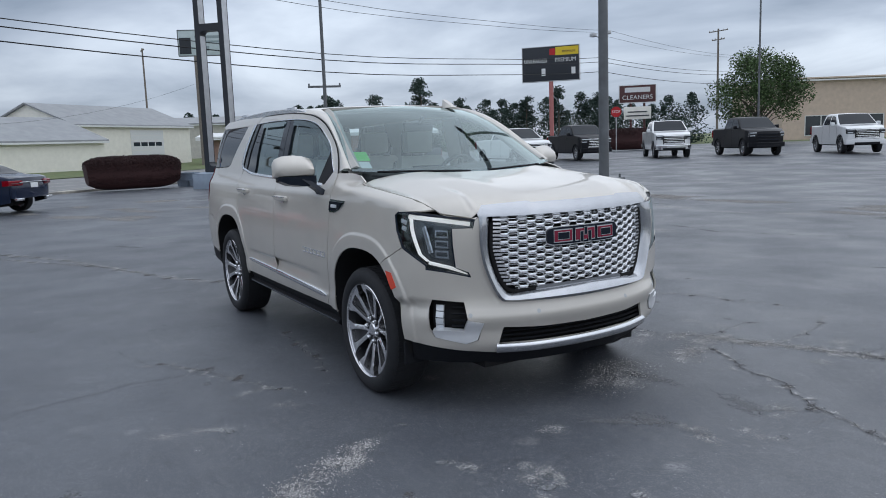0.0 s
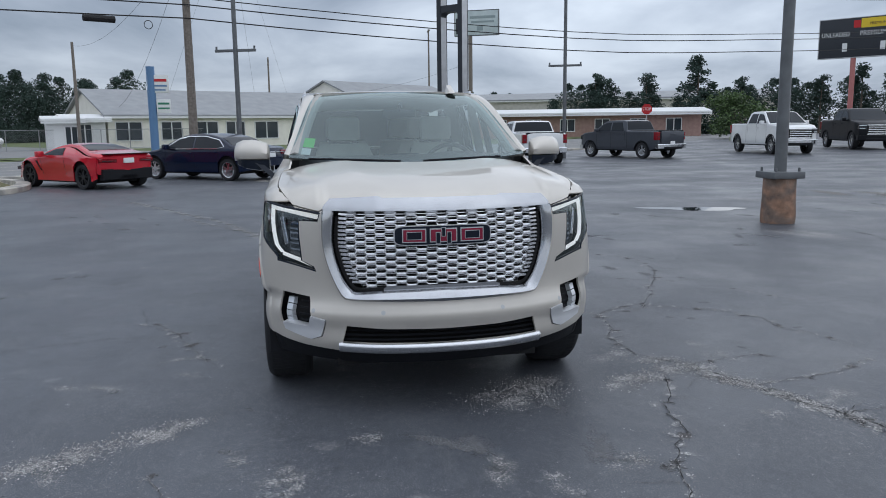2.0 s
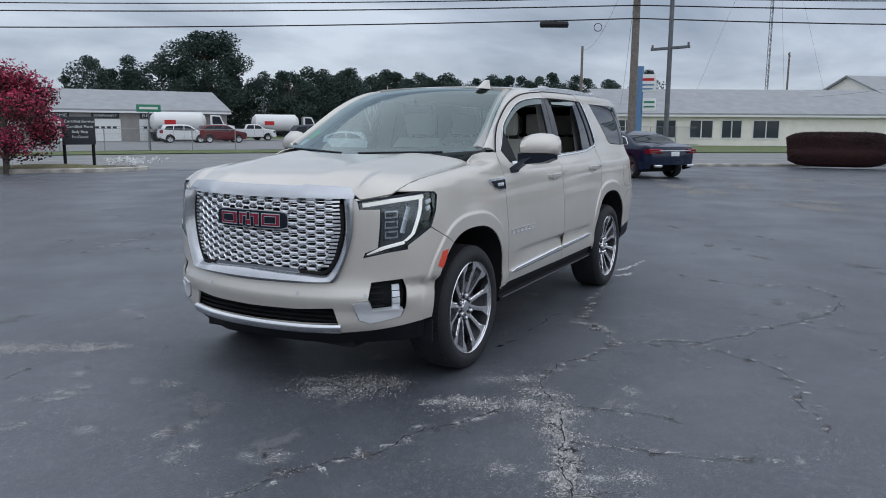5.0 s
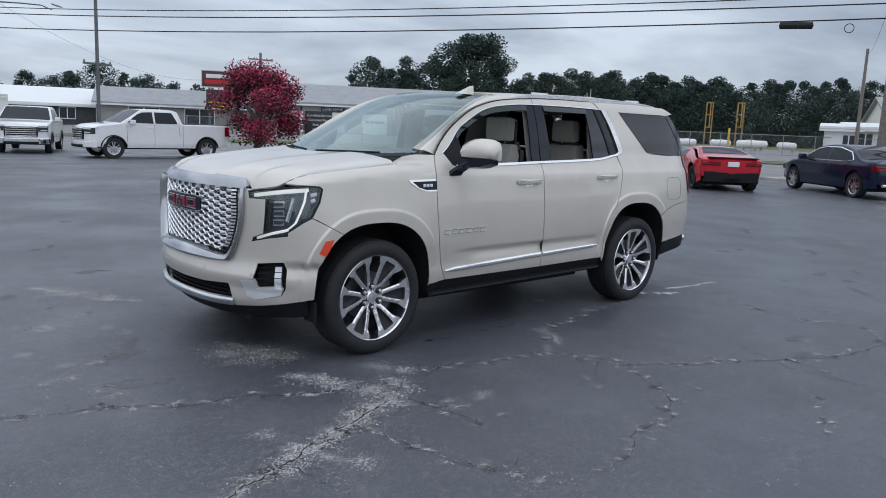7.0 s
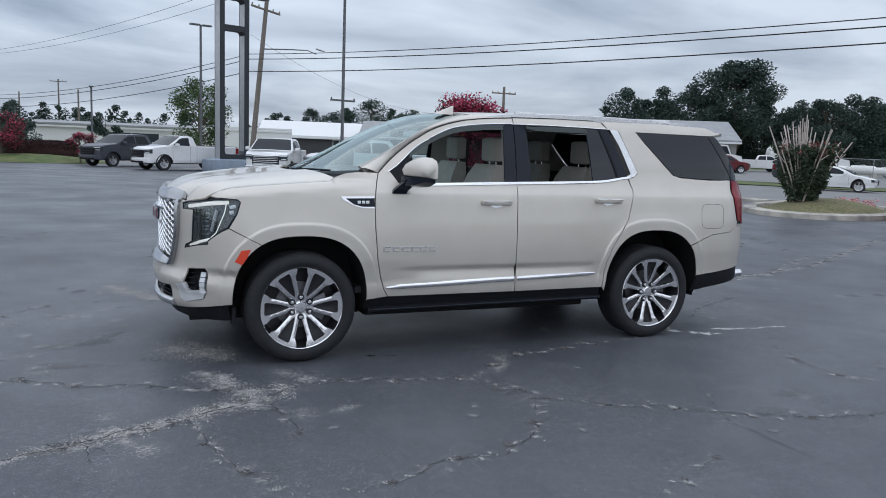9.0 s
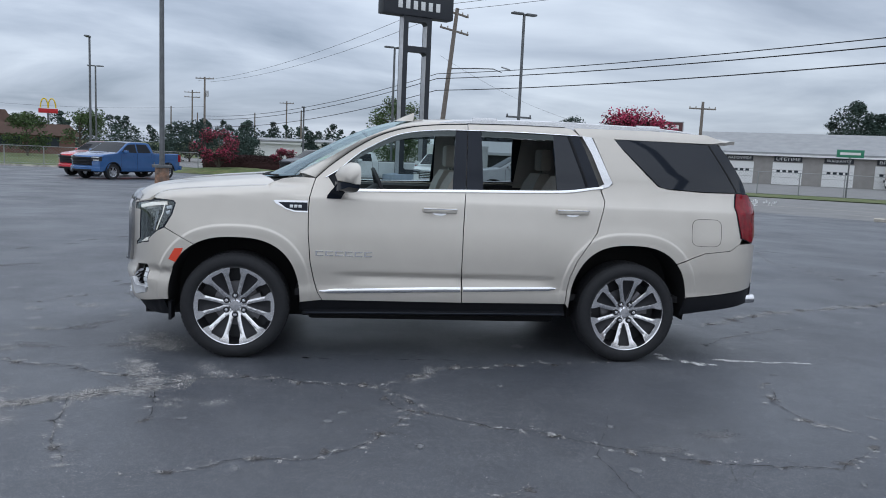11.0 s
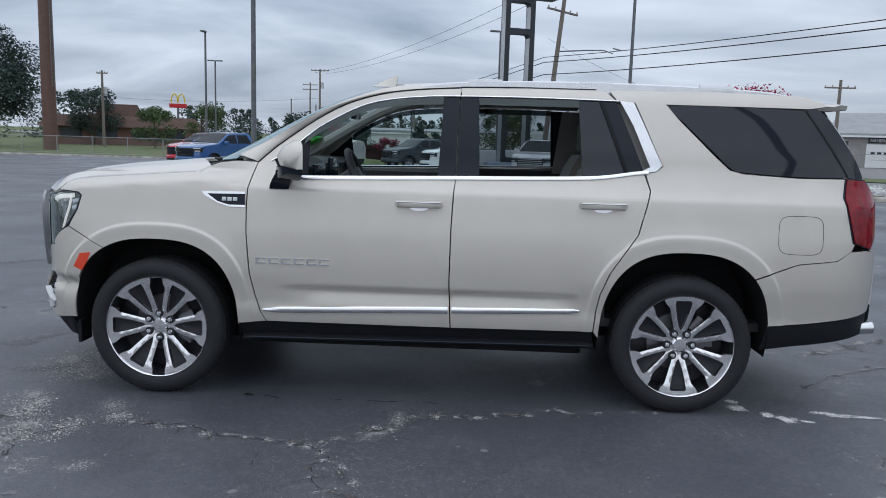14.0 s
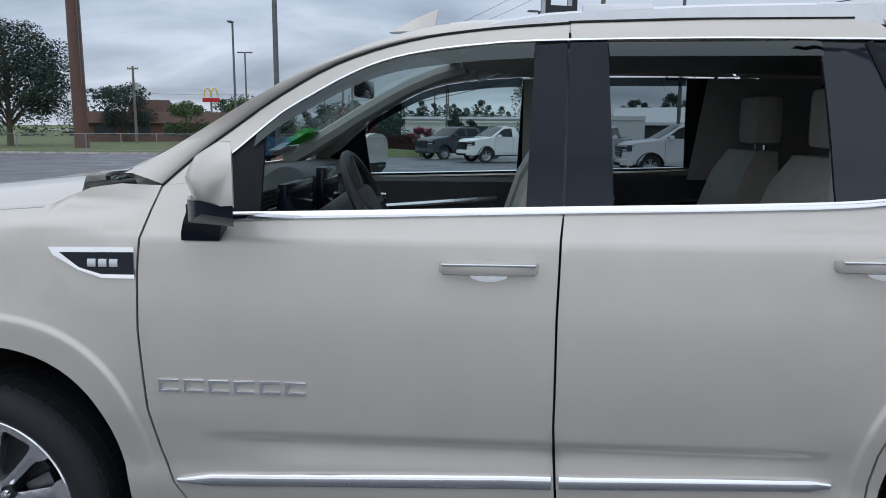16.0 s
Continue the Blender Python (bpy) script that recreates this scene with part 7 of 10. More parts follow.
def utility_pole(x, y, high, label, arms=((0.3, 2.2),), lean=(0, 0), turn=0.0, r=0.15, cans=0):
    ob = thing("utility_pole", label, "utility pole", pose(x, y, 0, lean[0], lean[1], 0) @ Matrix.Rotation(radians(turn), 4, "Z"), "utility poles")
    bm = bmesh.new()
    tube(bm, [(0, 0, -0.1), (0, 0, high * 0.5), (0, 0, high)], [r * 1.1, r * 0.95, r * 0.75], 10)
    part("pole", bm, WOOD_POLE, ob)
    for down, w in arms:
        bm = bmesh.new()
        box(bm, -w / 2, w / 2, -0.06, 0.06, high - down - 0.06, high - down + 0.06, 0.01)
        part("crossarm", bm, WOOD_POLE, ob)
        for k in (-0.95, -0.5, 0.5, 0.95):
            bm = bmesh.new()
            lathe(bm, [(0.03, high - down + 0.05), (0.055, high - down + 0.1), (0.04, high - down + 0.2), (0.0001, high - down + 0.21)], 8, "z", (k * w / 2, 0, 0))
            part("insulator", bm, CONCRETE, ob)
    for k in range(cans):
        bm = bmesh.new()
        lathe(bm, [(0.0001, high - 2.6), (0.2, high - 2.58), (0.2, high - 1.8), (0.0001, high - 1.76)], 12, "z", (0.32 * (1 if k else -1), 0, 0))
        part("transformer", bm, PYLON_METAL, ob)
    return ob


W1, W2, W0, W3 = (-26.6, -5.4), (-5.0, -46.0), (-50.0, 47.6), (20.6, -101.0)
utility_pole(*W1, 9.6, "weathered wooden utility pole by the road", ((0.3, 2.4),), turn=36, r=0.17, lean=(0, -0.6))
utility_pole(*W2, 11.8, "leaning wooden utility pole by the road", ((0.35, 2.2), (1.5, 2.6)), turn=36, lean=(0, -5.2), r=0.17)
bm = bmesh.new()
tube(bm, [(-5.68, -46.0, 7.75), (-7.6, -45.95, 7.86), (-8.7, -45.9, 7.88), (-9.3, -45.9, 7.68)], [0.045, 0.04, 0.035, 0.03], 8)
street_light = tagged(part("street_light", bm, POLE_STEEL), "grey street light on a long arm from the leaning pole", "street light")
bm = bmesh.new()
lathe(bm, [(0.001, -0.36), (0.06, -0.30), (0.11, 0.0), (0.09, 0.25), (0.001, 0.34)], 10, "x")
bm.transform(pose(-9.55, -45.9, 7.60, 0, -14, 0) @ Matrix.Diagonal((1, 1, 0.6, 1)))
part("lamp_head", bm, PYLON_METAL, street_light)
utility_pole(*W0, 12.5, "wooden utility pole with floodlights", (), turn=45)
utility_pole(*W3, 10.9, "wooden utility pole with a transformer", ((0.2, 2.4),), cans=1)
utility_pole(-113.2, -6.45, 12.2, "distant wooden utility pole", ((0.4, 3.0), (1.1, 2.0)))
utility_pole(-117.2, 18.4, 16.9, "distant wooden utility pole behind the cream building", ((0.3, 2.4),))
utility_pole(-65.4, -20.5, 9.2, "wooden pole with a small lamp in the yard", ())
utility_pole(-64.7, 81.4, 14.8, "distant wooden utility pole with two crossarms", ((0.3, 3.0), (1.4, 2.0)))
utility_pole(-29.1, -57.0, 7.2, "wooden utility pole by the garage", ((0.6, 2.4),))
utility_pole(40.4, -79.2, 8.3, "wooden utility pole by the restaurant", ((0.3, 1.2),), cans=1)
utility_pole(28.0, -130.0, 11.0, "distant wooden utility pole", ((0.4, 2.6), (1.2, 2.6)))
utility_pole(13.0, -140.0, 10.5, "distant wooden utility pole", ((0.4, 2.6),))
for x, y, h in ((36, -150, 9.0), (31, -150, 8.0), (20, -150, 8.5), (9, -120, 8.0)):
    utility_pole(x, y, h, "distant bare wooden pole", ())


def radio_mast(x, y, high):
    """A slim three-legged lattice mast with guy wires."""
    ob = thing("radio_mast", "slim grey lattice radio mast far beyond the buildings", "mast", pose(x, y, 0))
    feet = [(0.45 * math.cos(a), 0.45 * math.sin(a)) for a in (0.3, 2.394, 4.489)]
    for p in feet:
        bm = bmesh.new(); tube(bm, [(*p, -0.1), (*p, high)], 0.085, 6)
        part("leg", bm, POLE_STEEL, ob)
    bm = bmesh.new()
    for k in range(int(high / 1.5)):
        for i in range(3):
            tube(bm, [(*feet[i], 1.5 * k), (*feet[(i + 1) % 3], 1.5 * k + 1.5)], 0.03, 3, False)
    tagged(part("bracing", bm, POLE_STEEL, ob), kind="stuff")
    for i, p in enumerate(feet):
        bm = bmesh.new(); tube(bm, [(*p, high * 0.92), (p[0] * 60, p[1] * 60, 0)], 0.03, 4)
        part("guy_wire", bm, POLE_STEEL, ob)


radio_mast(-244.0, -22.5, 72.0)


def floodlights(x, y, z):
    ob = thing("floodlight", "pair of floodlights on a utility pole", "lamp", pose(x, y, z))
    for s in (-1, 1):
        bm = bmesh.new()
        tube(bm, [(0, 0, 0), (s * 0.5, 0, 0.25), (s * 0.8, 0, 0.3)], 0.04, 6)
        part("bracket", bm, POLE_STEEL, ob)
        bm = bmesh.new()
        box(bm, s * 0.75, s * 1.25, -0.25, 0.25, 0.25, 0.6, 0.08)
        part("lamp_head", bm, PYLON_METAL, ob)


floodlights(W0[0], W0[1], 10.4)


def cable(a, b, sag, r=0.014, name="overhead_cable", label="black overhead cable between utility poles"):
    a, b = Vector(a), Vector(b)
    bm = bmesh.new()
    n = 14
    pts = [a.lerp(b, k / n) + Vector((0, 0, -4 * sag * (k / n) * (1 - k / n))) for k in range(n + 1)]
    tube(bm, pts, r, 5)
    return tagged(part(name, bm, CABLE), label, "cable", "overhead cables")


for dz, da, db, r, off in ((9.75, 0, -1.95, 0.014, 1.1), (9.75, 0, -1.95, 0.014, -1.1), (7.35, 0.5, 0.0, 0.022, 0.2), (6.95, 0.4, -0.08, 0.026, 0.2), (6.05, 0.02, -0.2, 0.026, 0.2)):
    o = ROAD_N * -off * 0.8
    A, B, C = Vector((*W1, dz - da)) + o, Vector((*W2, dz - db)) + o, Vector((*W0, dz + 1.3)) + o
    cable(A, B, 0.45 if r > 0.01 else 0.35, r)
    cable(A, C, 0.9, r)
    cable(B, Vector((*W3, dz + (0.6 if dz > 9 else -1.6))) + o, 0.9, r)
    cable(C, C + (C - A) * 1.2 + Vector((0, 0, 1)), 1.0, r)
cable((*W1, 8.8), (-65.4, -20.5, 8.9), 1.2, 0.008)
cable((*W1, 8.4), (-84, -22, 4.0), 1.5, 0.008)
cable((*W2, 8.6), (-26, -62, 4.8), 1.2, 0.008)
cable((-86.6, 19.3, 9.5), (-84, -10, 5.0), 1.6, 0.01)
cable((*W3, 7.0), (60, -96, 7.0), 1.0, 0.012)
# a splice box and a coil that hang on the lowest cable
bm = bmesh.new()
d = (Vector((*W2, 0)) - Vector((*W1, 0))).normalized()
c0 = Vector((*W1, 5.77)) - ROAD_N * 0.16
p = c0 + d * 3.4
lathe(bm, [(0.0001, -0.6), (0.13, -0.56), (0.13, 0.56), (0.0001, 0.6)], 10, "x")
bm.transform(Matrix.Translation(p) @ d.to_track_quat("X", "Z").to_matrix().to_4x4())
tagged(part("splice_case", bm, CABLE), "black splice case that hangs on the cable", "cable box")
bm = bmesh.new()
q = c0 + d * 1.6
tube(bm, [q + d * 0.16 * math.cos(t) + Vector((0, 0, -0.1 + 0.16 * math.sin(t))) for t in np.linspace(0, 6.28, 17)], 0.015, 5)
tagged(part("cable_coil", bm, CABLE), "coil of spare black cable below the line", "cable")


def sign_pylon(x, y, turn, label, bar=6.55, top=8.8, size=(2.1, 1.2), half=0.54, leg_x=0.10, leg_y=0.22, wide=1.95):
    """Two silver legs with dark edges, joined by a dark crossbar with rounded corners, on a painted base under a dark sign box."""
    ob = thing("sign_pylon", label, "sign", pose(x, y, 0, 0, 0, turn), "sign pylons")
    bm = bmesh.new()
    box(bm, -size[0] / 2, size[0] / 2, -size[1] / 2, size[1] / 2, -0.02, 0.62, 0.03)
    base = part("base", bm, PYLON_BASE, ob, "blue-grey painted base")
    bm = bmesh.new()
    w, d = size[0] / 2, size[1] / 2
    rings(bm, [[(-w, -d, 0.62), (w, -d, 0.62), (w, d, 0.62), (-w, d, 0.62)], [(-w * 0.7, -0.05, 0.70), (w * 0.7, -0.05, 0.70), (w * 0.7, 0.05, 0.70), (-w * 0.7, 0.05, 0.70)]])
    part("base_cap", bm, PYLON_BASE, base, smooth=False)
    for s in (-1, 1):
        bm = bmesh.new()
        box(bm, s * half - leg_x, s * half + leg_x, -leg_y, leg_y, 0.6, top, 0.03)
        leg = part("leg", bm, PYLON_METAL, ob)
        for k in (-1, 1):
            bm = bmesh.new()
            box(bm, s * half - leg_x - 0.005, s * half + leg_x + 0.005, k * leg_y - 0.014, k * leg_y + 0.014, 0.6, top)
            part("dark_edge", bm, SIGN_DARK, leg, smooth=False)
    for z, up in ((bar, -1), (0.78, 1), (top - 0.1, -1)):
        bm = bmesh.new()
        r, w = 0.18, half - leg_x
        arc = [(w - r + r * math.sin(t), z + up * (0.14 + r - r * math.cos(t))) for t in np.linspace(0, math.pi / 2, 6)]
        outline = [(-p[0], p[1]) for p in arc[::-1]] + arc + [(w, z - up * 0.14), (-w, z - up * 0.14)]
        prism(bm, outline, -leg_y - 0.005, leg_y + 0.005, "y")
        part("crossbar", bm, SIGN_DARK, ob, smooth=False)
    bm = bmesh.new()
    box(bm, -wide, wide, -leg_y - 0.1, leg_y + 0.1, top, top + 2.3, 0.08)
    bd = part("sign_box", bm, SIGN_DARK, ob, "dark sign box with pale marks")
    for s in (-1, 1):
        bm = bmesh.new()
        for k in range(6):
            box(bm, -1.25 + k * 0.45, -1.0 + k * 0.45, s * (leg_y + 0.105), s * (leg_y + 0.12), top + 0.35, top + 0.8, 0.005)
        part("sign_marks", bm, SIGN_WHITE, bd)
    return ob


sign_pylon(-26.6, 5.45, 45, "tall metal sign pylon with two legs on a blue-grey base")
sign_pylon(-2.55, -36.0, 21, "tall metal sign pylon with two legs and a dark sign box", bar=7.45, top=9.15, half=0.70, leg_x=0.13, leg_y=0.28, size=(2.8, 1.3), wide=2.1)


def board_sign(name, label, m, w, h, face, posts, marks=(), thick=0.12, frame_mat=None, post_mat=POLE_STEEL):
    """A flat sign: m stands at the ground below its middle and the face looks along +x. posts: (y, radius, top); marks: (y, z, w, h, material) bars."""
    ob = thing(name, label, "sign", m)
    z0, z1 = h
    bm = bmesh.new()
    box(bm, -thick / 2, thick / 2, -w / 2, w / 2, z0, z1, 0.02)
    b = part("panel", bm, face, ob)
    if frame_mat:
        bm = bmesh.new()
        for y0, y1, a, c in ((-w / 2 - 0.08, w / 2 + 0.08, z0 - 0.08, z0), (-w / 2 - 0.08, w / 2 + 0.08, z1, z1 + 0.08), (-w / 2 - 0.08, -w / 2, z0, z1), (w / 2, w / 2 + 0.08, z0, z1)):
            box(bm, -thick / 2 - 0.03, thick / 2 + 0.03, y0, y1, a, c, 0.01)
        part("frame", bm, frame_mat, ob)
    for y, r, top in posts:
        bm = bmesh.new()
        tube(bm, [(-thick / 2 - r if r < 0.2 else 0, y, -0.05), (-thick / 2 - r if r < 0.2 else 0, y, top)], r, 12)
        part("post", bm, post_mat, ob)
    for y, z, mw, mh, mm in marks:
        bm = bmesh.new()
        box(bm, thick / 2, thick / 2 + 0.012, y - mw / 2, y + mw / 2, z - mh / 2, z + mh / 2)
        part("mark", bm, mm, b)
    return ob


def word(ob, text, y, z, size, mat, width, x=0.075):
    return writing("lettering", text, size, mat, pose(x, y, z, 90, 0, 90), ob, 0.006, width)


fu = board_sign("price_sign", "tall fuel price sign with a dark panel and yellow corner", pose(-72.2, 59.4, 0, 0, 0, -51), 7.2, (8.5, 12.7), SIGN_DARK, ((0, 0.28, 8.5),),
                ((2.1, 12.1, 2.9, 1.0, SIGN_YELLOW), (0.25, 12.05, 0.7, 0.8, SIGN_RED), (-0.9, 9.6, 0.5, 0.9, SIGN_WHITE), (2.9, 9.6, 0.5, 0.9, SIGN_WHITE)), 0.5, PYLON_METAL, PINK_POLE)
word(fu, "UNLEADED", -1.9, 11.0, 0.7, SIGN_WHITE, 2.9, 0.27)
word(fu, "PREMIUM", 1.9, 11.0, 0.7, SIGN_WHITE, 2.6, 0.27)
word(fu, "PREMIUM", 2.3, 12.0, 0.4, SIGN_MAROON, 1.6, 0.285)
cl = board_sign("cleaners_sign", "maroon shop sign with white lettering over a small letter board", pose(-54.5, 56.8, 0, 0, 0, -45), 3.7, (4.75, 6.5), SIGN_MAROON, ((-0.7, 0.12, 4.75), (0.7, 0.12, 4.75)),
                ((0, 6.05, 2.6, 0.5, SIGN_WHITE), (0, 3.75, 2.0, 0.12, WALL_DARK), (0, 3.35, 2.4, 0.12, WALL_DARK)), 0.3, SIGN_WHITE, SIGN_MAROON)
word(cl, "CLEANERS", 0, 5.25, 0.62, SIGN_WHITE, 3.1, 0.17)
bm = bmesh.new(); box(bm, -0.12, 0.12, -1.4, 1.4, 3.0, 4.3, 0.03)
part("letter_board", bm, WALL_WHITE, cl)


def stop_sign(x, y, z, turn):
    ob = thing("stop_sign", "red octagonal stop sign on a steel post", "sign", pose(x, y, 0, 0, 0, turn))
    bm = bmesh.new()
    prism(bm, [(0.42 * math.cos(math.pi / 8 + k * math.pi / 4), z + 0.42 * math.sin(math.pi / 8 + k * math.pi / 4)) for k in range(8)], -0.012, 0.012, "x")
    part("panel", bm, SIGN_RED, ob)
    bm = bmesh.new(); box(bm, -0.05, -0.013, -0.03, 0.03, -0.05, z + 0.3)
    part("post", bm, PYLON_METAL, ob)
    writing("lettering", "STOP", 0.3, SIGN_WHITE, pose(0.014, 0, z, 90, 0, 90), ob, 0.002, 0.62)
    return ob


stop_sign(-39.3, 39.5, 3.15, -46)
stop_sign(-50.0, 25.0, 2.6, -22)
board_sign("billboard", "weathered roadside billboard on a single steel pole", pose(-79.8, 18.1, 0, 0, 0, -25), 4.9, (11.7, 14.3), BILL_PALE, ((-0.75, 0.24, 11.7),),
           ((-1.75, 12.7, 1.2, 1.7, SIGN_DARK), (0.7, 13.6, 2.9, 0.28, BILL_GREY), (0.7, 13.1, 2.6, 0.22, BILL_GREY), (0.4, 12.4, 0.7, 0.5, BILL_GREY)), 0.4, POLE_STEEL, WOOD_POLE)
board_sign("company_sign", "blue pole sign with two white panels", pose(-54.5, -11.7, 0, 0, 0, 10), 1.5, (4.4, 5.7), SIGN_WHITE, ((-0.5, 0.3, 6.3),), ((0, 5.3, 1.2, 0.2, SIGN_RED), (0, 4.9, 1.2, 0.12, SIGN_BLUE), (0, 4.6, 1.0, 0.1, SIGN_BLUE)), 0.35, None, SIGN_BLUE)
board_sign("company_sign", "small white panel below the blue pole sign", pose(-54.5, -11.4, 0, 0, 0, 10), 1.0, (2.9, 3.9), SIGN_WHITE, (), ((0, 3.6, 0.8, 0.15, SIGN_GREEN), (0, 3.25, 0.8, 0.12, SIGN_GREEN)), 0.3)
ds = board_sign("direction_sign", "black directory sign with white lines on two posts", pose(-12.9, -22.3, 0, 0, 0, 66), 1.14, (0.95, 1.98), SIGN_DARK, ((-0.5, 0.06, 1.95), (0.5, 0.06, 1.95)), (), 0.1, None, BLACK_TRIM)
for k, t in enumerate(("Certified Service", "Certified Parts", "Body Shop", "Pre-Owned")):
    writing("lettering", t, 0.14, SIGN_WHITE, pose(0.055, 0.03, 1.80 - k * 0.19, 90, 0, 90), ds, 0.002, 0.06 * len(t))
gs = board_sign("garage_sign", "large framed sign of the tyre shop with a script mark below", pose(-32.6, -72.6, 0, 0, 0, 62), 3.2, (4.5, 6.1), SIGN_MAROON, ((-0.9, 0.1, 4.5), (0.9, 0.1, 4.5)), ((0, 5.6, 2.4, 0.4, SIGN_WHITE), (0, 5.0, 2.6, 0.4, SIGN_RED)), 0.4, PYLON_METAL)
bm = bmesh.new(); box(bm, -0.15, 0.15, -1.2, 1.2, 2.3, 4.2, 0.03)
part("lower_panel", bm, SIGN_DARK, gs)
bm = bmesh.new(); box(bm, 0.155, 0.17, -1.1, 1.0, 2.8, 2.95); box(bm, 0.155, 0.17, -0.9, 1.1, 2.45, 2.55)
part("script_mark", bm, SIGN_YELLOW, gs)
board_sign("street_sign", "green street name sign", pose(-31.5, -40.0, 0, 0, 0, 60), 1.6, (2.6, 3.1), SIGN_GREEN, ((0, 0.05, 2.6),), ((0, 2.85, 1.2, 0.16, SIGN_WHITE),), 0.05)


def restaurant_sign():
    ob = thing("restaurant_sign", "tall restaurant sign with a red panel and two yellow arcs", "sign", pose(49.2, -124.2, 0, 0, 0, 112))
    bm = bmesh.new(); box(bm, -0.2, 0.2, -1.4, 1.4, 5.8, 6.5, 0.05)
    part("panel", bm, SIGN_RED, ob)
    for s in (-0.55, 0.55):
        bm = bmesh.new()
        tube(bm, [(0, s + 0.55 * math.cos(t), 6.6 + 1.5 * math.sin(t)) for t in np.linspace(0, math.pi, 13)], 0.11, 6)
        part("arc", bm, SIGN_YELLOW, ob)
    bm = bmesh.new(); tube(bm, [(0, 0, 0), (0, 0, 5.8)], 0.18, 10)
    part("post", bm, POLE_STEEL, ob)


restaurant_sign()


def brown_mast():
    ob = thing("sign_mast", "thick brown steel mast with a service ladder", "mast", pose(37.5, -63.0, 0))
    bm = bmesh.new(); tube(bm, [(0, 0, -0.1), (0, 0, 16), (0, 0, 30)], [0.62, 0.56, 0.5], 20)
    part("mast", bm, SIGN_BROWN, ob)
    bm = bmesh.new()
    for s in (-0.2, 0.2):
        tube(bm, [(-0.75, s + 0.5, 5.5), (-0.75, s + 0.5, 29)], 0.03, 6)
    for k in range(60):
        tube(bm, [(-0.75, 0.3, 5.6 + k * 0.38), (-0.75, 0.7, 5.6 + k * 0.38)], 0.02, 5)
    part("ladder", bm, POLE_STEEL, ob)


brown_mast()

def crate(x, y, z, turn):
    """An open plastic crate with a lip and ribs."""
    ob = thing("crate", "blue-grey plastic crate set down beside the sign base", "crate", pose(x, y, z, 0, 0, turn), "crates by the sign")
    bm = bmesh.new()
    rings(bm, [[(a * w, b * w * 0.7, h) for a, b in ((-1, -1), (1, -1), (1, 1), (-1, 1))] for w, h in ((0.36, 0.0), (0.40, 0.30), (0.36, 0.30), (0.33, 0.03))])
    part("shell", bm, PYLON_BASE, ob, smooth=False)
    bm = bmesh.new()
    for s in (-1, 1):
        box(bm, -0.42, 0.42, s * 0.29 - 0.015, s * 0.29 + 0.015, 0.26, 0.31)
        box(bm, s * 0.41 - 0.015, s * 0.41 + 0.015, -0.275, 0.275, 0.26, 0.31)
    part("lip", bm, PYLON_BASE, ob, smooth=False)


for x, y, z, turn in ((-30.1, 4.75, 0.0, 20), (-29.4, 5.15, 0.0, 35), (-30.0, 4.80, 0.31, 50)):
    crate(x, y, z, turn)

# ---- buildings across the road ----
def gable_house(name, label, m, length, depth, eave, ridge, wall, roof, windows=(), doors=(), over=0.4):
    """A long building with a pitched roof; the front faces +x, the ridge runs along y. windows, doors: (y, z0, z1, width)."""
    ob = thing(name, label, "building", m)
    hl = length / 2
    bm = bmesh.new()
    prism(bm, [(0, -0.1), (0, eave), (-depth / 2, ridge), (-depth, eave), (-depth, -0.1)], -hl, hl, "y")
    part("wall", bm, wall, ob, smooth=False)
    for s in (0, 1):
        bm = bmesh.new()
        k = (ridge - eave) / (depth / 2)
        x0, x1 = (over, -depth / 2) if not s else (-depth / 2, -depth - over)
        z0, z1 = (eave - over * k, ridge) if not s else (ridge, eave - over * k)
        vs = [(x0, -hl - over, z0 + 0.02), (x1, -hl - over, z1 + 0.02), (x1, -hl - over, z1 + 0.2), (x0, -hl - over, z0 + 0.2)]
        rings(bm, [vs, [(x, -y, z) for x, y, z in vs]])
        part("roof", bm, roof, ob, smooth=False)
    bm = bmesh.new(); box(bm, over, over + 0.1, -hl - over, hl + over, eave - 0.28, eave - 0.1)
    part("gutter", bm, SIGN_WHITE, ob)
    for y, z0, z1, w in windows:
        bm = bmesh.new()
        for a, b, c, d in ((y - w / 2 - 0.08, y + w / 2 + 0.08, z0 - 0.1, z0), (y - w / 2 - 0.08, y + w / 2 + 0.08, z1, z1 + 0.08), (y - w / 2 - 0.08, y - w / 2, z0, z1), (y + w / 2, y + w / 2 + 0.08, z0, z1), (y - 0.05, y + 0.05, z0, z1)):
            box(bm, 0.0, 0.09, a, b, c, d)
        f = part("window", bm, SIGN_WHITE, ob, smooth=False)
        for a, b in ((y - w / 2, y - 0.05), (y + 0.05, y + w / 2)):
            bm = bmesh.new(); box(bm, 0.0, 0.03, a, b, z0, z1)
            part("pane", bm, WINDOW_DARK, f, smooth=False)
    for y, z0, z1, w in doors:
        bm = bmesh.new()
        n = max(2, int((z1 - z0) / 0.6))
        for k in range(n):
            a, b = z0 + (z1 - z0) * k / n, z0 + (z1 - z0) * (k + 1) / n
            box(bm, 0.0, 0.06, y - w / 2, y + w / 2, a + 0.015, b - 0.015, 0.0)
        dr = part("garage_door", bm, SIGN_WHITE, ob, smooth=False)
        for k in range(4):
            bm = bmesh.new()
            box(bm, 0.06, 0.075, y - w / 2 + 0.3 + k * (w - 0.6) / 4 + 0.1, y - w / 2 + 0.3 + (k + 1) * (w - 0.6) / 4 - 0.1, z0 + (z1 - z0) * 0.55, z0 + (z1 - z0) * 0.66)
            part("pane", bm, WINDOW_DARK, dr, smooth=False)
    return ob


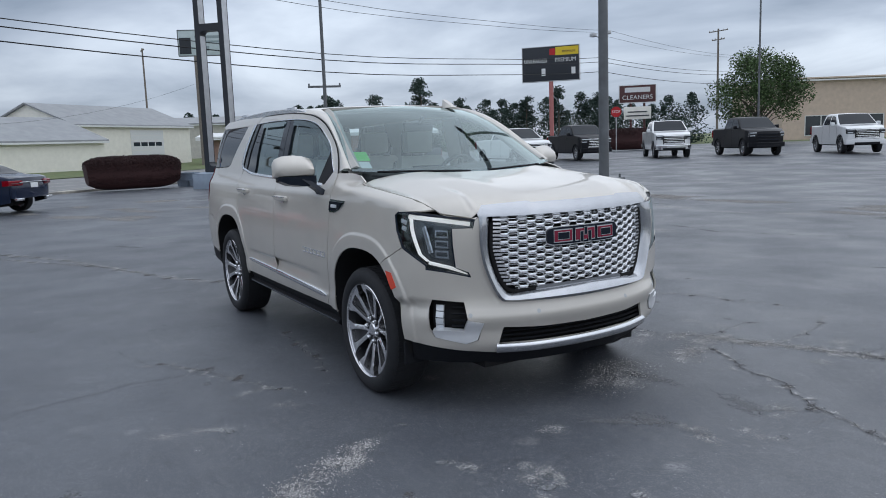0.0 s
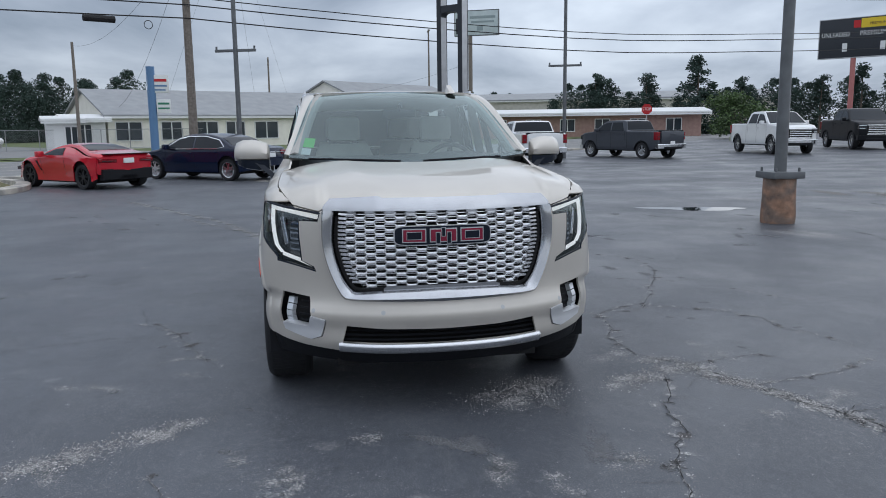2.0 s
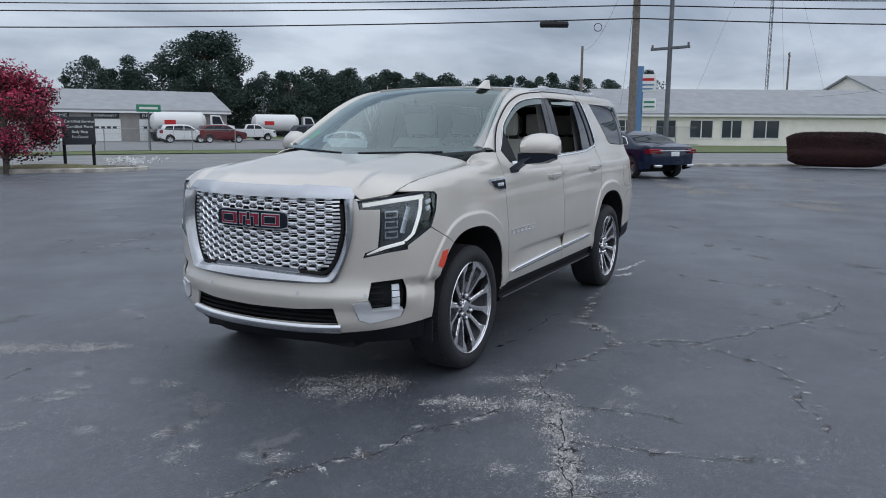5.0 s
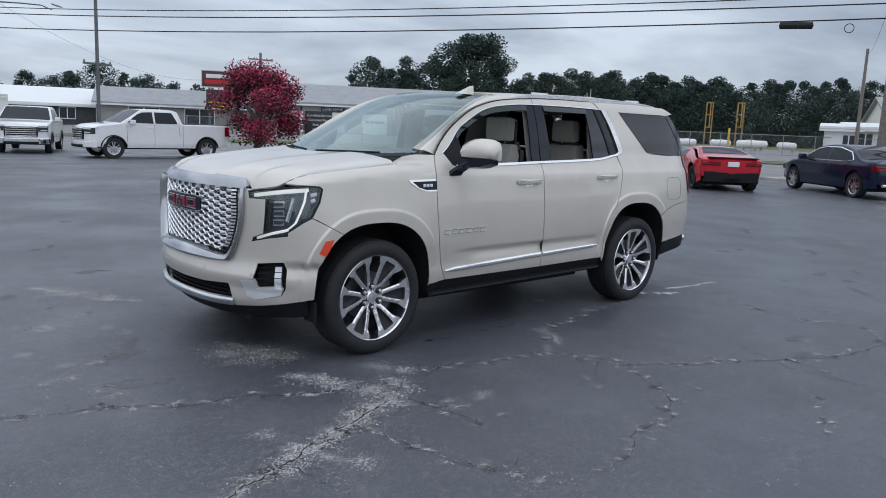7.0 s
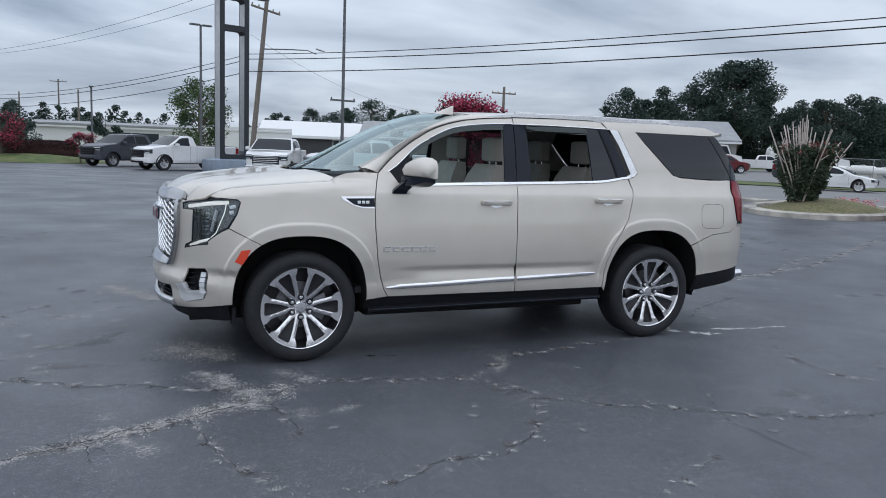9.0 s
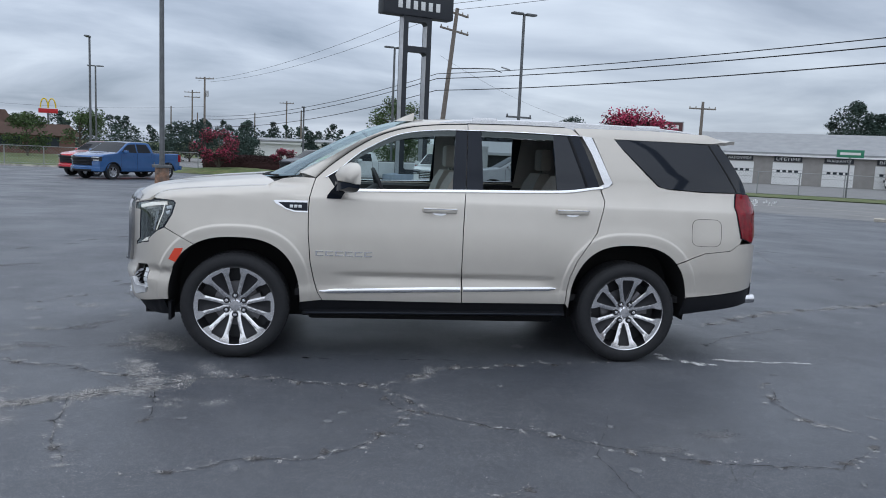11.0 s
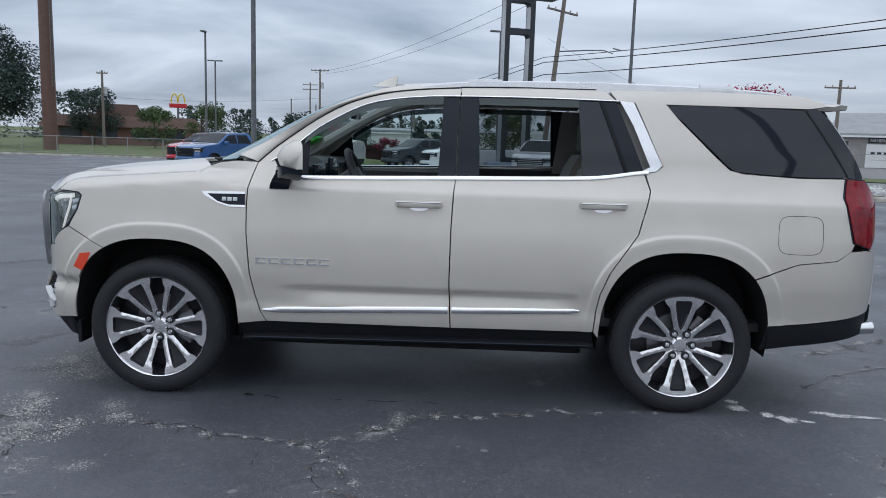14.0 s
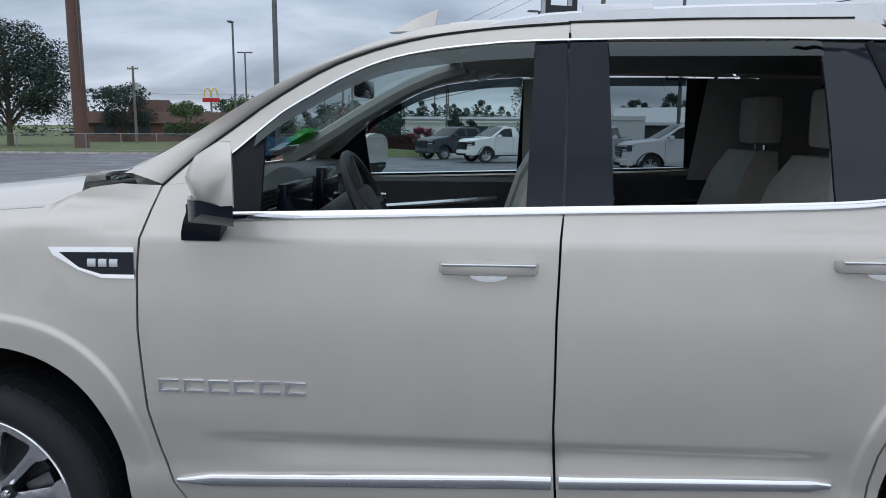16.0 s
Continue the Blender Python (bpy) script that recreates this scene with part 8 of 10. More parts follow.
gable_house("office_building", "long low cream metal building with a grey ribbed roof", pose(-76.5, -5.6, 0, 0, 0, 28), 30.5, 16.5, 3.05, 5.65, WALL_WHITE, ROOF_METAL,
            [(-13.4, 0.75, 2.4, 2.3), (-9.4, 0.75, 2.4, 1.9), (-5.9, 0.75, 2.4, 2.2), (-2.9, 0.75, 2.4, 1.9), (0.5, 0.75, 2.4, 2.5)], [])
gable_house("office_porch", "small white entrance porch at the end of the cream building", pose(-68.2, -20.6, 0, 0, 0, 28), 3.2, 3.4, 2.7, 3.0, SIGN_WHITE, SIGN_WHITE, [(-0.2, 0.1, 2.2, 1.1)], [], 0.5)
gable_house("workshop_building", "tall cream metal workshop with a garage door and grey roof", pose(-96.8, 13.5, 0, 0, 0, 42), 21.2, 12.5, 5.0, 7.5, WALL_WHITE, ROOF_METAL, [], [(1.7, 0, 4.4, 6.2)])
gable_house("pump_hut", "small white flat hut in the gas yard", pose(-65.5, -21.8, 0, 0, 0, 20), 2.7, 2.4, 2.6, 2.8, SIGN_WHITE, SIGN_WHITE, [(0.6, 0.2, 2.0, 0.9)], [])
gable_house("shop_row", "low brick shop row with a pale roof across the road", pose(-80.0, 31.0, 0, 0, 0, -21), 26, 10, 2.7, 3.15, BRICK_PALE, SIGN_WHITE, [(y, 0.7, 2.0, 1.6) for y in (-10, -6, -2, 2, 6, 10)], [], 1.0)
gable_house("warehouse", "long pale warehouse far behind the shops", pose(-128, 46, 0, 0, 0, -22), 70, 20, 6.0, 7.4, WALL_PALE, ROOF_METAL)
gable_house("tan_store", "tan stucco store with a flat parapet", pose(-53.5, 97.0, 0, 0, 0, -33), 22, 20, 7.8, 8.0, WALL_TAN, WALL_TAN, [(-6, 0.5, 3.0, 4), (0, 0.5, 3.0, 4)], [], 0.5)
g1 = gable_house("tyre_garage", "grey block garage with a low gable and lettered bays", pose(-46.4, -64.7, 0, 0, 0, 58), 26, 16, 3.15, 5.3, WALL_GREY, ROOF_METAL, [], [(-8.4, 0, 2.25, 2.8), (-3.8, 0, 2.25, 2.8), (0.8, 0, 2.25, 2.8), (5.4, 0, 2.25, 2.8)])
for y, t in ((-8.4, "NATIONWIDE"), (-3.8, "LIFETIME"), (0.8, "WARRANTY"), (5.4, "BRAKES")):
    bm = bmesh.new(); box(bm, 0.0, 0.08, y - 1.3, y + 1.3, 2.33, 2.85)
    b = part("bay_sign", bm, SIGN_DARK, g1, smooth=False)
    writing("lettering", t, 0.42, SIGN_WHITE, pose(0.085, y, 2.58, 90, 0, 90), b, 0.003, 2.2)
gable_house("canopy_building", "low grey metal building with a dark open front", pose(-31.5, -82.0, 0, 0, 0, 68), 16, 11, 2.5, 4.2, WALL_GREY, ROOF_METAL, [(-3, 0.1, 2.1, 3.2), (3, 0.1, 2.1, 3.2)], [])
gable_house("workshop_shed", "grey shed with a pale roof and a dark gable end", pose(-20.0, -92.0, 0, 0, 0, 75), 14, 12, 2.4, 4.2, WALL_DARK, SIGN_WHITE, [(3, 0.8, 2.0, 1.6)], [])
gable_house("market_hall", "wide white market building far across the lot", pose(2.0, -92.0, 0, 0, 0, 85), 22, 12, 2.7, 3.0, SIGN_WHITE, ROOF_METAL, [(0, 0.4, 2.0, 6)], [])
gable_house("box_trailer", "plain white box trailer parked by the shed", pose(-10.7, -88.0, 0, 0, 0, 78), 10.5, 2.5, 3.0, 3.02, SIGN_WHITE, SIGN_WHITE, [], [], 0.02)


def restaurant():
    ob = thing("restaurant", "low brown brick restaurant with a mansard roof", "building", pose(43.0, -90.0, 0, 0, 0, 114))
    bm = bmesh.new(); box(bm, -7, 0, -9, 9, -0.1, 2.3)
    part("wall", bm, BRICK_BROWN, ob, smooth=False)
    bm = bmesh.new()
    rings(bm, [[(0.7, -9.7, 2.2), (0.7, 9.7, 2.2), (-7.7, 9.7, 2.2), (-7.7, -9.7, 2.2)], [(-0.6, -8.4, 3.6), (-0.6, 8.4, 3.6), (-6.4, 8.4, 3.6), (-6.4, -8.4, 3.6)]])
    part("roof", bm, ROOF_BROWN, ob, smooth=False)
    bm = bmesh.new()
    rings(bm, [[(-1.5, -3.5, 3.5), (-1.5, 2.5, 3.5), (-5.5, 2.5, 3.5), (-5.5, -3.5, 3.5)], [(-2.2, -2.6, 5.1), (-2.2, 1.6, 5.1), (-4.8, 1.6, 5.1), (-4.8, -2.6, 5.1)]])
    part("roof_lantern", bm, ROOF_BROWN, ob, smooth=False)
    for y in (-6, -2, 2, 6):
        bm = bmesh.new(); box(bm, 0, 0.05, y - 1.2, y + 1.2, 0.8, 2.0)
        part("window", bm, WINDOW_DARK, ob, smooth=False)


restaurant()


def chain_fence(name, a, b, high, label, gap=2.6):
    a, b = Vector((*a, 0)), Vector((*b, 0))
    L = (b - a).length
    d = (b - a) / L
    ob = thing(name, label, "fence", pose(a.x, a.y, 0, 0, 0, math.degrees(math.atan2(d.y, d.x))))
    n = int(L / gap)
    for k in range(n + 1):
        bm = bmesh.new(); tube(bm, [(L * k / n, 0, -0.05), (L * k / n, 0, high)], 0.035, 6)
        part("post", bm, FENCE_WIRE, ob)
    bm = bmesh.new()
    for z in (0.08, high - 0.03):
        tube(bm, [(0, 0, z), (L, 0, z)], 0.022, 5)
    part("rail", bm, FENCE_WIRE, ob)
    verts, faces = [], []
    s = 0.22
    w = 0.006
    m = int(L / s)
    for k in range(-int(high / s), m):
        for up in (1, -1):
            x0, z0, x1, z1 = k * s, 0.05 if up > 0 else high, k * s + high, high if up > 0 else 0.05
            if x0 < 0 or x1 > L:
                continue
            i = len(verts)
            verts += [(x0 - w, 0, z0), (x0 + w, 0, z0), (x1 + w, 0, z1), (x1 - w, 0, z1)]
            faces.append((i, i + 1, i + 2, i + 3))
    raw("wire_mesh", verts, faces, FENCE_WIRE, ob)
    return ob


chain_fence("chain_link_fence", (12.0, -52.0), (58, -52.0), 1.35, "galvanised chain link fence along the grass")
chain_fence("chain_link_fence", tuple(on_road(-34, 48.6))[:2], tuple(on_road(-8, 48.6))[:2], 1.8, "chain link fence before the tyre garage")
chain_fence("chain_link_fence", tuple(on_road(-2, 66))[:2], tuple(on_road(40, 66))[:2], 1.8, "chain link fence round the gas yard")


def gas_tank(x, y, turn, r, L, z=0.9, label="white horizontal gas tank on two saddles"):
    ob = thing("gas_tank", label, "tank", pose(x, y, 0, 0, 0, turn), "gas tanks")
    bm = bmesh.new()
    lathe(bm, [(0.001, -L / 2), (r * 0.6, -L / 2 + r * 0.15), (r, -L / 2 + r * 0.6), (r, L / 2 - r * 0.6), (r * 0.6, L / 2 - r * 0.15), (0.001, L / 2)], 16, "x", (0, 0, z + r * 0.2))
    part("tank", bm, TANK_WHITE, ob)
    for s in (-1, 1):
        bm = bmesh.new(); box(bm, s * L * 0.3 - 0.12, s * L * 0.3 + 0.12, -r * 0.7, r * 0.7, -0.02, z)
        part("saddle", bm, CONCRETE, ob)
    bm = bmesh.new(); lathe(bm, [(0.2, z + r), (0.2, z + r * 1.35), (0.001, z + r * 1.4)], 10, "z")
    part("valve_dome", bm, TANK_WHITE, ob)


for u, s, t, r, L in ((5, 78, 40, 0.40, 2.3), (9.5, 79, 40, 0.36, 2.0), (1, 78, 35, 0.36, 2.0), (-3, 78, 40, 0.40, 2.3), (50.8, 58, 40, 0.5, 2.6), (16.5, 84, 35, 0.42, 2.6), (17.4, 86.5, 36, 0.42, 3.2), (13.7, 85, 38, 0.36, 2.3), (20.7, 85, 36, 0.36, 2.1), (4.7, 85, 38, 0.40, 2.5), (7.0, 85, 34, 0.45, 1.6), (-1, 83, 34, 0.45, 2.6)):
    p = on_road(u, s)
    gas_tank(p.x, p.y, t + 86, r, L, 0.62)
for u, s in ((3.3, 73), (7.2, 73), (12.8, 73)):
    p = on_road(u, s)
    bm = bmesh.new(); tube(bm, [(p.x, p.y, -0.05), (p.x, p.y, 2.2), (p.x, p.y, 2.28)], [0.10, 0.10, 0.05], 10)
    tagged(part("bollard", bm, YELLOW_PAINT), "yellow painted steel bollard", "bollard", "yellow bollards")
for u, high, low in ((16.1, 6.4, 2.6), (20.6, 6.5, 2.8)):
    p = on_road(u, 118.0)
    ob = thing("loading_frame", "yellow steel loading frame in the gas yard", "frame", pose(p.x, p.y, 0, 0, 0, 30) @ Matrix.Diagonal((1.1, 1.1, 1, 1)))
    for a in (-0.5, 0.5):
        for c in (-0.4, 0.4):
            bm = bmesh.new(); tube(bm, [(a, c, -0.02), (a, c, high)], 0.08, 6)
            part("post", bm, OCHRE_PAINT, ob)
    for z in (low, (low + high) / 2, high - 0.1):
        bm = bmesh.new(); box(bm, -0.6, 0.6, -0.48, 0.48, z, z + 0.14)
        part("crossbar", bm, OCHRE_PAINT, ob)
    bm = bmesh.new(); tube(bm, [(0, 0, high), (0.9, 0.1, high - 0.3), (1.5, 0.1, low)], 0.07, 6)
    part("loading_arm", bm, OCHRE_PAINT, ob)

# ---- trees, hedges and woods ----
def leaf_cloud(verts, faces, centre, radius, n, size, rng, squash=0.75):
    """Small bent leaves scattered through a clump."""
    for _ in range(n):
        d = Vector((rng.gauss(0, 1), rng.gauss(0, 1), rng.gauss(0, 1))).normalized()
        r = radius * rng.random() ** 0.4
        c = Vector(centre) + Vector((d.x * r, d.y * r, d.z * r * squash))
        a = Vector((rng.gauss(0, 1), rng.gauss(0, 1), rng.gauss(0, 0.6))).normalized()
        b = a.cross(Vector((rng.gauss(0, 1), rng.gauss(0, 1), rng.gauss(0, 1)))).normalized()
        s = size * rng.uniform(0.6, 1.3)
        i = len(verts)
        verts += [c - a * s, c + b * s * 0.5, c + a * s, c - b * s * 0.5 + Vector((0, 0, -0.15 * s))]
        faces.append((i, i + 1, i + 2, i + 3))


def tree(name, label, x, y, high, crown, trunk_h, leaf, leaf_n=1500, leaf_s=0.16, clumps=16, seed=1, squash=0.7, r=None, bare=0, extra=None):
    """Tapered trunk, limbs, and a crown of leafy clumps with gaps."""
    rng = random.Random(seed)
    ob = thing(name, label, "tree", pose(x, y, 0, 0, 0, rng.uniform(0, 360)))
    r = r or high * 0.022
    bm = bmesh.new()
    lean = Vector((rng.uniform(-0.3, 0.3), rng.uniform(-0.3, 0.3), 0)) * high * 0.05
    top = Vector((lean.x, lean.y, high * 0.82))
    tube(bm, [(0, 0, -0.1), (lean.x * 0.2, lean.y * 0.2, trunk_h), (lean.x * 0.6, lean.y * 0.6, high * 0.55), top], [r * 1.25, r, r * 0.6, r * 0.2], 9)
    verts, faces, v2, f2 = [], [], [], []
    mid = (high + trunk_h) / 2
    hz = (high - trunk_h) / 2
    for k in range(clumps):
        t = rng.uniform(0, 6.283)
        w = rng.uniform(-0.85, 1)
        ring = math.sqrt(max(0.05, 1 - w * w)) * rng.uniform(0.45, 0.95)
        c = Vector((crown * ring * math.cos(t), crown * ring * math.sin(t), mid + hz * 0.82 * w)) + lean * 0.6
        st = Vector((lean.x * 0.4, lean.y * 0.4, max(trunk_h * 0.8, c.z - crown * rng.uniform(0.4, 0.8))))
        tube(bm, [st, st.lerp(c, 0.5) + Vector((0, 0, 0.1 * crown)), c], [r * 0.4, r * 0.22, r * 0.06], 5)
        cr = crown * rng.uniform(0.26, 0.44)
        leaf_cloud(verts, faces, c, cr, leaf_n // clumps, leaf_s, rng, squash)
        if extra:
            leaf_cloud(v2, f2, c + Vector((0, 0, cr * 0.25)), cr * 1.02, int(leaf_n // clumps * extra[1]), leaf_s * 0.9, rng, squash)
    part("trunk", bm, BARK, ob)
    raw("crown", verts, faces, leaf, ob)
    if extra:
        raw("blossom", v2, f2, extra[0], ob)
    return ob


def pine(x, y, high, seed, leaf=LEAF_DARK, name="pine_tree"):
    rng = random.Random(seed)
    ob = thing(name, "tall dark pine with an uneven open crown", "tree", pose(x, y, 0, 0, 0, rng.uniform(0, 360)))
    bm = bmesh.new()
    tube(bm, [(0, 0, -0.1), (0.1, 0, high * 0.5), (0, 0.1, high * 0.97)], [high * 0.02, high * 0.014, high * 0.004], 8)
    verts, faces = [], []
    for k in range(22):
        z = high * (0.3 + 0.68 * k / 21)
        w = high * 0.24 * (1.1 - k / 21) ** 0.6 * rng.uniform(0.55, 1.15)
        t = rng.uniform(0, 6.283)
        c = Vector((w * math.cos(t), w * math.sin(t), z))
        tube(bm, [(0, 0, z - w * 0.25), c], [high * 0.005, high * 0.002], 4)
        leaf_cloud(verts, faces, c * 1.0, high * 0.085 * rng.uniform(0.8, 1.4), 80, high * 0.02, rng, 0.55)
        leaf_cloud(verts, faces, Vector((c.x * 0.45, c.y * 0.45, z)), high * 0.07, 40, high * 0.02, rng, 0.6)
    part("trunk", bm, BARK, ob)
    raw("crown", verts, faces, leaf, ob)
    return ob


def woods(name, label, line, low, highest, deep, seed, leaf=LEAF_DARK, per=1100, gap=2.2, fine=0.036):
    """A far belt of trees: trunks and clumps with an uneven top."""
    rng = random.Random(seed)
    verts, faces = [], []
    P = [Vector((*p, 0)) for p in line]
    for a, b in zip(P, P[1:]):
        L = (b - a).length
        d = (b - a) / L
        q = Vector((-d.y, d.x, 0))
        for k in range(int(L / gap)):
            for row in range(2):
                c = a + d * (k * gap + rng.uniform(-1, 1)) + q * (row * deep / 2 + rng.uniform(-deep, deep) * 0.25)
                h = rng.uniform(low, highest) * (0.9 + 0.18 * noise.noise((c.x * 0.03, c.y * 0.03, seed)))
                leaf_cloud(verts, faces, c + Vector((0, 0, h * 0.10)), h * 0.22, per // 7, h * fine * 1.3, rng, 0.6)
                for j in range(8):
                    z = h * (0.06 + 0.94 * (j + 0.5) / 8)
                    w = h * 0.31 * (1.12 - (j / 8) ** 1.7)
                    t = rng.uniform(0, 6.283)
                    leaf_cloud(verts, faces, c + Vector((math.cos(t) * w * 0.6, math.sin(t) * w * 0.6, z - h * 0.05)), w * rng.uniform(0.75, 1.15), per // 8, h * fine, rng, 0.8)
    return tagged(raw(name, verts, faces, leaf), label, "woods", kind="stuff")


def hedge(name, label, a, b, wide, high, leaf, seed=4, n=9000, size=0.05, taper=0.0):
    rng = random.Random(seed)
    a, b = Vector((*a, 0)), Vector((*b, 0))
    ob = thing(name, label, "hedge", pose(*((a + b) / 2), 0, 0, math.degrees(math.atan2(b.y - a.y, b.x - a.x))))
    L = (b - a).length
    bm = bmesh.new()
    loops = []
    for k in range(13):
        x = -L / 2 + L * k / 12
        s = (1 - abs(2 * k / 12 - 1) ** 6 * 0.35)
        loops.append([(x, wide * 0.44 * s * math.cos(t) * (1 if abs(math.cos(t)) < 0.7 else 0.95), high * 0.5 + high * 0.46 * s * math.copysign(abs(math.sin(t)) ** 0.5, math.sin(t))) for t in np.linspace(0, 6.283, 16, endpoint=False)])
    loops = [[(x * (1 - taper * (1 - z / high)), y * (1 - taper * (1 - z / high)), z) for x, y, z in lp] for lp in loops]
    rings(bm, loops)
    part("core", bm, leaf, ob)
    verts, faces = [], []
    for _ in range(n):
        x = rng.uniform(-L / 2, L / 2)
        s = (1 - abs(2 * x / L) ** 6 * 0.35)
        t = rng.uniform(-0.3, math.pi + 0.3)
        c = Vector((x, wide * 0.5 * s * math.cos(t) * min(1, 0.85 + 0.3 * rng.random()), high * 0.5 + high * 0.5 * s * math.copysign(abs(math.sin(t)) ** 0.5, math.sin(t)) + rng.uniform(-0.03, 0.03)))
        c.x, c.y = c.x * (1 - taper * (1 - c.z / high)), c.y * (1 - taper * (1 - c.z / high))
        leaf_cloud(verts, faces, c, 0.03, 1, size, rng)
    raw("leaves", verts, faces, leaf, ob)
    return ob


def vase_shrub(x, y):
    """Pruned pale stems that spread like a vase out of a dark leafy middle."""
    rng = random.Random(9)
    ob = thing("shrub", "vase-shaped dark green shrub with pale pruned stems", "shrub", pose(x, y, 0.36))
    for k in range(40):
        a, tilt = rng.uniform(0, 6.283), rng.uniform(0.04, 0.56)
        L = rng.uniform(1.9, 2.75) * (1 - 0.12 * tilt)
        d = Vector((math.cos(a) * math.sin(tilt), math.sin(a) * math.sin(tilt), math.cos(tilt)))
        bm = bmesh.new()
        s = Vector((d.x * 0.25 + rng.gauss(0, 0.05), d.y * 0.25 + rng.gauss(0, 0.05), -0.1))
        tube(bm, [s, s + d * L * 0.5 + Vector((0, 0, 0.05)), s + d * L], [0.030, 0.022, 0.015], 6)
        part("stem", bm, PALE_STEM, ob)
        if rng.random() < 0.5:
            e = s + d * L * rng.uniform(0.6, 0.8)
            bm = bmesh.new()
            tube(bm, [e, e + (d + Vector((rng.gauss(0, 0.4), rng.gauss(0, 0.4), 0))).normalized() * rng.uniform(0.25, 0.5)], [0.016, 0.010], 5)
            part("twig", bm, PALE_STEM, ob)
    verts, faces, v2, f2 = [], [], [], []
    for k in range(330):
        t, h = rng.uniform(0, 6.283), 1.62 * rng.random() ** 0.8
        w = (0.24 + 0.44 * h) * rng.random() ** 0.45
        leaf_cloud(verts, faces, (w * math.cos(t), w * math.sin(t), h), 0.22 if h < 1.1 else 0.14, 85 if h < 1.1 else 34, 0.055, rng, 1.1)
        if h > 1.2 and k % 2:
            leaf_cloud(v2, f2, (w * 1.1 * math.cos(t), w * 1.1 * math.sin(t), h + 0.1), 0.14, 10, 0.035, rng, 1.0)
    raw("leaves", verts, faces, LEAF_SHRUB, ob)
    tagged(raw("petals", v2, f2, RUST_PETAL, ob), kind="stuff")
    return ob


vase_shrub(-16.1, -10.85)
rng = random.Random(3)
verts, faces = [], []
for k in range(60):
    leaf_cloud(verts, faces, (-19.2 + rng.gauss(0, 0.55), -11.7 + rng.gauss(0, 0.3), 0.16 + rng.random() * 0.22), 0.1, 16, 0.035, rng)
tagged(raw("flowers", verts, faces, PINK_PETAL), "low pink and white bedding flowers on the island", "flowers", kind="stuff")
verts, faces = [], []
for k in range(60):
    leaf_cloud(verts, faces, (-13.9 + rng.gauss(0, 0.4), -21.0 + rng.gauss(0, 0.4), 0.25 + rng.random() * 0.2), 0.1, 16, 0.035, rng)
tagged(raw("flowers", verts, faces, WHITE_CARD), "low white bedding flowers by the sign", "flowers", kind="stuff")
hedge("hedge", "clipped dark maroon hedge by the sign pylon", (-29.2, 0.4), (-29.55, 4.35), 1.5, 1.45, MAROON_LEAF, n=16000, size=0.035, taper=0.08)
hedge("hedge", "clipped dark maroon hedge by the stop sign", (-44.5, 43.0), (-42.0, 47.5), 1.6, 1.9, MAROON_LEAF, 5)
hedge("hedge", "clipped dark red hedge on the far bed", (5.5, -48.5), (11.0, -48.8), 1.2, 1.3, MAROON_LEAF, 6)
tree("crape_myrtle", "crape myrtle in full crimson blossom", -10.3, -22.7, 3.45, 1.8, 0.45, MAROON_LEAF, 6500, 0.065, 34, 21, 0.8, 0.1, extra=(BLOSSOM, 1.6))
tree("crape_myrtle", "small crape myrtle with faded red blossom", 9.6, -46.5, 2.9, 1.5, 0.5, MAROON_LEAF, 2600, 0.07, 18, 22, 0.7, 0.07, extra=(BLOSSOM, 0.7))
tree("crape_myrtle", "small crape myrtle with faded red blossom", 5.2, -44.5, 1.9, 0.9, 0.3, MAROON_LEAF, 1500, 0.06, 12, 23, 0.8, 0.05, extra=(BLOSSOM, 0.8))
tree("broadleaf_tree", "tall broadleaf tree with an open dark crown across the road", -85.0, -88.0, 16.4, 7.2, 2.0, LEAF_DARK, 26000, 0.22, 40, 31, 0.6)
tree("broadleaf_tree", "slimmer dark tree beside the tall one", -95.0, -80.0, 11.0, 4.2, 1.5, LEAF_DARK, 8000, 0.2, 26, 32)
tree("broadleaf_tree", "young green tree behind the sign pylon", -3.2, -63.0, 7.3, 2.5, 0.5, LEAF, 7500, 0.11, 34, 33, 1.0)
tree("broadleaf_tree", "large leafy tree behind the parked trucks", -45.5, 64.5, 9.2, 4.6, 1.2, LEAF, 17000, 0.13, 46, 34, 0.75)
tree("broadleaf_tree", "large dark oak by the brown mast", 47.8, -68.4, 11.8, 5.6, 2.0, LEAF_DARK, 24000, 0.15, 46, 35, 0.75)
tree("broadleaf_tree", "rounded tree by the brown mast", 46.0, -88.0, 7.0, 3.6, 1.5, LEAF_DARK, 8000, 0.13, 26, 36)
tree("broadleaf_tree", "rounded bush tree before the restaurant", 35.0, -80.0, 4.4, 2.7, 0.4, LEAF, 4000, 0.13, 22, 37)
tree("broadleaf_tree", "airy young tree by the lamp posts", 29.0, -78.0, 5.6, 2.5, 1.2, LEAF, 2600, 0.13, 22, 38)
tree("broadleaf_tree", "dense rounded tree beyond the fence", 18.5, -81.0, 4.2, 3.4, 0.3, LEAF_DARK, 4500, 0.14, 24, 39)
tree("broadleaf_tree", "low dense tree beyond the fence", 13.0, -84.0, 3.0, 2.4, 0.3, LEAF_DARK, 2600, 0.13, 16, 40)
tree("broadleaf_tree", "large low bush behind the white truck", -58.0, 37.0, 4.0, 3.3, 0.3, LEAF, 4000, 0.14, 22, 41)
tree("broadleaf_tree", "pair of round dark trees by the market", 4.5, -78.0, 3.6, 1.5, 0.4, LEAF_DARK, 1800, 0.13, 12, 42)
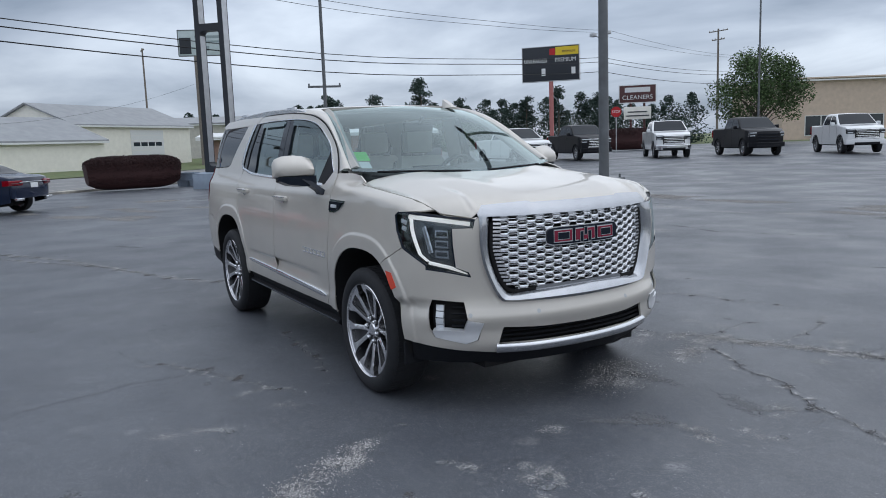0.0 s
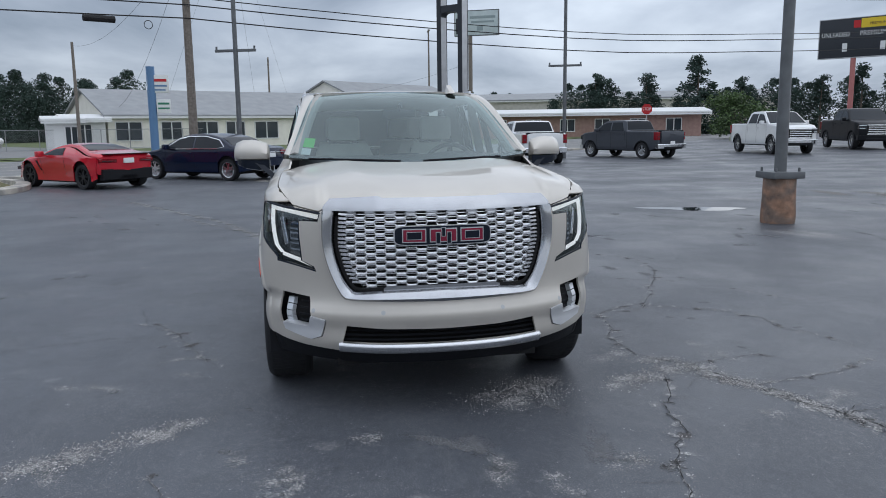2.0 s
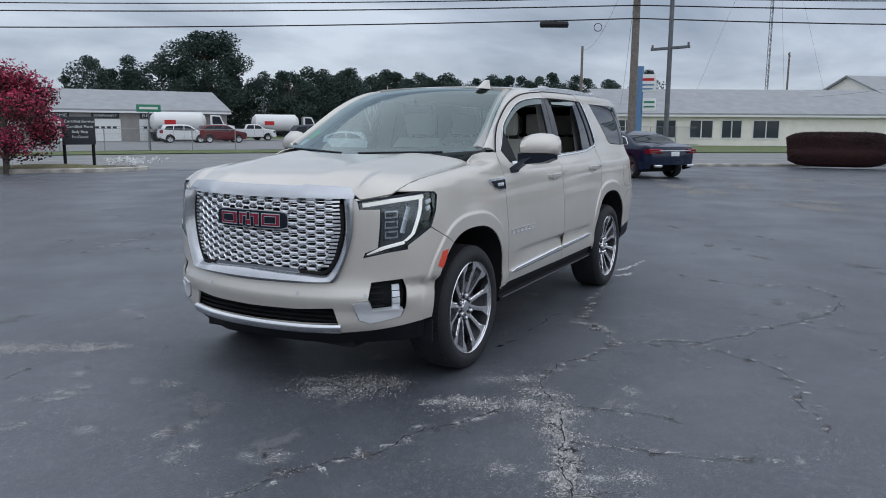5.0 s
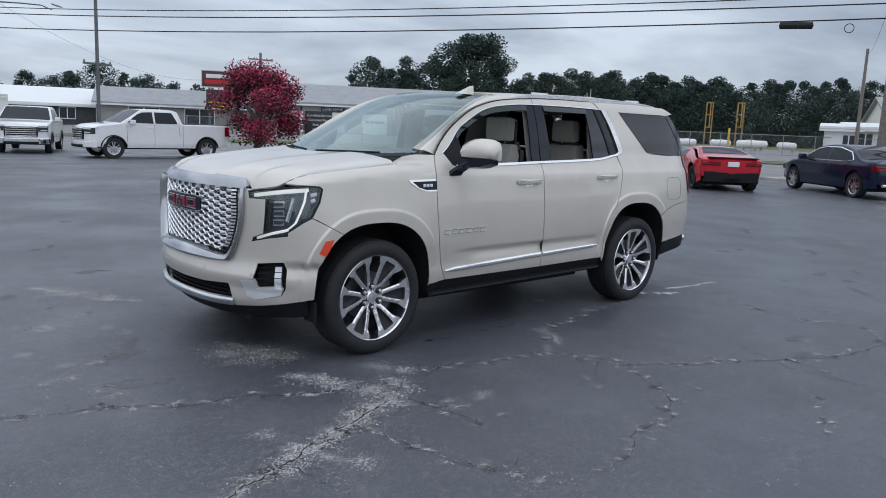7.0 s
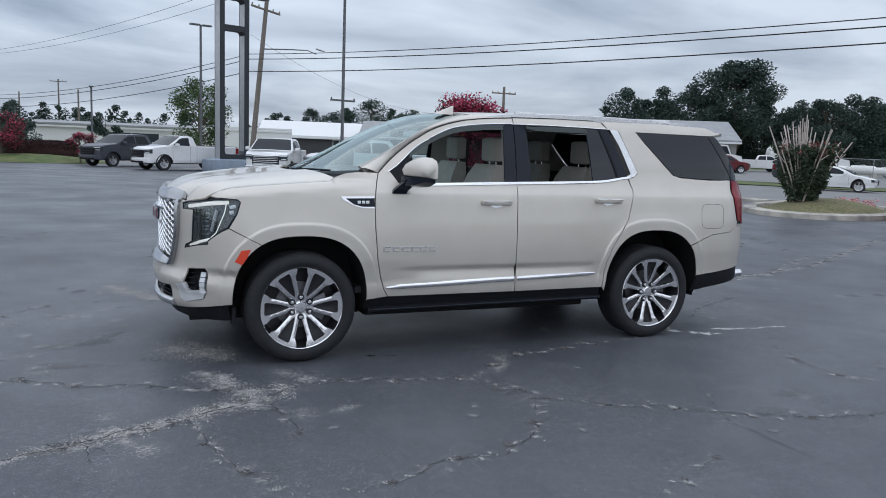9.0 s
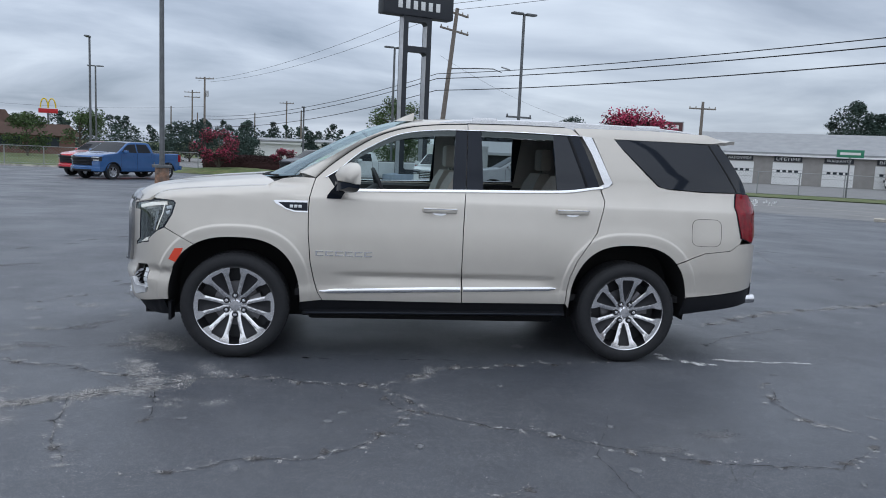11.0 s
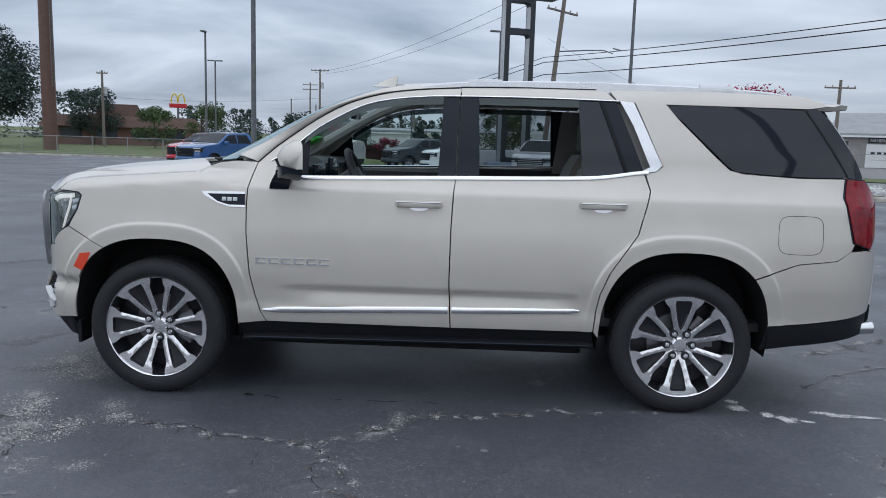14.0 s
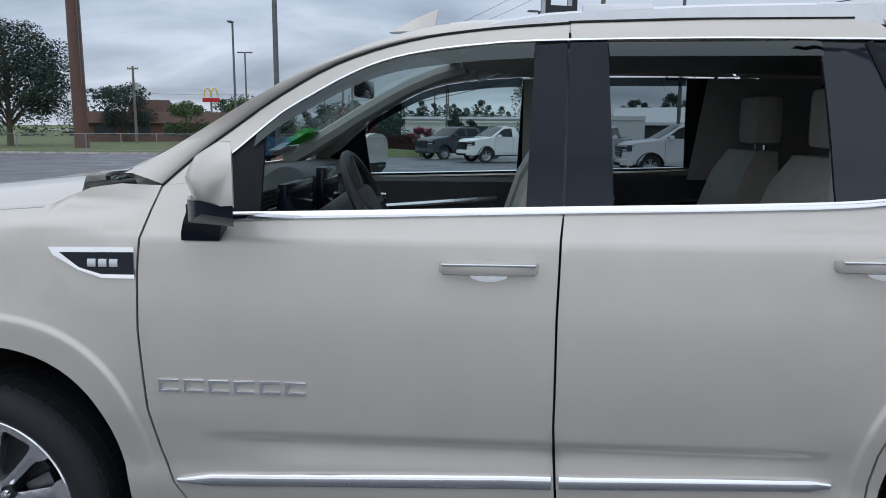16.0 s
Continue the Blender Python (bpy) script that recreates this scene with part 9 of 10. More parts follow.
for k, (x, y, h, w) in enumerate(((-26.0, -120.6, 6.9, 2.6), (-30.5, -119.5, 6.9, 3.0), (-35.3, -118.1, 8.6, 3.4), (-41.6, -115.9, 7.2, 3.0), (-44.5, -114.5, 6.8, 2.6), (-20.5, -121.8, 6.3, 1.6))):
    tree("broadleaf_tree", "dark rounded tree behind the shed roofs", x, y, h, w, 1.2, LEAF_DARK, 3000, 0.16, 18, 70 + k, 0.8)
for k, (x, y, h) in enumerate(((-92, 44, 8.0), (-88.5, 49.5, 10.0), (-84, 53, 7.0), (-95, 38, 8.2), (-81, 62, 7.0), (-79, 66, 8.2), (-76, 71, 7.2))):
    pine(x, y, h, 50 + k)
woods("woods", "belt of dark mixed pine woods behind the gas yard", [(-74, -101), (-88, -96), (-112, -74), (-128, -44), (-136, -26)], 9.6, 14.0, 14, 7, per=3200, gap=2.0, fine=0.0165)
woods("woods", "tall end of the dark pine woods", [(-104, -84), (-122, -60)], 11.5, 14.2, 14, 17, per=3200, gap=2.2, fine=0.016)
woods("woods", "belt of trees behind the shops", [(-100, 34), (-92, 50), (-82, 68), (-70, 86)], 5.6, 9.0, 10, 8, per=1800, gap=2.6, fine=0.024)
woods("woods", "far low belt of trees", [(-150, -20), (-155, 20), (-150, 60)], 6.5, 9.5, 10, 9, per=700, gap=3)
woods("woods", "far low belt of trees", [(-62, -104), (-40, -112), (-10, -120), (30, -150), (70, -140)], 5.0, 8.0, 12, 10, per=700, gap=3.2)
woods("woods", "far low belt of trees", [(70, -140), (130, -90), (150, 0), (130, 110), (20, 160), (-60, 120)], 7.0, 11.0, 12, 11, per=300, gap=6)

# ---- parked and passing vehicles ----
ROW = "pickups parked on the lot"
pickup("white crew cab pickup seen from behind, parked on the lot", WHITE_PAINT, -27.6, 9.15, 178, ROW)
pickup("dark grey crew cab pickup parked at an angle", GREY_PAINT, -30.2, 15.1, 201.5, ROW)
pickup("white crew cab pickup with a chrome grille facing the lot", WHITE_PAINT, -29.2, 22.3, -6, ROW, tall=1.12)
pickup("black crew cab pickup facing the lot", BLACK_PAINT, -30.1, 27.8, -17, ROW, chrome=False, tall=1.12)
pickup("white crew cab pickup with a chrome grille facing the lot", WHITE_PAINT, -26.0, 30.8, -37, ROW, tall=1.12)
pickup("black crew cab pickup with a black grille", BLACK_PAINT, -22.4, 33.3, -30, ROW, chrome=False, bars=False, tall=1.12)
pickup("white crew cab pickup with black trim", WHITE_PAINT, -18.9, 36.9, -38, ROW, chrome=False, tall=1.12)
sports_car("red low sports car with a black rear valance", RED_PAINT, -17.75, -7.35, 227)
sedan("dark blue long luxury sedan with chrome trim", NAVY_PAINT, -20.2, -4.0, 234)
pickup("white crew cab pickup parked broadside", WHITE_PAINT, -6.55, -23.8, 1, ROW, 0.93, chrome=False)
pickup("white pickup with a chrome grille facing the lot", WHITE_PAINT, -3.7, -29.0, 69, ROW, 0.93)
pickup("white single cab work pickup", WHITE_PAINT, -0.25, -37.0, 28, ROW, 0.95, crew=False, chrome=False, bars=False)
pickup("dark grey crew cab pickup with a black grille", GREY_PAINT, 2.5, -42.0, 38, ROW, chrome=False, bars=False)
pickup("bright blue crew cab pickup with a black grille", BLUE_PAINT, 11.2, -31.0, 60, ROW, 0.9, chrome=False, bars=False)
pickup("red crew cab pickup parked behind the blue one", RED_PAINT, 12.9, -34.2, 60, ROW, 0.9, chrome=False, bars=False)
sedan("white compact sedan on the road", WHITE_PAINT, -32.4, -24.0, 126, scale=0.9, chrome=False)
suv("grey suv on the road", GREY_PAINT, -37.2, -29.5, 126)

suv("maroon suv parked in the yard across the road", MAROON_PAINT, -50.2, -51.6, 150)
suv("white suv parked in the yard across the road", WHITE_PAINT, -47.2, -53.6, 150)
sedan("dark grey sedan parked in the gas yard", GREY_PAINT, -71.0, -48.5, 128, chrome=False)
pickup("white pickup parked beside a tank truck", WHITE_PAINT, -62.0, -58.5, 135, ROW, chrome=False, bars=False)


def tank_truck(label, x, y, heading):
    """A white gas delivery truck: cab with a sloping hood, chassis, six wheels, and a long round-ended tank."""
    ob = thing("tank_truck", label, "truck", pose(x, y, 0, 0, 0, heading), "tank trucks")
    bm = bmesh.new(); box(bm, -4.2, 4.0, -0.45, 0.45, 0.7, 0.95, 0.03)
    part("chassis", bm, BLACK_TRIM, ob)
    bm = bmesh.new()
    prism(bm, [(1.9, 0.75), (4.3, 0.75), (4.4, 1.1), (4.3, 1.6), (3.3, 1.8), (2.9, 2.7), (1.9, 2.75)], -1.1, 1.1, "y")
    cab = part("cab", bm, WHITE_PAINT, ob)
    for k in (1, -1):
        bm = bmesh.new(); prism(bm, [(2.1, 1.8), (3.15, 1.8), (2.82, 2.55), (2.1, 2.6)], k * 1.1, k * 1.115, "y")
        part("window", bm, CAR_GLASS, cab, smooth=False)
    bm = bmesh.new(); rings(bm, [[(3.32, -0.95, 1.86), (3.32, 0.95, 1.86), (3.30, 0.95, 1.86), (3.30, -0.95, 1.86)], [(2.96, -0.9, 2.62), (2.96, 0.9, 2.62), (2.94, 0.9, 2.62), (2.94, -0.9, 2.62)]])
    part("windscreen", bm, CAR_GLASS, cab, smooth=False)
    bm = bmesh.new(); box(bm, 4.25, 4.5, -1.1, 1.1, 0.55, 0.8, 0.03)
    part("bumper", bm, CHROME, cab)
    bm = bmesh.new()
    L, r = 5.6, 1.0
    lathe(bm, [(0.001, -L / 2), (r * 0.6, -L / 2 + 0.12), (r, -L / 2 + 0.5), (r, L / 2 - 0.5), (r * 0.6, L / 2 - 0.12), (0.001, L / 2)], 24, "x", (-1.3, 0, 2.0))
    tank = part("tank", bm, TANK_WHITE, ob)
    for k in (1, -1):
        bm = bmesh.new(); box(bm, -2.6, -1.5, k * (r - 0.02), k * (r + 0.015), 1.75, 2.2, 0.005)
        part("red_mark", bm, SIGN_RED, tank, smooth=False)
    for wx in (3.4, -2.3, -3.5):
        for k in (1, -1):
            bm = bmesh.new(); lathe(bm, [(0.25, -0.14), (0.48, -0.12), (0.5, 0.0), (0.48, 0.12), (0.25, 0.14), (0.2, 0.06), (0.001, 0.05)], 20, "y", (wx, k * 0.95, 0.5))
            part("wheel", bm, TYRE, ob)
    return ob


tank_truck("white tank truck with a small red mark, parked in the yard", -53.0, -58.5, 135)
tank_truck("white tank truck parked before the woods", -67.0, -57.5, 135)

# ---- cracks, loose gravel and pale wear on the asphalt ----
def dust(name, color, core=0.9, grain=1.0, cover=0.9):
    """Grit that thins out from the middle of a patch, broken up at two scales."""
    m = material(name, color, 0.95, vary=0.3, scale=30, fine=0.4, fine_scale=260)
    nt = m.node_tree
    N, L = nt.nodes.new, nt.links.new
    tc, geo = N("ShaderNodeTexCoord"), N("ShaderNodeNewGeometry")
    ln = N("ShaderNodeVectorMath"); ln.operation = "LENGTH"
    L(tc.outputs["UV"], ln.inputs[0])
    fall = N("ShaderNodeMapRange")
    for i, v in zip((1, 2, 3, 4), (0.0, 1.0, core * 0.5, -0.55)):
        fall.inputs[i].default_value = v
    L(ln.outputs["Value"], fall.inputs[0])
    last = fall.outputs[0]
    for sc, amount in ((16, 1.1), (75, 1.5 * grain), (210, 1.3 * grain)):
        n = N("ShaderNodeTexNoise"); n.inputs["Scale"].default_value, n.inputs["Detail"].default_value = sc, 3
        L(geo.outputs["Position"], n.inputs["Vector"])
        k = N("ShaderNodeMath"); k.operation = "MULTIPLY_ADD"; k.inputs[1].default_value, k.inputs[2].default_value = amount, -0.5 * amount
        L(n.outputs[0], k.inputs[0])
        ad = N("ShaderNodeMath"); ad.operation = "ADD"
        L(last, ad.inputs[0]); L(k.outputs[0], ad.inputs[1])
        last = ad.outputs[0]
    cut = N("ShaderNodeMapRange")
    for i, v in zip((1, 2, 3, 4), (0.12, 0.34, 0.0, cover)):
        cut.inputs[i].default_value = v
    L(last, cut.inputs[0])
    L(cut.outputs[0], nt.nodes["Principled BSDF"].inputs["Alpha"])
    return m


DUST_PALE = dust("pale_grit", (0.40, 0.395, 0.39), 1.1, 1.9, 0.85)
DUST_BROWN = dust("brownish_grit", (0.120, 0.110, 0.105), 1.1, 0.8, 0.6)
DUST_SPOT = dust("pale_dried_spot", (0.205, 0.21, 0.22), 1.5, 0.35, 0.7)
DUST_FAINT = dust("thin_grey_dust", (0.17, 0.172, 0.18), 1.3, 0.8, 0.55)
DUST_CHIP = dust("broken_pale_aggregate", (0.40, 0.395, 0.39), 0.75, 2.4, 0.75)
PAINT_CHIP = dust("worn_white_paint", (0.66, 0.66, 0.66), 1.7, 0.9, 0.95)
DUST_TAN = dust("washed_tan_dust", (0.26, 0.245, 0.232), 1.6, 0.5, 0.6)
OIL = dust("old_oil", (0.012, 0.012, 0.014), 1.5, 0.6, 0.85)
CRACK_EDGE = material("crumbled_crack_edge", (0.35, 0.34, 0.335), 0.95, vary=0.4, scale=25, fine=0.5, fine_scale=220, tone2=(0.14, 0.138, 0.138), bump=1.0, bump_scale=120)


def discs(name, spots, mat, parent=None):
    """Flat patches (x, y, long, short, turn), each with its own middle and edge."""
    verts, faces, local = [], [], []
    for j, (x, y, a, b, turn) in enumerate(spots):
        t = radians(turn)
        k = len(verts)
        for i in range(14):
            w = 2 * math.pi * i / 14
            u, v = math.cos(w), math.sin(w)
            verts.append((x + u * a * math.cos(t) - v * b * math.sin(t), y + u * a * math.sin(t) + v * b * math.cos(t), 0.0022 + 0.00016 * (j % 14)))
            local.append((u, v))
        verts.append((x, y, 0.0022 + 0.00016 * (j % 14)))
        local.append((0.0, 0.0))
        faces += [(k + i, k + (i + 1) % 14, k + 14) for i in range(14)]
    ob = raw(name, verts, faces, mat, parent)
    uv = ob.data.uv_layers.new(name="patch")
    for lp in ob.data.loops:
        uv.data[lp.index].uv = local[lp.vertex_index]
    return ob


def jagged(pts, rng, step=0.026, rough=0.019):
    """A broken line through waypoints."""
    P = [Vector((*p, 0)) for p in pts]
    out = []
    off, drift = 0.0, 0.0
    for a, b in zip(P, P[1:]):
        L = (b - a).length
        d = (b - a) / L
        q = Vector((-d.y, d.x, 0))
        n = max(2, int(L / step))
        for k in range(n):
            t = k / n
            env = math.sin(math.pi * t) ** 0.5 if t > 0 else 0
            drift = drift * 0.86 + rng.gauss(0, rough * 0.42)
            out.append(a + d * L * t + q * drift * env + d * rng.uniform(-0.3, 0.3) * step)
    out.append(P[-1])
    return out


def crack(pts, width, seed, gravel=0.0, pale=0.0, side=0.3):
    """A dark open crack with a crumbled rim, short side cracks and loose stones."""
    rng = random.Random(seed)
    line = jagged(pts, rng)
    lines = [(line, 1.0)]
    for i in range(2, len(line) - 2):
        if rng.random() < side * 0.07:
            d = (line[i + 1] - line[i - 1]).normalized()
            q = Vector((-d.y, d.x, 0)) * rng.choice((-1, 1))
            end = line[i] + (q + d * rng.uniform(-0.8, 0.8)).normalized() * rng.uniform(0.1, 0.45)
            lines.append((jagged([tuple(line[i])[:2], tuple(end)[:2]], rng, 0.04, 0.03), 0.45))
    verts, faces, v2, f2 = [], [], [], []

    def ribbon(vs, fs, ln, half, z):
        n = len(ln)
        k = len(vs)
        for i, p in enumerate(ln):
            d = (ln[min(i + 1, n - 1)] - ln[max(i - 1, 0)]).normalized()
            q = Vector((-d.y, d.x, 0))
            e = min(1.0, 4.0 * (1 - i / n) + 0.1)
            a, b = half(i) * e, half(i + 99) * e
            vs += [p + q * a + Vector((0, 0, z)), p - q * b + Vector((0, 0, z))]
        fs += [(k + 2 * i, k + 2 * i + 1, k + 2 * i + 3, k + 2 * i + 2) for i in range(n - 1)]
    for ln, w in lines:
        ribbon(verts, faces, ln, lambda i: width * w * 0.21 * rng.uniform(0.1, 1.9) if rng.random() > 0.22 else 0.0003, 0.0056)
        if pale:
            ribbon(v2, f2, ln, lambda i: max(0.0006, pale * w * rng.uniform(-0.3, 0.45)), 0.0048)
    ob = tagged(raw("crack", verts, faces, CRACK), "dark open crack in the asphalt", "crack", kind="structure")
    if pale:
        raw("crumbled_edge", v2, f2, CRACK_EDGE, ob)
    if pale > 0.009:
        g = min(1.0, pale / 0.03)
        discs("crack_dust", [(p.x + rng.gauss(0, 0.02), p.y + rng.gauss(0, 0.02), (0.05 + 0.22 * g) * rng.uniform(0.5, 1.3), (0.03 + 0.12 * g) * rng.uniform(0.5, 1.3), rng.uniform(0, 180)) for p in line[::16]], DUST_BROWN, ob)
        discs("crack_grit", [(p.x + rng.gauss(0, 0.03), p.y + rng.gauss(0, 0.03), (0.022 + 0.11 * g) * rng.uniform(0.4, 1.3), (0.014 + 0.07 * g) * rng.uniform(0.4, 1.3), rng.uniform(0, 180)) for p in line[::(3 if g > 0.6 else 5)]], DUST_PALE, ob)
    if gravel:
        v3, f3 = [], []
        for p in line:
            stones(v3, f3, p, 0.022 + width * 1.2, int(1.6 * gravel * rng.uniform(0, 2)), 0.0032, rng)
            stones(v3, f3, p, 0.10, int((1 + 1.8 * gravel) * rng.uniform(0, 2)), 0.0020, rng)
        if v3:
            tagged(raw("loose_stones", v3, f3, CRUMB, ob), kind="stuff")
    return ob


def stones(vs, fs, c, spread, n, size, rng):
    """Small broken stones: bent four-cornered pyramids."""
    for _ in range(n):
        p = Vector((c[0] + rng.gauss(0, spread), c[1] + rng.gauss(0, spread), 0.002))
        s = size * rng.uniform(0.4, 1.7)
        a = rng.uniform(0, 6.283)
        k = len(vs)
        for j in range(4):
            t = a + j * 1.571 + rng.uniform(-0.3, 0.3)
            vs.append(p + Vector((math.cos(t) * s, math.sin(t) * s, 0)))
        vs.append(p + Vector((rng.uniform(-0.3, 0.3) * s, rng.uniform(-0.3, 0.3) * s, s * 0.9)))
        fs += [(k + j, k + (j + 1) % 4, k + 4) for j in range(4)]


def scuff(x, y, a, b, turn, seed, name="pale_patch", mat=None, n=2, streak=1.0):
    """A ragged patch of worn, gritty asphalt."""
    rng = random.Random(seed)
    t = radians(turn)
    spots = []
    for _ in range(n):
        u, v = rng.gauss(0, 0.7) * a, rng.gauss(0, 0.5) * b
        spots.append((x + u * math.cos(t) - v * math.sin(t), y + u * math.sin(t) + v * math.cos(t), a * rng.uniform(0.5, 1.0), b * rng.uniform(0.6, 1.2), turn + rng.gauss(0, 12)))
    return tagged(discs(name, spots, mat or DUST_PALE), "pale worn patch on the asphalt", "stain", kind="structure")


# long cracks: width, then loose stones and pale rim
crack([(3.01, 2.2), (2.86, 2.14), (2.59, 2.01), (2.58, 1.99), (2.39, 1.94), (2.09, 1.82), (1.9, 1.74)], 0.020, 1, 5.0, 0.035, 0.4)
crack([(3.35, 0.97), (3.13, 1.06), (2.97, 1.2), (2.74, 1.2), (2.58, 1.25), (2.52, 1.32), (2.2, 1.46), (1.98, 1.6)], 0.014, 2, 1.5, 0.018, 0.4)
crack([(2.41, 1.96), (2.33, 2.21), (2.26, 2.57), (2.14, 2.82), (2.07, 3.01)], 0.009, 3, 1.2, 0.014, 0.3)
crack([(2.18, 1.77), (1.93, 1.72), (1.65, 1.52), (1.17, 1.48), (0.97, 1.61), (0.71, 1.66), (0.53, 1.69), (0.35, 1.85), (0.23, 2.03), (0.23, 2.2)], 0.011, 4, 1.0, 0.014, 0.5)
crack([(0.23, 2.2), (0.41, 2.47), (0.61, 2.76), (0.88, 2.94), (1.2, 2.93), (1.44, 3.07), (1.81, 3.13)], 0.009, 5, 0.6, 0.012, 0.3)
crack([(0.23, 2.2), (-0.01, 2.34), (-0.18, 2.5), (-0.42, 2.54), (-0.64, 2.69), (-0.93, 2.83), (-1.38, 3.05), (-2.01, 3.12), (-2.56, 2.75)], 0.010, 6, 0.5, 0.010, 0.3)
crack([(0.42, 1.91), (0.38, 2.09), (0.24, 2.19)], 0.007, 7, 0.6, 0.010, 0.3)
crack([(0.53, 1.69), (0.31, 1.57), (0.12, 1.41), (-0.09, 1.2), (-0.54, 1.15), (-0.88, 0.98)], 0.004, 8, 0.6, 0.016, 0.3)
crack([(-0.95, 1.08), (-1.2, 1.02), (-1.36, 0.96)], 0.003, 9, 0.0, 0.012, 0.2)
crack([(1.84, 2.36), (1.85, 2.14), (1.92, 1.74)], 0.008, 10, 0.5, 0.010, 0.4)
crack([(-2.43, 1.53), (-2.37, 1.8), (-2.24, 1.99), (-2.25, 2.18), (-2.25, 2.34), (-2.5, 2.66)], 0.007, 11, 0.6, 0.014, 0.4)
crack([(-2.53, 0.39), (-2.91, 0.09), (-3.34, -0.14), (-3.99, -0.43)], 0.010, 12, 0.4, 0.010, 0.3)
crack([(-0.24, 3.28), (0.11, 3.49), (0.45, 3.64)], 0.006, 13, 0.4, 0.010, 0.3)
crack([(0.64, -2.98), (0.53, -2.59), (0.41, -2.26), (0.48, -1.72)], 0.007, 14, 0.3, 0.006, 0.2)
crack([(0.02, -2.01), (0.39, -1.76), (0.95, -1.55), (1.32, -1.37)], 0.005, 15, 0.8, 0.014, 0.4)
crack([(-0.24, -5.25), (-0.99, -5.52), (-1.84, -5.81)], 0.012, 24, 0.0, 0.020, 0.1)
crack([(-0.33, -0.93), (1.01, -1.04)], 0.008, 31, 0.6, 0.01)
crack([(-11.63, -4.68), (-7.0, -2.15), (-4.06, -1.14), (-2.9, -0.4)], 0.012, 32, 0, 0.03)
crack([(-7.8, -2.95), (-5.5, -1.61)], 0.010, 33, 0, 0.02)
crack([(3.35, 0.97), (3.84, 0.81), (4.6, 0.35), (5.4, 0.2), (6.6, -0.3)], 0.010, 34, 1.0, 0.014)
crack([(3.01, 2.2), (3.6, 2.42), (4.4, 2.9), (5.2, 3.1)], 0.018, 35, 4, 0.032, 0.5)
# hair cracks spread over the lot
rng = random.Random(77)
for k in range(34):
    x, y = rng.uniform(-13, 7), rng.uniform(-9, 14)
    if abs(y) < 1.3 and abs(x) < 2.8:
        continue
    a = rng.gauss(0.35, 0.7)
    L = rng.uniform(0.8, 3.2)
    pts = [(x, y), (x + L * 0.5 * math.cos(a), y + L * 0.5 * math.sin(a)), (x + L * math.cos(a + 0.25), y + L * math.sin(a + 0.25))]
    crack(pts, rng.uniform(0.003, 0.0075), 100 + k, 0.2 if k % 3 == 0 else 0, rng.uniform(0.004, 0.014), 0.35)
# gravel and scuffs beside the cracks
for k, (x, y, a, b, t) in enumerate(((2.27, 0.48, 0.34, 0.20, 120), (2.15, 0.62, 0.26, 0.16, 110), (1.95, 1.66, 0.26, 0.14, 20), (2.30, 1.86, 0.26, 0.10, 22), (2.75, 2.08, 0.30, 0.09, 22), (2.13, 1.35, 0.24, 0.12, 120), (2.76, -2.02, 0.24, 0.13, 122), (2.60, -1.80, 0.30, 0.14, 122), (2.47, -1.55, 0.22, 0.09, 122))):
    scuff(x, y, a, b, t, 200 + k)
    r2 = random.Random(300 + k)
    vs, fs = [], []
    t = radians(t)
    for _ in range(22):
        u, v = r2.gauss(0, a * 0.5), r2.gauss(0, b * 0.5)
        stones(vs, fs, (x + u * math.cos(t) - v * math.sin(t), y + u * math.sin(t) + v * math.cos(t)), b * 0.33, 34, 0.0032, r2)
    tagged(raw("gravel", vs, fs, CRUMB), "loose pale gravel broken out of the asphalt", "gravel", kind="stuff")
# gritty, broken patches with sharp edges
for k, (x, y, a, b) in enumerate(((3.25, 0.13, 0.14, 0.09), (3.36, 0.35, 0.12, 0.08), (3.18, 0.70, 0.13, 0.09), (3.26, 0.82, 0.10, 0.08), (3.64, -0.69, 0.12, 0.09), (2.73, -0.44, 0.11, 0.07), (3.21, -0.90, 0.12, 0.08), (1.57, 2.04, 0.16, 0.08), (2.9, 1.76, 0.10, 0.07), (1.42, -1.59, 0.09, 0.05), (0.15, 1.42, 0.22, 0.06), (1.75, 1.50, 0.22, 0.09), (2.6, 2.3, 0.3, 0.12), (3.19, 0.15, 0.12, 0.08), (3.23, -0.90, 0.13, 0.08), (2.86, -1.15, 0.11, 0.07), (2.92, -1.86, 0.2, 0.10), (1.6, -2.1, 0.14, 0.07), (1.1, -1.7, 0.16, 0.06))):
    scuff(x, y, a, b, 25 * k, 220 + k, "broken_patch", DUST_CHIP, 3)
# remains of a white painted mark behind the rear wheel
for k, (x, y, a, b, t) in enumerate(((-2.00, 0.83, 0.10, 0.06, 120), (-2.07, 0.93, 0.13, 0.085, 130), (-2.17, 1.00, 0.10, 0.05, 150), (-2.36, 0.92, 0.20, 0.045, 176), (-2.62, 0.92, 0.20, 0.030, 184), (-2.90, 0.96, 0.20, 0.022, 172), (-3.15, 0.98, 0.16, 0.018, 176))):
    scuff(x, y, a, b, t, 236 + k, "paint_remains", PAINT_CHIP, 3)
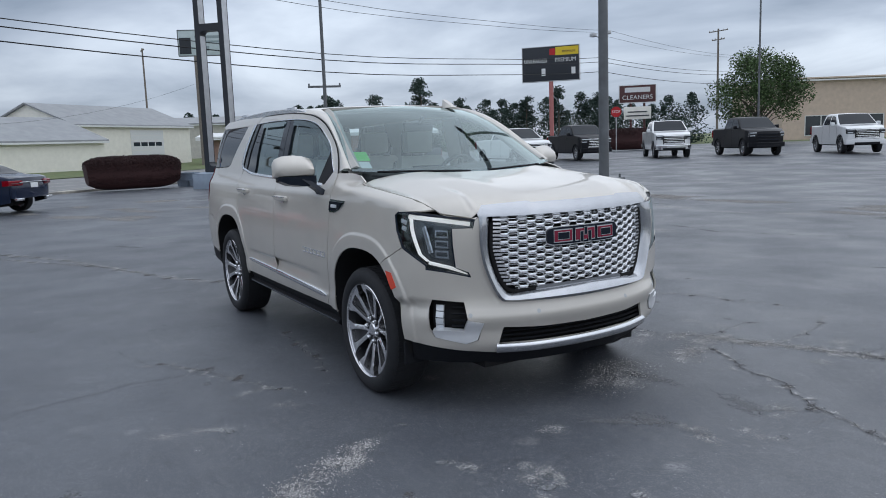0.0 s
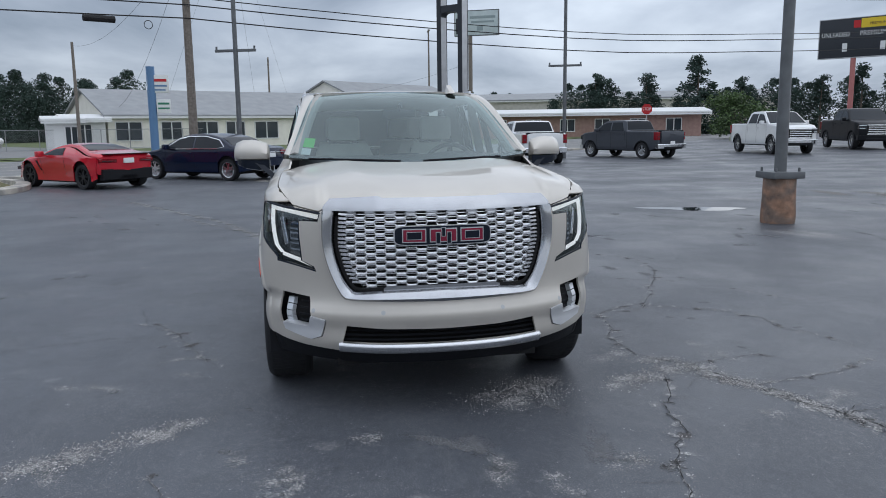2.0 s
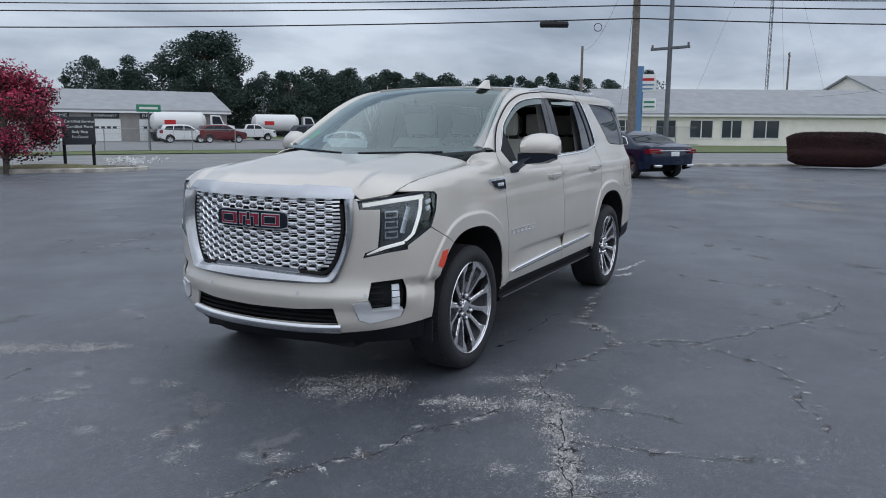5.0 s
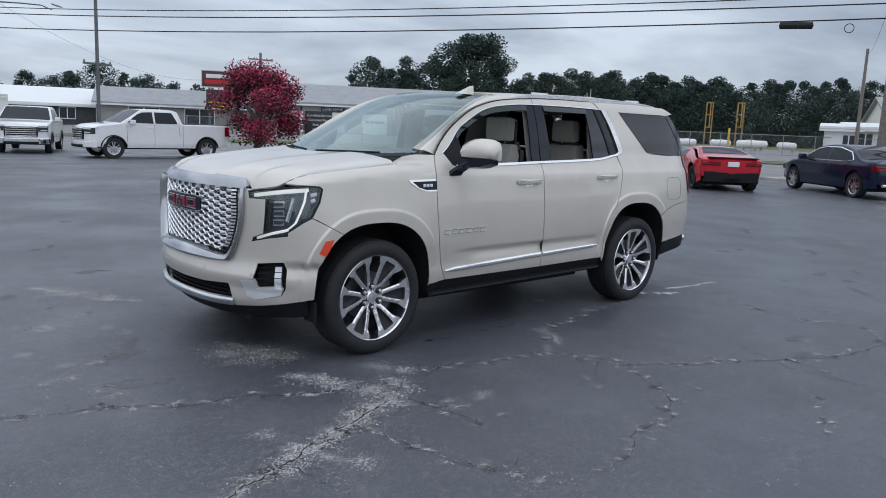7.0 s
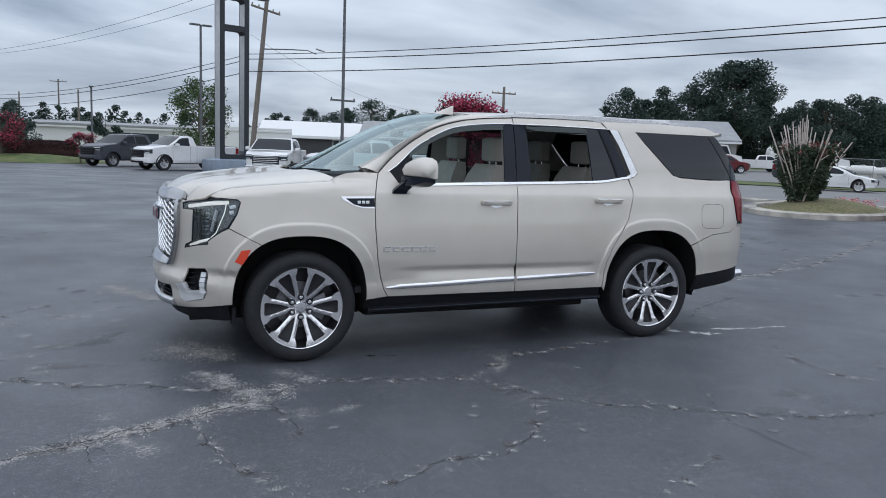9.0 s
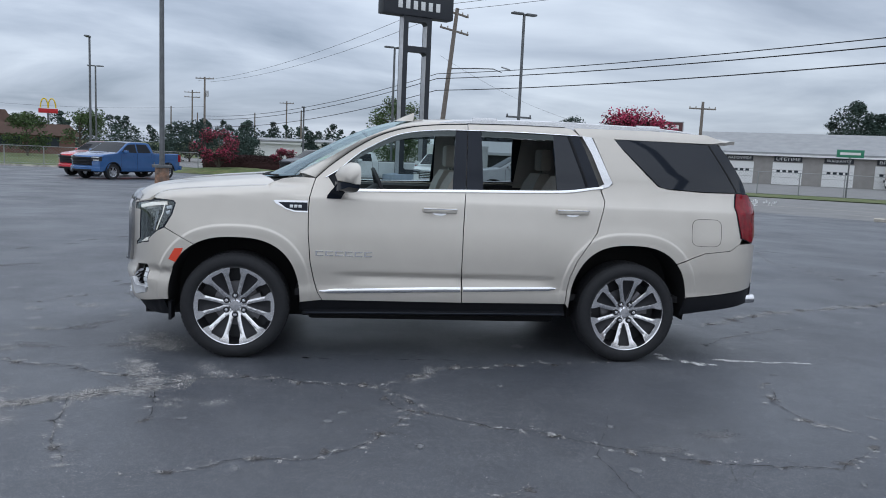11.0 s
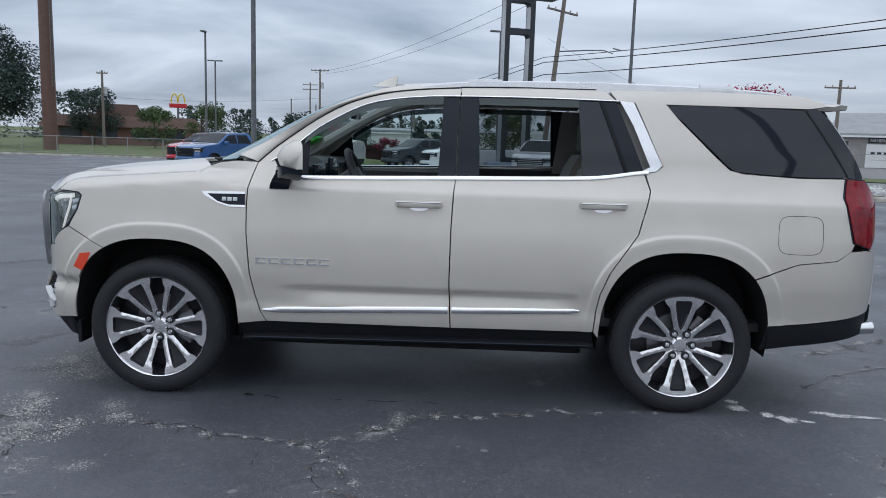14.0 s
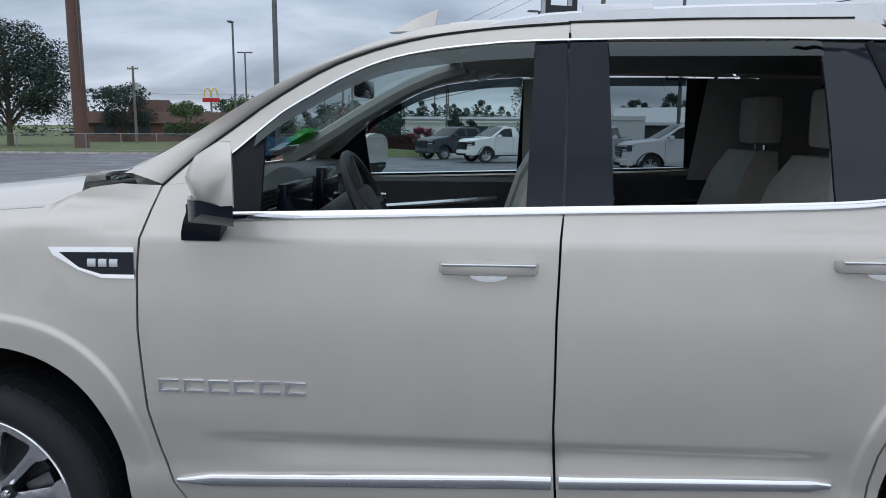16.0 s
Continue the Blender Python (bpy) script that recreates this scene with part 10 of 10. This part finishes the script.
# an oil streak along the running board
scuff(0.95, 0.95, 0.10, 0.03, 170, 241, "oil_stain", OIL, 2)
for k in range(5):
    scuff(0.80 - 0.2 * k, 0.985, 0.15, 0.012, 180, 242 + k, "oil_stain", OIL, 1)
for k, (x, y) in enumerate(((0.69, -1.91), (2.42, -1.02), (2.82, -1.16), (3.22, -0.91), (3.49, -0.58), (2.75, -0.45), (1.81, -1.95), (1.64, 2.36), (0.82, 2.35), (3.5, -1.15), (0.71, 2.26), (-2.72, 2.26), (-0.92, 3.11), (-0.94, 2.4), (-0.4, 1.6), (0.2, 2.75))):
    scuff(x, y, 0.11, 0.07, 30 * k, 260 + k, "pale_spot", DUST_SPOT, 1)
for k in range(110):
    x, y = rng.uniform(-9, 6.5), rng.uniform(-7, 11)
    if abs(y) < 1.2 and abs(x) < 2.6:
        continue
    if rng.random() < 0.5:
        scuff(x, y, rng.uniform(0.05, 0.12), rng.uniform(0.04, 0.08), rng.uniform(0, 180), 400 + k, "pale_spot", DUST_SPOT, 1)
    else:
        scuff(x, y, rng.uniform(0.25, 0.6), rng.uniform(0.08, 0.2), rng.gauss(25, 30), 400 + k, mat=DUST_FAINT)
for k, (x, y) in enumerate(((-5.0, 9.9), (-2.4, 10.5), (-2.8, 6.6), (-5.0, 13.5), (-7.5, 11.0), (-9.0, 7.4))):
    scuff(x, y, 1.4, 0.3, 10 + 9 * k, 500 + k, streak=2.5)

# a tan, washed-out band and its pale flecks across the lot
for k, (x, y) in enumerate(((-6.6, 11.7), (-4.6, 11.7), (-2.8, 11.5), (-1.0, 11.4), (-8.6, 12.0))):
    scuff(x, y, 1.7, 0.75, 4 * k, 520 + k, "washed_band", DUST_TAN, 3)
for k, (x, y) in enumerate(((-5.9, 11.0), (-5.2, 10.8), (-3.4, 10.9), (-2.0, 11.3), (-3.0, 10.4), (-1.2, 10.3), (-4.9, 10.1))):
    scuff(x, y, 0.28, 0.06, 15 * k - 30, 530 + k, "pale_fleck", DUST_PALE, 2)
for k, (x, y) in enumerate(((-18.0, 0.2), (-17.0, -2.0), (-13.4, 0.7), (-14.5, 3.5), (-20.0, 2.4))):
    scuff(x, y, 2.4, 0.8, 15 + 12 * k, 540 + k, "washed_band", DUST_TAN, 3)


# ---- the lie of the land: the lot falls gently to the south and rises to the north-west ----
def land(x, y):
    fall = -0.45 * smooth_step(7, 60, -y) * smooth_step(-40, -15, x)
    rise = 0.30 * smooth_step(14, 32, y) * smooth_step(8, 20, -x)
    return fall + rise


for ob in list(scene.objects):
    if ob.parent or ob.type not in ("MESH", "EMPTY"):
        continue
    if ob.type == "MESH" and ob.matrix_basis.translation.length < 1e-6:
        for v in ob.data.vertices:
            v.co.z += land(v.co.x, v.co.y)
    else:
        p = ob.matrix_basis.translation
        ob.location.z = p.z + land(p.x, p.y)
